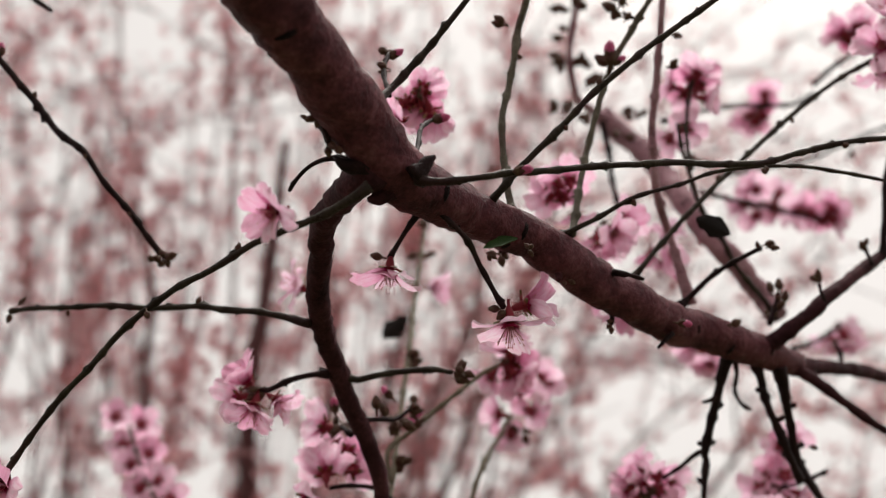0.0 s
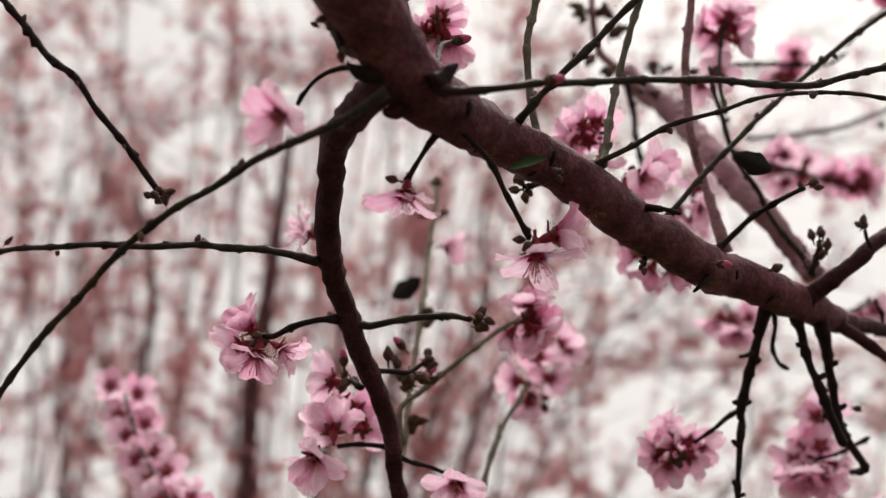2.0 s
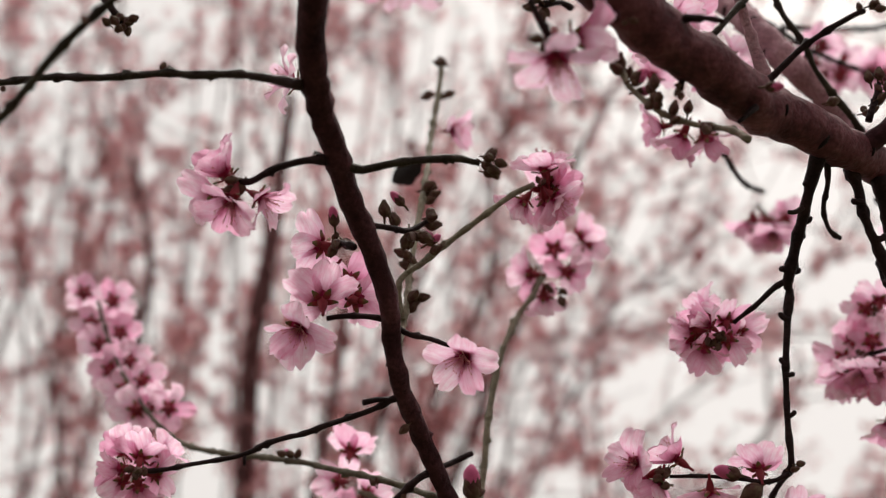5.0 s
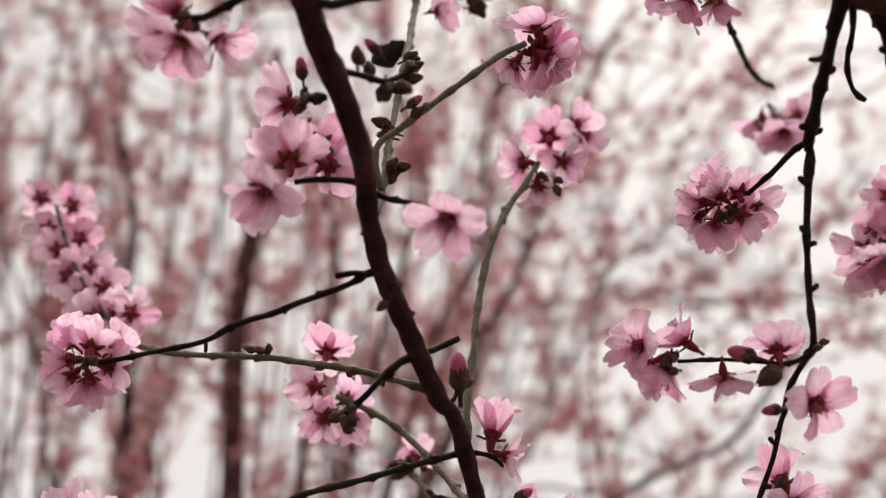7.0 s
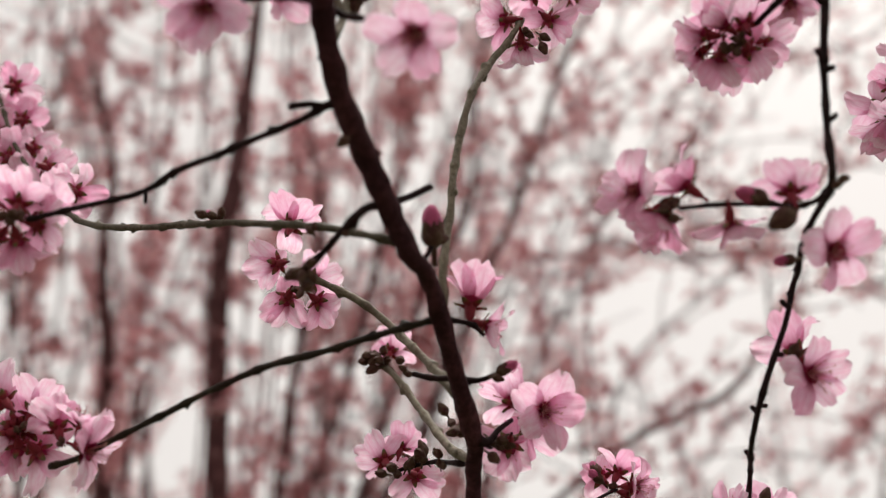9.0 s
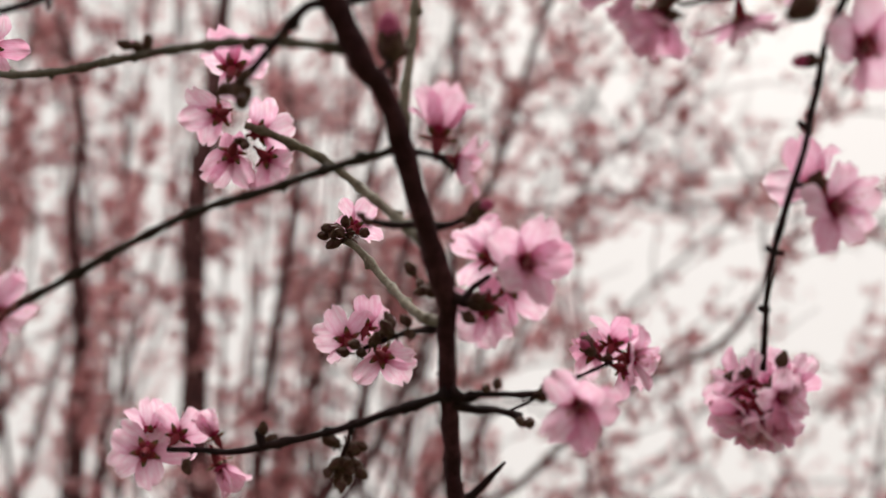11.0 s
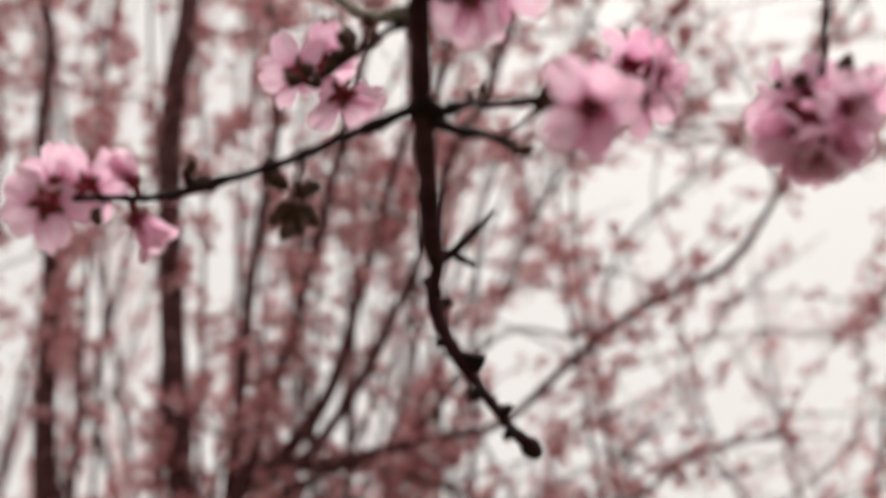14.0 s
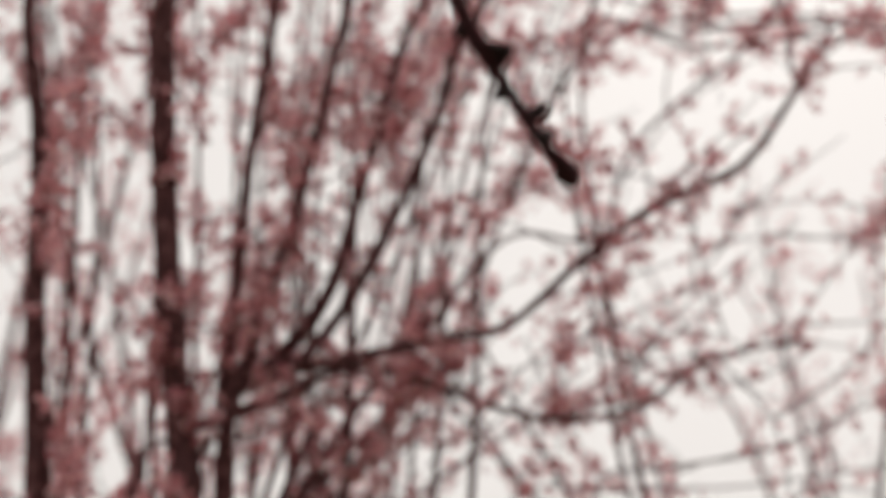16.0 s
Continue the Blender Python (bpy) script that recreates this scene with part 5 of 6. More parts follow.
twig("twig", TWIG, [(0.0872, 0.57, 1.9993, 0.002), (0.0861, 0.5688, 1.9923, 0.0014), (0.0855, 0.5683, 1.9882, 0.0011)])
buds((0.0855, 0.5683, 1.9882), (0.0,-0.3,-1), 0.0056, False, 2)
buds((0.0856, 0.5681, 1.9896), (-1,-0.3,0.1), 0.0039, False, 1)
twig("twig", TWIG, [(0.1189, 0.5814, 1.9879, 0.0021), (0.1139, 0.58, 1.9829, 0.0014), (0.1104, 0.5785, 1.9793, 0.001)])
buds((0.1204, 0.5663, 1.9883), (0.7,-0.6,-0.3), 0.0074, True, 1)
twig("twig", TWIG, [(0.0849, 0.5486, 2.0089, 0.002), (0.0924, 0.544, 2.0059, 0.0012), (0.0988, 0.5413, 2.0026, 0.001)], scars=3)
buds((0.0594, 0.5365, 2.0008), (0.2,-0.3,-1), 0.0045, False, 2)
buds((0.1544, 0.5925, 1.9965), (0.9,-0.4,0.3), 0.0062, False, 2)

# blossoms behind the limb
twig("twig", GREY, [(0.1386, 0.6682, 2.0196, 0.0025), (0.1341, 0.6771, 2.0297, 0.0019), (0.1185, 0.6908, 2.0407, 0.0018), (0.1031, 0.6948, 2.0494, 0.0018), (0.0876, 0.6977, 2.0666, 0.0017), (0.0841, 0.701, 2.0809, 0.0016)])
buds((0.0856, 0.7012, 2.0792), (-0.3,-0.3,0.8), 0.0098, False, 6)
buds((0.0883, 0.6976, 2.0676), (0.9,-0.3,0.2), 0.0108, True, 3)
buds((0.0987, 0.6941, 2.0553), (0.1,-0.3,1), 0.0098, False, 6)
buds((0.1099, 0.6923, 2.0448), (0.3,-0.4,0.9), 0.0092, False, 4)
buds((0.1233, 0.6862, 2.037), (0.1,-0.4,-0.9), 0.0085, False, 3)
blossom((0.1152, 0.7056, 2.043), (-0.4,0.6,-0.7), 0.034)
blossom((0.1269, 0.7058, 2.0414), (0.4,0.65,-0.6), 0.036)
blossom((0.1048, 0.7205, 2.0865), (0.4,-0.2,0.9), 0.034)
blossom((0.1074, 0.7193, 2.0551), (-0.9,0.2,-0.1), 0.03)
twig("twig", TWIG, [(0.1332, 0.7145, 2.0528, 0.0017), (0.1529, 0.7732, 2.0673, 0.0017), (0.1791, 0.8324, 2.0776, 0.0018), (0.2025, 0.8713, 2.0891, 0.0017)])
bouquet((0.2006, 0.8821, 2.0832), (0,0.2,-0.5), 5, 0.036, 1.2)
bouquet((0.1558, 0.6499, 2.1685), (0.1,0.1,0.3), 6, 0.034, 1.1)
bouquet((0.1486, 0.6527, 2.1459), (-0.1,0.6,-0.2), 2, 0.032, 1.1)
twig("twig", GREEN, [(0.1485, 0.6323, 2.1066, 0.0016), (0.1496, 0.6439, 2.1354, 0.0014), (0.155, 0.6502, 2.1666, 0.0013), (0.1585, 0.6488, 2.178, 0.001)])
bouquet((0.2477, 0.8118, 2.2452), (0.1,0.2,0.1), 5, 0.034, 1.3)
twig("twig", TWIG, [(0.1483, 0.709, 2.18, 0.0017), (0.2185, 0.7925, 2.238, 0.0019), (0.2756, 0.8207, 2.255, 0.0018), (0.2976, 0.8289, 2.2699, 0.0016)])
bouquet((0.3022, 0.88, 2.1819), (0.2,0.1,0.1), 7, 0.037, 1.3)
bouquet((0.2559, 0.8594, 2.1857), (-0.2,0.2,0.1), 5, 0.035, 1.5)
twig("twig", TWIG, [(0.1838, 0.7628, 2.1521, 0.0018), (0.2414, 0.8402, 2.178, 0.0019), (0.3023, 0.8798, 2.1833, 0.0018), (0.3291, 0.8891, 2.1899, 0.0016)])
bouquet((0.074, 0.62, 2.0844), (-0.2,0.3,0.1), 6, 0.034, 1.3)
bouquet((0.0941, 0.6414, 2.0739), (0.2,0.2,-0.1), 5, 0.033, 1.3)
bouquet((0.1442, 0.7194, 2.0951), (0,0.1,0), 4, 0.034, 1.4)
bouquet((0.3073, 0.7486, 2.2672), (0,0.1,0.2), 7, 0.036, 1.2)
twig("twig", TWIG, [(0.2914, 0.8092, 2.2664, 0.0022), (0.2998, 0.779, 2.2662, 0.0019), (0.3066, 0.7495, 2.2605, 0.0018), (0.3246, 0.7291, 2.2621, 0.0016)])
blossom((0.2514, 0.5806, 2.1586), (-0.3,-0.8,0.1), 0.037)
blossom((0.2492, 0.5825, 2.1431), (0.3,0.3,-0.8), 0.034)
blossom((0.2575, 0.5783, 2.1779), (-0.3,-0.5,0.7), 0.034)
bouquet((0.3392, 0.9682, 2.1205), (0,0.1,-0.1), 5, 0.037, 1.3)
twig("twig", TWIG, [(0.2395, 0.7767, 2.0387, 0.0017), (0.2986, 0.8921, 2.0835, 0.0018), (0.3451, 0.9682, 2.1205, 0.0017)])
bouquet((0.2019, 0.8734, 2.0721), (0,0.2,-0.4), 3, 0.035, 1.2)
bouquet((0.2788, 0.9064, 2.2135), (0,0.2,0), 4, 0.036, 1.2)
twig("twig", TWIG, [(0.2238, 0.8564, 2.2105, 0.0019), (0.2794, 0.9031, 2.2403, 0.002), (0.335, 0.9494, 2.2733, 0.0022), (0.4003, 0.9942, 2.3183, 0.0021), (0.4524, 1.0207, 2.3487, 0.0019)])
buds((0.3725, 0.9679, 2.2864), (0,-0.2,-1), 0.0082, False, 3)

# small spurs along the hanging branches
twig("thorn", TWIG, [(0.1558, 0.6328, 1.9798, 0.0025), (0.153, 0.632, 1.978, 0.0017), (0.1517, 0.632, 1.978, 0.0018), (0.1508, 0.632, 1.9782, 0.0008)], scars=0)
twig("thorn", TWIG, [(0.1527, 0.6477, 1.9653, 0.0026), (0.1551, 0.6466, 1.9656, 0.0017), (0.1564, 0.6465, 1.9669, 0.0019), (0.1574, 0.6464, 1.9677, 0.0009)], scars=0)
twig("thorn", TWIG, [(0.1498, 0.6619, 1.9482, 0.0026), (0.147, 0.6609, 1.9476, 0.0017), (0.1457, 0.6608, 1.9483, 0.0019), (0.1448, 0.6608, 1.9489, 0.0009)], scars=0)
twig("thorn", TWIG, [(0.1528, 0.6697, 1.9498, 0.0022), (0.1547, 0.6688, 1.9495, 0.0015), (0.1559, 0.6687, 1.9503, 0.0016), (0.1568, 0.6686, 1.9509, 0.0007)], scars=0)
twig("thorn", TWIG, [(0.1493, 0.6734, 1.9279, 0.0022), (0.1469, 0.6724, 1.9284, 0.0015), (0.1459, 0.6722, 1.9298, 0.0016), (0.1451, 0.6721, 1.9305, 0.0007)], scars=0)
twig("thorn", TWIG, [(0.1469, 0.6785, 1.9027, 0.0022), (0.1487, 0.6776, 1.9021, 0.0015), (0.1499, 0.6775, 1.9028, 0.0016), (0.1507, 0.6775, 1.9033, 0.0007)], scars=0)
twig("thorn", TWIG, [(0.148, 0.678, 1.9068, 0.002), (0.1458, 0.6769, 1.9077, 0.0013), (0.145, 0.6767, 1.9092, 0.0014), (0.1443, 0.6767, 1.9099, 0.0007)], scars=0)
twig("thorn", TWIG, [(0.1474, 0.6838, 1.8845, 0.002), (0.1491, 0.6827, 1.8848, 0.0013), (0.1502, 0.6826, 1.886, 0.0014), (0.1509, 0.6825, 1.8867, 0.0006)], scars=0)
twig("thorn", TWIG, [(0.1457, 0.7512, 1.8362, 0.0019), (0.1436, 0.7501, 1.8366, 0.0013), (0.1428, 0.75, 1.8378, 0.0014), (0.1421, 0.7499, 1.8384, 0.0006)], scars=0)
twig("thorn", TWIG, [(0.1399, 0.7583, 1.819, 0.0019), (0.1415, 0.7575, 1.8179, 0.0013), (0.1424, 0.7574, 1.8182, 0.0014), (0.1432, 0.7574, 1.8185, 0.0006)], scars=0)
twig("thorn", TWIG, [(0.1334, 0.768, 1.7976, 0.0019), (0.1313, 0.767, 1.7981, 0.0013), (0.1305, 0.7668, 1.7991, 0.0014), (0.1298, 0.7667, 1.7997, 0.0006)], scars=0)
twig("thorn", TWIG, [(0.1446, 0.7778, 1.825, 0.0016), (0.1427, 0.7768, 1.8244, 0.0011), (0.142, 0.7768, 1.8248, 0.0012), (0.1414, 0.7767, 1.8252, 0.0005)], scars=0)
twig("thorn", TWIG, [(0.1405, 0.7902, 1.8057, 0.0016), (0.1417, 0.7893, 1.8048, 0.0011), (0.1425, 0.7892, 1.8052, 0.0012), (0.1432, 0.7892, 1.8055, 0.0005)], scars=0)
twig("thorn", TWIG, [(0.1375, 0.8026, 1.787, 0.0016), (0.1356, 0.8015, 1.7873, 0.0011), (0.1349, 0.8014, 1.7883, 0.0012), (0.1344, 0.8013, 1.7889, 0.0005)], scars=0)
twig("thorn", TWIG, [(0.1812, 0.6455, 1.9751, 0.0026), (0.1783, 0.6445, 1.9745, 0.0017), (0.1771, 0.6444, 1.9752, 0.0019), (0.1762, 0.6444, 1.9758, 0.0009)], scars=0)
twig("thorn", TWIG, [(0.188, 0.6535, 1.9592, 0.0026), (0.1903, 0.6524, 1.9596, 0.0017), (0.1917, 0.6523, 1.9609, 0.0019), (0.1927, 0.6522, 1.9617, 0.0009)], scars=0)
twig("thorn", TWIG, [(0.1982, 0.6678, 1.9406, 0.0026), (0.1954, 0.6667, 1.9417, 0.0017), (0.1942, 0.6665, 1.9434, 0.0019), (0.1933, 0.6664, 1.9443, 0.0009)], scars=0)
twig("thorn", TWIG, [(0.1985, 0.6623, 1.9696, 0.0026), (0.2008, 0.6613, 1.9694, 0.0018), (0.2022, 0.6612, 1.9703, 0.0019), (0.2032, 0.6611, 1.9709, 0.0009)], scars=0)
twig("thorn", TWIG, [(0.2049, 0.6768, 1.9498, 0.0027), (0.2072, 0.6758, 1.9496, 0.0018), (0.2086, 0.6757, 1.9506, 0.0019), (0.2096, 0.6756, 1.9513, 0.0009)], scars=0)
twig("thorn", TWIG, [(0.2123, 0.687, 1.9321, 0.0027), (0.2094, 0.6861, 1.9316, 0.0018), (0.2081, 0.686, 1.9324, 0.0019), (0.2072, 0.6859, 1.933, 0.0009)], scars=0)
twig("thorn", TWIG, [(0.2013, 0.6566, 1.9915, 0.0026), (0.2037, 0.6555, 1.9922, 0.0018), (0.2052, 0.6553, 1.9938, 0.0019), (0.2062, 0.6552, 1.9947, 0.0009)], scars=0)
twig("thorn", TWIG, [(0.2121, 0.6707, 1.9991, 0.0027), (0.209, 0.67, 1.9972, 0.0018), (0.2076, 0.67, 1.9972, 0.002), (0.2067, 0.6699, 1.9975, 0.0009)], scars=0)
buds((-0.2159, 0.5457, 2.107), (0.3,-0.3,1), 0.0042, False, 1)
buds((-0.1872, 0.5515, 2.076), (0.3,-0.3,-1), 0.0042, False, 1)
buds((-0.1662, 0.5696, 2.0511), (0.3,-0.3,-1), 0.0042, False, 1)
buds((-0.0887, 0.4704, 1.9892), (0.3,-0.3,1), 0.0042, False, 1)
buds((-0.1287, 0.4844, 1.9658), (0.3,-0.3,-1), 0.0042, False, 1)
buds((-0.1992, 0.5917, 2.0031), (0.3,-0.3,-1), 0.0042, False, 1)
buds((-0.1273, 0.5766, 2.0026), (0.3,-0.3,1), 0.0042, False, 1)
buds((0.0934, 0.5278, 2.0387), (0.3,-0.3,-1), 0.0042, False, 1)
buds((0.151, 0.5856, 2.0774), (0.3,-0.3,1), 0.0042, False, 1)
buds((0.1973, 0.5906, 2.1181), (0.3,-0.3,-1), 0.0042, False, 1)
buds((0.0737, 0.4864, 2.0807), (0.3,-0.3,1), 0.0042, False, 1)
buds((0.0573, 0.4909, 2.0605), (0.3,-0.3,-1), 0.0042, False, 1)

# knots on the end of the stem
twig("thorn", TWIG, [(0.0212, 0.8695, 1.718, 0.0026), (0.0235, 0.8683, 1.7191, 0.0022), (0.0251, 0.8682, 1.7202, 0.0016)], scars=0)
twig("thorn", TWIG, [(0.024, 0.8707, 1.7084, 0.0026), (0.0217, 0.8699, 1.7067, 0.0022), (0.0201, 0.87, 1.7057, 0.0016)], scars=0)
twig("thorn", TWIG, [(0.0299, 0.872, 1.6973, 0.0026), (0.0322, 0.8709, 1.6985, 0.0022), (0.0338, 0.8707, 1.6996, 0.0016)], scars=0)
twig("thorn", TWIG, [(0.0334, 0.8728, 1.6909, 0.0026), (0.031, 0.872, 1.6893, 0.0022), (0.0295, 0.8721, 1.6883, 0.0016)], scars=0)
twig("thorn", TWIG, [(0.0394, 0.8737, 1.6833, 0.0026), (0.0416, 0.8726, 1.6845, 0.0022), (0.0432, 0.8724, 1.6856, 0.0016)], scars=0)
twig("thorn", TWIG, [(0.0438, 0.8743, 1.6783, 0.0026), (0.0414, 0.8735, 1.6768, 0.0022), (0.0399, 0.8736, 1.6758, 0.0016)], scars=0)
twig("thorn", TWIG, [(0.0206, 0.8683, 1.7275, 0.0026), (0.0183, 0.8675, 1.7258, 0.0022), (0.0167, 0.8676, 1.7247, 0.0016)], scars=0)

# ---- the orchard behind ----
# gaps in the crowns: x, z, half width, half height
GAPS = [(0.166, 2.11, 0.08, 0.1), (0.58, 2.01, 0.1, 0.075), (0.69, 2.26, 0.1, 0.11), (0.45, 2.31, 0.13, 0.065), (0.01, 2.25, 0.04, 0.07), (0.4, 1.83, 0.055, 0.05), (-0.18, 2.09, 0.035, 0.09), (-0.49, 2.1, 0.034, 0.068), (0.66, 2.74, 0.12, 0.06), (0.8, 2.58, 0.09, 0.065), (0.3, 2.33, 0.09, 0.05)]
limbs = []
limbs.append(([(-0.3073, 2.0879, 1.6989, 0.0203), (-0.3256, 2.0619, 1.9102, 0.0171), (-0.3375, 2.0347, 2.1324, 0.0166), (-0.3387, 2.0059, 2.3664, 0.0161), (-0.3239, 1.9932, 2.4704, 0.0154), (-0.3147, 1.9982, 2.5932, 0.0134), (-0.2987, 1.99, 2.8245, 0.0089)], 1.5))
limbs.append(([(-0.2647, 2.1157, 1.8002, 0.019), (-0.2528, 2.0978, 1.9462, 0.0136), (-0.2326, 2.0736, 2.1435, 0.0112), (-0.1999, 2.0503, 2.3333, 0.01), (-0.1906, 2.0351, 2.4569, 0.0089), (-0.2156, 2.0355, 2.6182, 0.0073)], 1.35))
limbs.append(([(-0.2582, 2.1597, 1.8523, 0.0197), (-0.2109, 2.1412, 2.0033, 0.0121), (-0.1538, 2.1201, 2.1754, 0.0109), (-0.1018, 2.095, 2.3798, 0.0098), (-0.046, 2.0683, 2.5969, 0.0086), (-0.0839, 2.0474, 2.7667, 0.0076)], 1.35))
limbs.append(([(-0.251, 2.2081, 1.8686, 0.0203), (-0.1427, 2.1931, 1.9904, 0.0158), (-0.0869, 2.1735, 2.1506, 0.0119), (-0.0148, 2.1458, 2.3762, 0.0101), (0.0544, 2.1313, 2.4942, 0.0094), (0.0658, 2.1055, 2.704, 0.0088), (0.1006, 2.0892, 2.8367, 0.0076)], 1.53))
limbs.append(([(-0.2414, 2.149, 1.8573, 0.0121), (-0.1763, 2.1742, 1.8986, 0.0124), (-0.1233, 2.1962, 1.9658, 0.0124), (-0.0481, 2.1807, 2.0917, 0.0118), (0.0217, 2.1627, 2.2382, 0.0105), (0.0597, 2.148, 2.3583, 0.0099), (0.1171, 2.136, 2.4557, 0.0098), (0.2147, 2.1024, 2.7294, 0.0089), (0.2966, 2.082, 2.8958, 0.0077)], 1.53))
limbs.append(([(-0.2508, 2.2052, 1.8919, 0.0151), (-0.1326, 2.2039, 1.9032, 0.0111), (0.0183, 2.2203, 1.9335, 0.0087), (0.1172, 2.2476, 1.9569, 0.0073), (0.2289, 2.2365, 2.0474, 0.0079), (0.3332, 2.2277, 2.1191, 0.008), (0.4715, 2.2205, 2.1777, 0.0075), (0.5309, 2.1619, 2.2449, 0.0063), (0.6087, 2.1474, 2.3626, 0.0033)], 2.21))
limbs.append(([(-0.3341, 2.1649, 1.8103, 0.0121), (-0.2198, 2.2101, 1.8519, 0.01), (-0.0885, 2.2542, 1.9038, 0.0078), (0.1552, 2.3135, 1.8308, 0.0058), (0.314, 2.3616, 1.8496, 0.0055), (0.4332, 2.4029, 1.9234, 0.0057), (0.5868, 2.3993, 1.9528, 0.003)], 2.04))
limbs.append(([(-0.5163, 2.1711, 1.6776, 0.0175), (-0.5285, 2.1394, 1.9357, 0.0161), (-0.5289, 2.1058, 2.2095, 0.0141), (-0.55, 2.0842, 2.3855, 0.0098), (-0.5402, 2.0654, 2.5381, 0.0084), (-0.5884, 2.0416, 2.732, 0.0066)], 1.5))
limbs.append(([(-0.0149, 2.2985, 1.9527, 0.0064), (0.1331, 2.3774, 2.1312, 0.0034), (0.2845, 2.4265, 2.1413, 0.0033), (0.3548, 2.4074, 2.2968, 0.0033), (0.585, 2.4336, 2.4937, 0.0035)], 1.19))
limbs.append(([(0.1398, 2.3706, 2.1866, 0.0037), (0.2148, 2.3498, 2.3555, 0.0036), (0.2624, 2.3416, 2.4222, 0.0036), (0.3071, 2.3272, 2.5394, 0.0034), (0.4281, 2.3151, 2.6384, 0.0038), (0.5415, 2.3004, 2.7578, 0.003)], 1.36))
limbs.append(([(0.1193, 2.2991, 1.9477, 0.0028), (0.2516, 2.3493, 1.9497, 0.0027), (0.3921, 2.3975, 1.9671, 0.0026), (0.5875, 2.4438, 2.0005, 0.0023), (0.7987, 2.4843, 2.0805, 0.002)], 0.9))
limbs.append(([(0.2043, 2.4189, 1.7932, 0.0026), (0.3733, 2.4649, 1.8287, 0.0026), (0.5291, 2.5038, 1.9218, 0.0023), (0.785, 2.4999, 1.954, 0.002)], 0.9))
limbs.append(([(0.0927, 2.3251, 1.7362, 0.0024), (0.1626, 2.3155, 1.8142, 0.0024), (0.2215, 2.358, 1.8784, 0.0023), (0.3331, 2.3916, 2.0156, 0.0022), (0.4478, 2.3799, 2.1105, 0.0019), (0.5355, 2.3528, 2.3314, 0.0018)], 0.9))
limbs.append(([(0.2519, 2.4372, 2.4643, 0.0025), (0.451, 2.4318, 2.508, 0.0025), (0.6688, 2.4303, 2.5206, 0.0025), (0.8436, 2.4336, 2.4937, 0.0021)], 0.8))
limbs.append(([(0.291, 2.5778, 2.1398, 0.0037), (0.4134, 2.551, 2.358, 0.0033), (0.5166, 2.5272, 2.5521, 0.0031), (0.6037, 2.4977, 2.792, 0.003), (0.6215, 2.4648, 3.0604, 0.0024)], 0.7))
limbs.append(([(0.2516, 2.6593, 2.2966, 0.0034), (0.4941, 2.6396, 2.4573, 0.0032), (0.7641, 2.7307, 2.5356, 0.0031), (1.0134, 2.7281, 2.557, 0.0026)], 0.8))
limbs.append(([(0.3087, 2.6278, 2.5532, 0.0033), (0.5535, 2.6249, 2.5769, 0.0033), (0.8314, 2.7183, 2.6363, 0.0032), (1.0161, 2.7248, 2.5838, 0.0027)], 0.8))
limbs.append(([(0.1301, 2.5391, 2.4554, 0.0036), (0.3537, 2.5268, 2.5553, 0.0034), (0.654, 2.6172, 2.6394, 0.0033), (1.0365, 2.6233, 2.5899, 0.0027)], 0.7))
limbs.append(([(-0.2035, 2.4475, 2.3803, 0.0034), (-0.0419, 2.4182, 2.619, 0.0033), (0.0668, 2.3858, 2.8833, 0.0031), (0.1696, 2.348, 3.1907, 0.0027), (0.2583, 2.3264, 3.3667, 0.0022)], 0.8))
limbs.append(([(-0.5517, 2.3555, 2.3094, 0.0038), (-0.5363, 2.3221, 2.5816, 0.0034), (-0.4975, 2.2833, 2.8971, 0.003), (-0.4793, 2.25, 3.1681, 0.0024)], 1.0))
limbs.append(([(-0.7824, 2.4564, 2.3076, 0.0039), (-0.794, 2.4097, 2.6881, 0.0036), (-0.7481, 2.3703, 3.0093, 0.0032), (-0.7499, 2.3264, 3.3667, 0.0025)], 1.0))
limbs.append(([(-0.7838, 2.2856, 2.0581, 0.0036), (-0.7498, 2.2502, 2.3462, 0.0033), (-0.7917, 2.2331, 2.4856, 0.003), (-0.8464, 2.2121, 2.6569, 0.0026), (-0.8959, 2.1641, 3.0472, 0.0022)], 1.0))
limbs.append(([(0.2428, 2.4294, 1.7072, 0.0025), (0.3595, 2.4227, 1.762, 0.0024), (0.5232, 2.4699, 1.7879, 0.0023), (0.7384, 2.5104, 1.8681, 0.0019), (0.8704, 2.5088, 1.8815, 0.0016)], 1.0))
limbs.append(([(0.4195, 2.5299, 1.709, 0.0023), (0.5899, 2.4973, 1.9752, 0.0022), (0.7185, 2.4662, 2.228, 0.0018), (0.8089, 2.4508, 2.3532, 0.0014)], 0.5))
limbs.append(([(0.095, 2.4308, 1.6959, 0.0022), (0.2877, 2.4265, 1.7307, 0.002), (0.4792, 2.4264, 1.732, 0.0018), (0.726, 2.4233, 1.7568, 0.0015)], 0.8))
limbs.append(([(-0.1869, 2.3297, 1.6989, 0.0024), (-0.0864, 2.3184, 1.7911, 0.0021), (0.073, 2.3656, 1.8166, 0.0018), (0.1763, 2.4028, 1.9241, 0.0015)], 0.8))
limbs.append(([(0.5839, 2.4926, 2.0129, 0.0022), (0.7004, 2.4885, 2.0462, 0.002), (0.8049, 2.4773, 2.1376, 0.0016)], 0.8))
limbs.append(([(-0.3727, 2.066, 1.7132, 0.0045), (-0.3053, 2.0669, 1.7874, 0.0027), (-0.2001, 2.0726, 1.8236, 0.0021)], 3.0))
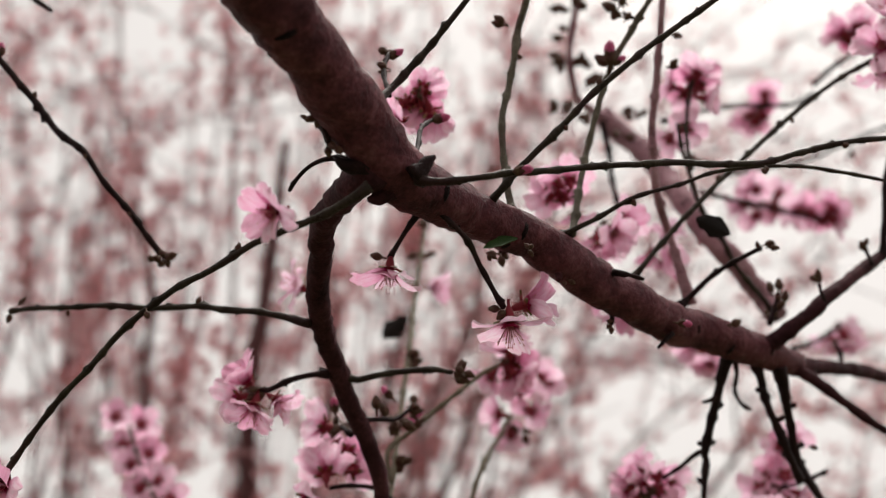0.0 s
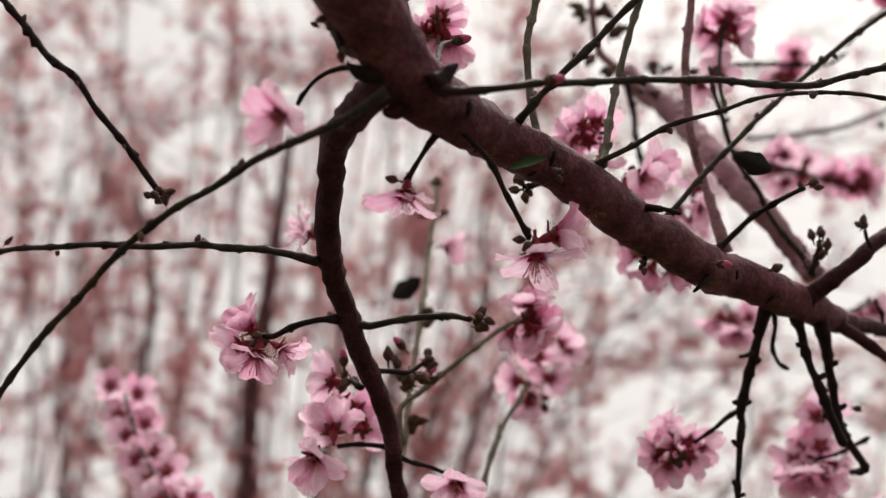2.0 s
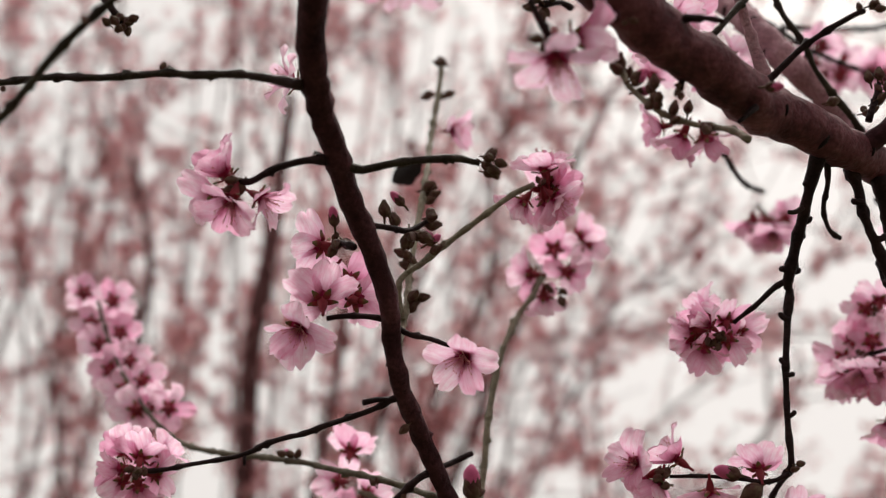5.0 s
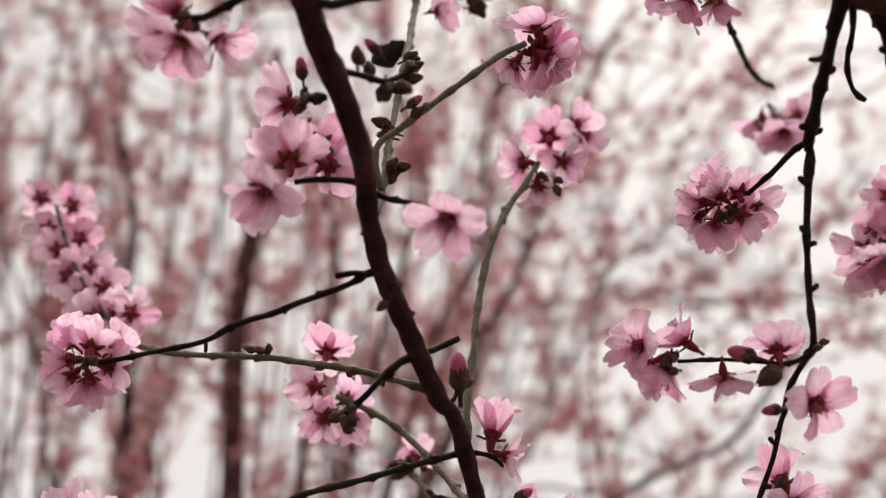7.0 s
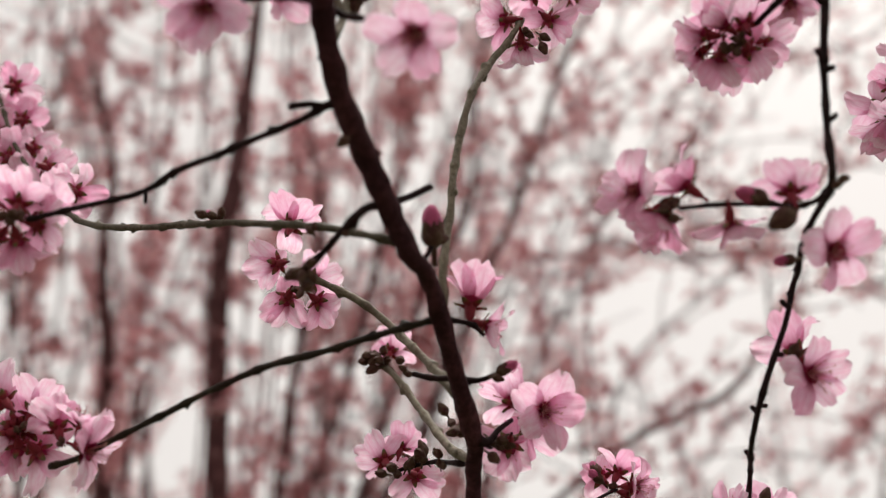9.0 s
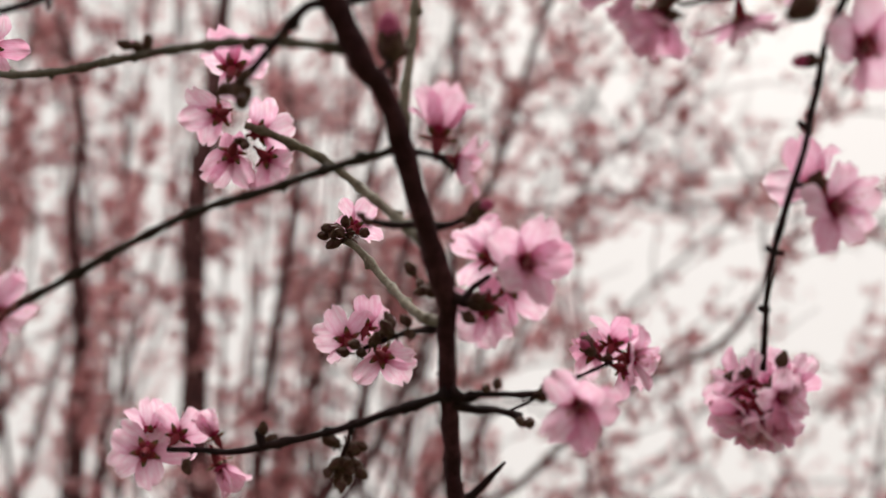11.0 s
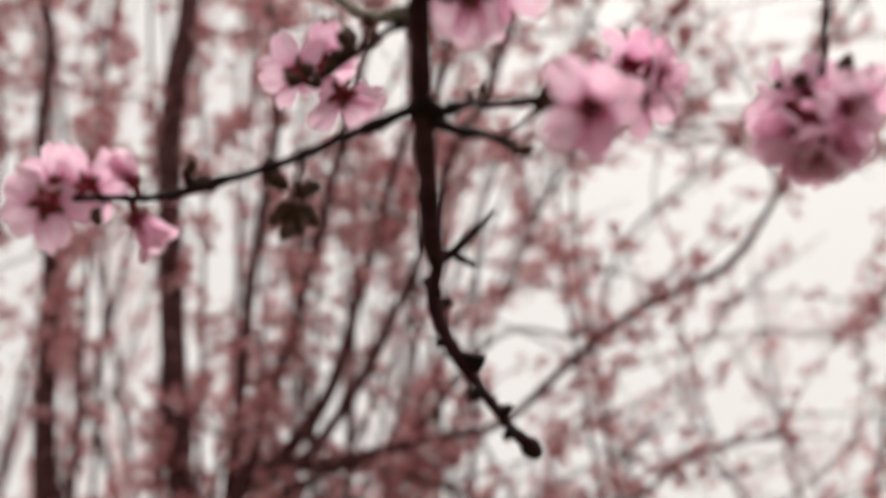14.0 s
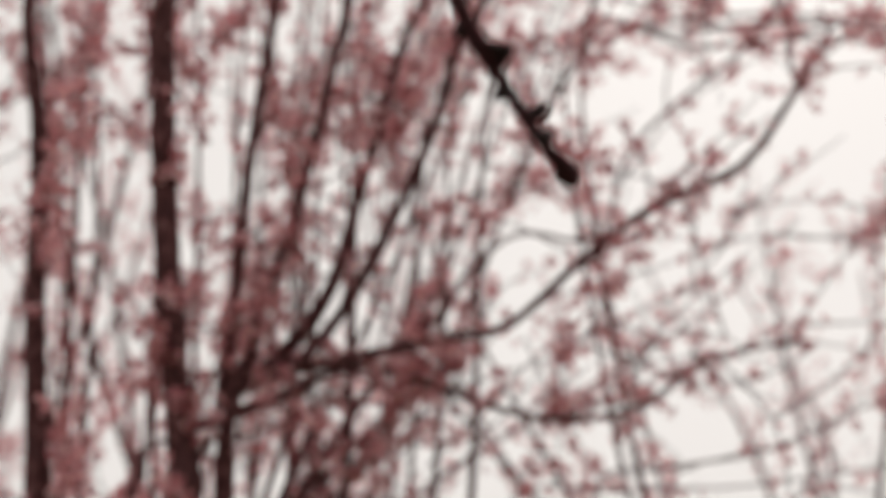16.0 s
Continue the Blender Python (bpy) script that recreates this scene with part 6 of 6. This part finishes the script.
limbs.append(([(-0.3073, 2.0845, 1.7264, 0.0045), (-0.2416, 2.0681, 1.7781, 0.0027), (-0.1646, 2.0749, 1.8046, 0.0021)], 3.0))
limbs.append(([(-0.4942, 2.6758, 2.3591, 0.0031), (-0.4928, 2.6321, 2.715, 0.003), (-0.5225, 2.6168, 3.086, 0.0026), (-0.5364, 2.6108, 3.2985, 0.0021), (-0.5407, 2.5926, 3.5287, 0.0018)], 1.1))
limbs.append(([(-0.3173, 2.4602, 2.309, 0.0029), (-0.2927, 2.4202, 2.635, 0.0027), (-0.2935, 2.4085, 2.9759, 0.0023), (-0.2723, 2.404, 3.177, 0.0019), (-0.2545, 2.3877, 3.3921, 0.0017)], 1.1))
limbs.append(([(-0.2106, 2.5038, 2.32, 0.0029), (-0.1787, 2.463, 2.652, 0.0028), (-0.1707, 2.4506, 2.999, 0.0024), (-0.1393, 2.4458, 3.2028, 0.0019), (-0.114, 2.4292, 3.4197, 0.0017)], 1.1))
limbs.append(([(-0.1189, 2.4802, 2.315, 0.0029), (-0.0927, 2.4399, 2.6436, 0.0028), (-0.0898, 2.4279, 2.9872, 0.0024), (-0.0678, 2.4232, 3.1899, 0.0019), (-0.0467, 2.4069, 3.4049, 0.0017)], 1.1))
limbs.append(([(-0.0034, 2.7217, 2.373, 0.0032), (0.0495, 2.6772, 2.7352, 0.003), (0.0801, 2.6611, 3.1125, 0.0026), (0.1401, 2.6546, 3.329, 0.0021), (0.1849, 2.6366, 3.558, 0.0019)], 1.1))
limbs.append(([(-1.1772, 2.9721, 2.3417, 0.0038), (-1.2068, 2.9135, 2.819, 0.0036), (-1.2256, 2.889, 3.2653, 0.0032), (-1.2396, 2.866, 3.6166, 0.0027), (-1.2503, 2.8269, 4.0166, 0.0021)], 0.85))
limbs.append(([(-1.0192, 2.97, 2.3422, 0.0037), (-1.0343, 2.9114, 2.8191, 0.0036), (-1.0347, 2.8868, 3.2654, 0.0032), (-1.0294, 2.864, 3.6154, 0.0027), (-1.0247, 2.825, 4.0151, 0.0021)], 0.85))
limbs.append(([(-0.8645, 2.6734, 2.2815, 0.0034), (-0.8747, 2.621, 2.7087, 0.0032), (-0.8735, 2.6012, 3.116, 0.0029), (-0.866, 2.582, 3.4366, 0.0024), (-0.8588, 2.5477, 3.7977, 0.0019)], 0.85))
limbs.append(([(-0.8295, 3.1438, 2.3796, 0.004), (-0.8819, 3.0817, 2.8852, 0.0038), (-0.9183, 3.0543, 3.3545, 0.0034), (-0.975, 3.0296, 3.7203, 0.0028), (-1.0213, 2.9878, 4.1427, 0.0022)], 0.85))
limbs.append(([(-0.5434, 2.4364, 2.2343, 0.003), (-0.5595, 2.3889, 2.6216, 0.0029), (-0.5637, 2.3729, 2.9977, 0.0026), (-0.5737, 2.3567, 3.2938, 0.0022), (-0.5811, 2.3263, 3.624, 0.0017)], 0.85))
limbs.append(([(-0.3843, 2.184, 2.1827, 0.0027), (-0.4073, 2.1417, 2.5277, 0.0026), (-0.4203, 2.1298, 2.8705, 0.0024), (-0.4457, 2.1167, 3.1417, 0.002), (-0.4657, 2.0902, 3.439, 0.0015)], 0.85))
limbs.append(([(-0.449, 3.1602, 2.3854, 0.004), (-0.4447, 3.0978, 2.8937, 0.0039), (-0.4117, 3.07, 3.3661, 0.0034), (-0.3879, 3.0455, 3.7303, 0.0029), (-0.3695, 3.0034, 4.155, 0.0022)], 0.85))
limbs.append(([(-0.3072, 3.0313, 2.3594, 0.0038), (-0.3332, 2.9716, 2.8459, 0.0037), (-0.3342, 2.9459, 3.3012, 0.0033), (-0.362, 2.9229, 3.6527, 0.0027), (-0.3854, 2.8829, 4.0605, 0.0021)], 0.85))
limbs.append(([(-0.104, 2.3066, 2.21, 0.0029), (-0.1234, 2.2618, 2.5752, 0.0028), (-0.1228, 2.2479, 2.9347, 0.0025), (-0.1458, 2.2335, 3.2157, 0.0021), (-0.1664, 2.2051, 3.529, 0.0016)], 0.85))
limbs.append(([(-0.7132, 2.2969, 1.966, 0.003), (-0.6818, 2.2642, 2.2324, 0.0027), (-0.6653, 2.2339, 2.479, 0.0024), (-0.7234, 2.2121, 2.6568, 0.0022), (-0.7723, 2.1895, 2.8403, 0.0018)], 1.1))
limbs.append(([(-0.5956, 2.495, 1.9934, 0.0029), (-0.6249, 2.4585, 2.2908, 0.0026), (-0.6548, 2.4248, 2.5657, 0.0024), (-0.7103, 2.3931, 2.8236, 0.0021)], 0.9))
limbs.append(([(-0.34, 2.2469, 2.373, 0.0027), (-0.3652, 2.21, 2.6734, 0.0026), (-0.3911, 2.181, 2.9097, 0.0022), (-0.4257, 2.1499, 3.1628, 0.0018)], 1.1))
limbs.append(([(-0.1662, 2.393, 2.4138, 0.0029), (-0.1374, 2.3582, 2.6979, 0.0027), (-0.1025, 2.35, 2.7639, 0.0023), (-0.0176, 2.3168, 3.0348, 0.0021), (0.0204, 2.2936, 3.224, 0.0016)], 1.0))
limbs.append(([(0.0541, 2.4416, 2.4284, 0.003), (0.0906, 2.409, 2.6937, 0.0028), (0.1075, 2.3933, 2.8222, 0.0024), (0.1886, 2.3523, 3.1557, 0.0019)], 0.8))
limbs.append(([(-0.2864, 2.5394, 2.4527, 0.0031), (-0.2973, 2.5023, 2.7544, 0.0029), (-0.3135, 2.4774, 2.9578, 0.0025), (-0.356, 2.4411, 3.2531, 0.002)], 1.0))
limbs.append(([(-0.62, 2.21, 1.78, 0.0045), (-0.66, 2.2, 2.05, 0.004), (-0.72, 2.18, 2.35, 0.0034), (-0.74, 2.15, 2.75, 0.0024)], 1.5))
limbs.append(([(-0.68, 2.3, 1.7, 0.0045), (-0.79, 2.32, 2.0, 0.004), (-0.82, 2.3, 2.4, 0.0034), (-0.9, 2.28, 2.8, 0.0024)], 1.5))
limbs.append(([(-0.6, 2.35, 1.75, 0.004), (-0.63, 2.38, 2.1, 0.0036), (-0.6, 2.36, 2.45, 0.003), (-0.66, 2.33, 2.85, 0.0022)], 1.5))


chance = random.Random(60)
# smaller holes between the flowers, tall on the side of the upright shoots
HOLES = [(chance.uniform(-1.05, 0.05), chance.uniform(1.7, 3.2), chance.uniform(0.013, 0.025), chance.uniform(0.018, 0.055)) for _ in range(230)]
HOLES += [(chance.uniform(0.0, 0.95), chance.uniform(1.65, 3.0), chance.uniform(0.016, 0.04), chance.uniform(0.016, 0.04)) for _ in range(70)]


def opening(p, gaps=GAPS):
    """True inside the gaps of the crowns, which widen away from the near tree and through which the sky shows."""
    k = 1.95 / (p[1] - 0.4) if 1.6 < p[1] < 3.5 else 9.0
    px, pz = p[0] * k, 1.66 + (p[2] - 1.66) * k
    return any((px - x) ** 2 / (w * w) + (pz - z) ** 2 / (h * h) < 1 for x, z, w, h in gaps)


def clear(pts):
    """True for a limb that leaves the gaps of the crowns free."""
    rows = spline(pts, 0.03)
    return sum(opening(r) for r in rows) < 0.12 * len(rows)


def fullness(height):
    """Share of the wood that stands in flower, most of it at mid height of the crowns."""
    return min(0.97, 0.54 + 0.8 * max(0.0, height - 1.9)) if height < 2.5 else max(0.38, 0.95 - (height - 2.5) * 1.1)


def shoots_and_flowers(rows, rng, density, reach, whips, petals, size):
    """Long shoots out of a limb, mostly upright, clothed in tufts of flowers like the limb itself."""
    length = np.linalg.norm(np.diff(rows[:, :3], axis=0), axis=1).sum()

    def tuft(at, count, spread):
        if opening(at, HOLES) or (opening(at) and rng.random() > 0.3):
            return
        for _ in range(count):
            petals.append(([at[q] + rng.gauss(0, spread) for q in range(3)], size * rng.uniform(0.7, 1.05)))

    def bloom(at):
        """How full of flower the wood is at that height: thinner towards the tops, and in uneven stretches."""
        return fullness(at[2]) * (0.22 + 2.0 * max(0.0, 0.3 + noise.noise((at[0] * 9, at[1] * 9, at[2] * 6))))

    open_side = rows[0][0] > 0.0
    for _ in range(int(length * (10.0 if open_side else 5.6) * density + 0.5)):
        i = rng.randrange(len(rows))
        p = Vector(rows[i][:3])
        if open_side:
            way, long_ = Vector((rng.gauss(0.4, 0.45), rng.gauss(0, 0.5), rng.uniform(-0.1, 0.95))).normalized(), rng.uniform(0.1, 0.42)
            thick, gap = rng.uniform(0.0006, 0.0012), rng.uniform(0.018, 0.032)
        else:
            way, long_ = Vector((rng.gauss(0.02, 0.42), rng.gauss(0, 0.42), rng.uniform(0.15, 1.0))).normalized(), rng.uniform(0.18, 1.0) * reach
            thick, gap = rng.uniform(0.001, 0.0019), rng.uniform(0.011, 0.018)
        n = 7
        bend = Vector((rng.gauss(0, 0.12), rng.gauss(0, 0.12), 0.12))
        line = []
        for k in range(n + 1):
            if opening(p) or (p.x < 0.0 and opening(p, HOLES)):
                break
            line.append((*p, thick * (1 - 0.55 * k / n)))
            way = (way + bend * 0.4 + Vector([rng.gauss(0, 0.09) for _ in range(3)])).normalized()
            p = p + way * long_ / n
        if len(line) < 3:
            continue
        whips.append(np.array(line))
        long_ *= (len(line) - 1) / n
        for k in range(int(long_ / gap)):
            u = min((k + rng.uniform(0.1, 0.9)) * gap / long_, 0.99) * (len(line) - 1)
            a, b, f = line[int(u)], line[int(u) + 1], u - int(u)
            at = [a[q] + (b[q] - a[q]) * f for q in range(3)]
            if rng.random() < bloom(at):
                tuft(at, rng.choice((2, 2, 3, 3, 4)), 0.01)
    for _ in range(int(length * 44 * density * (1.6 if open_side else 1.0))):
        i = rng.randrange(len(rows))
        r = rows[i][3]
        at = [rows[i][q] + rng.gauss(0, 0.006 + r * 0.8) for q in range(3)]
        if rng.random() < bloom(at):
            tuft(at, rng.choice((1, 2, 2, 3)), 0.013)


def grown(seeds, rng, count, low, high, lean, apart):
    """Fine twigs that branch again and again out of the given points and fill the room between the gaps of the crown."""
    nodes, ends, lines = list(seeds), [], []
    for _ in range(count * 60):
        if len(lines) >= count:
            break
        p = Vector(rng.choice(nodes))
        way = Vector((rng.gauss(lean[0], 0.5), rng.gauss(0.1, 0.4), rng.gauss(lean[1], 0.5))).normalized()
        long_, bend, line = rng.uniform(0.12, 0.36), Vector([rng.gauss(0, 0.12) for _ in range(3)]), []
        bold = rng.random() < 0.22
        for k in range(6):
            line.append((*p, 0.002 - 0.00024 * k))
            way = (way + bend + Vector([rng.gauss(0, 0.1) for _ in range(3)])).normalized()
            p = p + way * long_ / 5
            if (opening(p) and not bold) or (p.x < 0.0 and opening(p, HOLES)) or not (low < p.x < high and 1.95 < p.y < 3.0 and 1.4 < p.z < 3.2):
                break
        if len(line) < 5:
            continue
        scale = 1.95 / (line[-1][1] - 0.4)
        end = (line[-1][0] * scale, (line[-1][2] - 1.66) * scale)
        if any(math.hypot(end[0] - e[0], end[1] - e[1]) < apart for e in ends):
            continue
        ends.append(end)
        nodes += [q[:3] for q in line[1:]]
        lines.append(np.array(line))
    return lines


def flower_mass(name, petals, seed):
    """All the far flowers of one tree as one mesh: five kite-shaped petals each."""
    gen = np.random.RandomState(seed)
    n = len(petals)
    at, size = np.array([p for p, _ in petals]), np.array([s for _, s in petals])
    one = []
    for k in range(5):
        a = 2 * math.pi * k / 5
        for r, da, z in ((0.04, 0.0, 0.0), (0.34, -0.5, 0.14), (0.5, 0.0, 0.16), (0.34, 0.5, 0.14)):
            one.append((r * math.cos(a + da), r * math.sin(a + da), z))
    one = np.array(one)
    q = gen.normal(size=(n, 4))
    q /= np.linalg.norm(q, axis=1, keepdims=True)
    w, x, y, z = q.T
    turn = np.stack([1 - 2 * (y * y + z * z), 2 * (x * y - w * z), 2 * (x * z + w * y), 2 * (x * y + w * z), 1 - 2 * (x * x + z * z), 2 * (y * z - w * x), 2 * (x * z - w * y), 2 * (y * z + w * x), 1 - 2 * (x * x + y * y)], 1).reshape(n, 3, 3)
    verts = (at[:, None] + (turn[:, None] @ one[None, :, :, None])[..., 0] * size[:, None, None]).reshape(-1, 3)
    me = bpy.data.meshes.new(name)
    me.vertices.add(len(verts))
    me.vertices.foreach_set("co", verts.ravel())
    me.loops.add(n * 20)
    me.loops.foreach_set("vertex_index", np.arange(n * 20, dtype=np.int32))
    me.polygons.add(n * 5)
    me.polygons.foreach_set("loop_start", np.arange(0, n * 20, 4, dtype=np.int32))
    me.materials.append(FARPETAL)
    me.update(calc_edges=True)
    return me


def orchard_tree(base, label, limb_rows, density, reach, seed, trunk_rows, size=0.029, fine=None):
    rng = random.Random(seed)
    ob = thing("orchard_tree", base, label, "tree", "orchard trees behind")
    v, f = tube(spline(trunk_rows, 0.05), 10, rng, 0.1)
    part("trunk", mesh_of("trunk", v, f, FARBARK), ob)
    whips, petals = [], []
    for pts, share, *root in limb_rows:
        rows = spline(pts, 0.03)
        v, f = tube(spline([*root[0], *pts], 0.03) if root else rows, 8, rng, 0.12)
        part("limb", mesh_of("limb", v, f, FARBARK), ob)
        if root:
            rows = spline([root[0][-1], *pts], 0.03)
        shoots_and_flowers(rows, rng, density * share, reach, whips, petals, size)
    for line in grown(*fine) if fine else ():
        whips.append(line)
        for a, b in zip(line, line[1:]):
            for _ in range(rng.choice((0, 1, 2, 3, 4) if a[0] > 0.0 else (1, 2, 3, 4, 5))):
                at = a[:3] + (b[:3] - a[:3]) * rng.random()
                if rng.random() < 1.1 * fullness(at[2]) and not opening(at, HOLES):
                    petals.append(([at[q] + rng.gauss(0, 0.011) for q in range(3)], size * rng.uniform(0.7, 1.05)))
    v, f = [], []
    for line in whips:
        tube(line, 4, rng, 0.0, v, f)
    tagged(part("brushwood", mesh_of("brushwood", v, f, FARBARK), ob), kind="stuff")
    tagged(part("crown", flower_mass("crown", petals, seed), ob, None, "crown of countless small pale pink flowers"), kind="stuff")
    return ob


LABEL = "fruit tree in pink blossom standing in the orchard ground"
# heads of the trunks, out of which the limbs rise
HEADS = [(-0.29, 2.16, 0.95), (-0.52, 2.19, 0.9), (-0.85, 2.85, 1.0), (0.62, 2.85, 0.95)]
MAIN = {0: (0, 1, 2, 3, 4, 5, 6, 8, 9), 1: (7,), 2: (), 3: ()}
SLENDER = {0: 1.02, 1: 0.65, 2: 0.65, 3: 0.65, 4: 0.65, 5: 0.8, 6: 0.8, 7: 0.85}
DENSE = (0.52, 0.64, 0.6, 0.58)
for k, head in enumerate(HEADS):
    own = []
    for i, (pts, share) in enumerate(limbs):
        thin = SLENDER.get(i, 1.0)
        pts = [(*p[:3], p[3] * thin) for p in pts]
        x, y, z, r = pts[0]
        if i < 10:
            if i not in MAIN[k]:
                continue
            own.append((pts, share, [(*head, 0.024), ((head[0] + x) / 2, (head[1] + y) / 2, (head[2] + z) / 2, 0.02)]) if i in (0, 1, 7) else (pts, share))
            continue
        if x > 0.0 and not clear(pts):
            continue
        near = min(range(4), key=lambda q: math.hypot(HEADS[q][0] - x, (HEADS[q][1] - y) * 0.7))
        if near == k:
            mid = (head[0] + (x - head[0]) * 0.75, head[1] + (y - head[1]) * 0.75, head[2] + 0.45 * (z - 0.15 - head[2]), r * 1.9)
            own.append((pts, share, [(*head, r * 2.4), mid]))
    if k == 0:
        rng = random.Random(41)
        for q in range(40):
            lean, long_ = radians(10 + 60 * q / 39 + rng.uniform(-4, 4)), rng.uniform(0.6, 1.4)
            x, y, z = -0.12 + 0.01 * q, 2.25 + rng.uniform(0.0, 0.7), 1.9 + rng.uniform(-0.05, 0.2)
            bow, deep = rng.gauss(0, 0.05), rng.uniform(-0.1, 0.2)
            line = [(x + math.sin(lean) * long_ * u + bow * math.sin(3 * u), y + deep * u, z + math.cos(lean) * long_ * u + 0.08 * u * u, 0.0034 - 0.0022 * u) for u in (0.0, 0.33, 0.66, 1.0)]
            if clear(line):
                own.append((line, 0.4, [(head[0], head[1], 1.5, 0.006), ((head[0] + x) / 2, (head[1] + y) / 2, 0.5 * (1.55 + z), 0.0045)]))
    if k == 3:
        rng = random.Random(40)
        for q in range(16):
            a = 2 * math.pi * q / 16 + rng.uniform(-0.2, 0.2)
            out, top = rng.uniform(0.4, 1.15), rng.uniform(2.0, 3.0)
            dx, dy = out * math.cos(a), 0.5 * out * math.sin(a)
            bow = rng.gauss(0, 0.08)
            line = [(head[0] + dx * 0.35, head[1] + dy * 0.35, 1.5, 0.006), (head[0] + dx * 0.75 + bow, head[1] + dy * 0.8, 0.5 * (1.5 + top), 0.0035), (head[0] + dx * 1.15, head[1] + dy, top, 0.002)]
            if clear(line):
                own.append((line, 0.7, [(*head, 0.014), (head[0] + dx * 0.12, head[1] + dy * 0.12, 1.2, 0.011)]))
    trunk = [(head[0], head[1] + 0.02, -0.05, 0.075), (head[0] + 0.02, head[1] + 0.01, 0.5, 0.058), (*head[:2], head[2] + 0.06, 0.036)]
    fine = None
    if k == 0:
        fine = ([tuple(r[:3]) for i in (3, 4, 5, 6, 8, 9) for r in spline(limbs[i][0], 0.03) if r[0] > 0.0], random.Random(61), 320, -0.02, 1.1, (0.55, 0.6), 0.045)
    if k == 1:
        fine = ([tuple(r[:3]) for pts, _ in limbs for r in spline(pts, 0.03) if r[0] < 0.05 and r[1] < 2.7], random.Random(62), 470, -1.15, 0.06, (0.14, 0.6), 0.032)
    orchard_tree((*head[:2], 0), LABEL, own, DENSE[k], 0.6, 11 + k, trunk, fine=fine)


def vase(x, y, height, seed, density, reach=0.8, arms=6):
    """A vase-shaped tree: a short trunk and limbs that rise and spread."""
    rng = random.Random(seed)
    head = 0.75 + rng.uniform(-0.1, 0.15)
    rows = []
    for k in range(arms):
        a = 2 * math.pi * (k + rng.uniform(-0.3, 0.3)) / arms
        out = rng.uniform(0.35, 0.75) * height * 0.36
        c, s = math.cos(a), math.sin(a)
        rows.append(([(x, y, head - 0.05, 0.032), (x + c * out * 0.5, y + s * out * 0.5, head + 0.28 * (height - head), 0.018), (x + c * out * 0.85 + rng.gauss(0, 0.08), y + s * out * 0.85, head + 0.62 * (height - head), 0.011), (x + c * out * 1.05 + rng.gauss(0, 0.1), y + s * out, height, 0.005)], 1.0))
    orchard_tree((x, y, 0), LABEL, rows, density, reach, seed, [(x, y, -0.05, 0.09), (x + 0.02, y, 0.4, 0.075), (x, y, head + 0.05, 0.06)])


vase(-1.5, 3.6, 3.4, 21, 0.7)
vase(-0.55, 5.0, 4.2, 22, 0.6)
vase(-2.6, 6.0, 5.0, 23, 0.7)
vase(2.2, 6.5, 3.4, 26, 0.8)
# unseen orchard trees added round and behind the near tree to block low skylight
vase(-2.6, -2.2, 3.6, 31, 1.2, 0.8, 8)
vase(1.7, -2.3, 3.6, 32, 1.2, 0.8, 8)
vase(-0.2, -3.6, 4.0, 33, 1.2, 0.8, 8)
vase(3.4, 0.2, 3.4, 34, 1.0)
vase(-3.6, 0.8, 3.4, 35, 1.0)

# unseen part of the near tree's crown, added overhead and behind to cut skylight
shade_crown_rng = random.Random(50)
whips, petals = [], []
for k in range(11):
    a = math.pi * (0.62 + 1.2 * k / 10)
    out = shade_crown_rng.uniform(0.9, 1.7)
    c, s = math.cos(a + 0.5), -abs(math.sin(a + 0.5)) - 0.05
    rows = [(-0.97, -0.66, 1.1, 0.034), (-0.97 + c * out * 0.4, -0.68 + s * out * 0.3, 1.8, 0.02), (-0.9 + c * out * 0.8, -0.7 + s * out * 0.6, 2.5, 0.012), (-0.85 + c * out, -0.7 + s * out, 3.0 + shade_crown_rng.uniform(0, 0.5), 0.005)]
    v, f = tube(spline(rows, 0.04), 8, shade_crown_rng, 0.12)
    part("limb", mesh_of("limb", v, f, BARK), tree)
    shoots_and_flowers(spline(rows[1:], 0.04), shade_crown_rng, 1.3, 0.8, whips, petals, 0.038)
for reach_x in (0.1, 0.5, 0.95):
    rows = [(-0.95, -0.7, 1.4, 0.03), (-0.55 + 0.3 * reach_x, -0.85, 2.2, 0.02), (reach_x * 0.7, -0.75 - 0.3 * reach_x, 2.75, 0.012), (reach_x * 1.3 + 0.2, -0.7 - 0.5 * reach_x, 2.9, 0.005)]
    v, f = tube(spline(rows, 0.04), 8, shade_crown_rng, 0.12)
    part("limb", mesh_of("limb", v, f, BARK), tree)
    shoots_and_flowers(spline(rows[1:], 0.04), shade_crown_rng, 1.3, 0.7, whips, petals, 0.038)
whips = [w for w in whips if w[:, 1].max() < -0.12]
petals = [q for q in petals if q[0][1] < -0.12]
v, f = [], []
for line in whips:
    tube(line, 4, shade_crown_rng, 0.0, v, f)
tagged(part("brushwood", mesh_of("brushwood", v, f, STEM), tree), kind="stuff")
tagged(part("crown", flower_mass("crown", petals, 51), tree, None, "crown of countless small pale pink flowers"), kind="stuff")
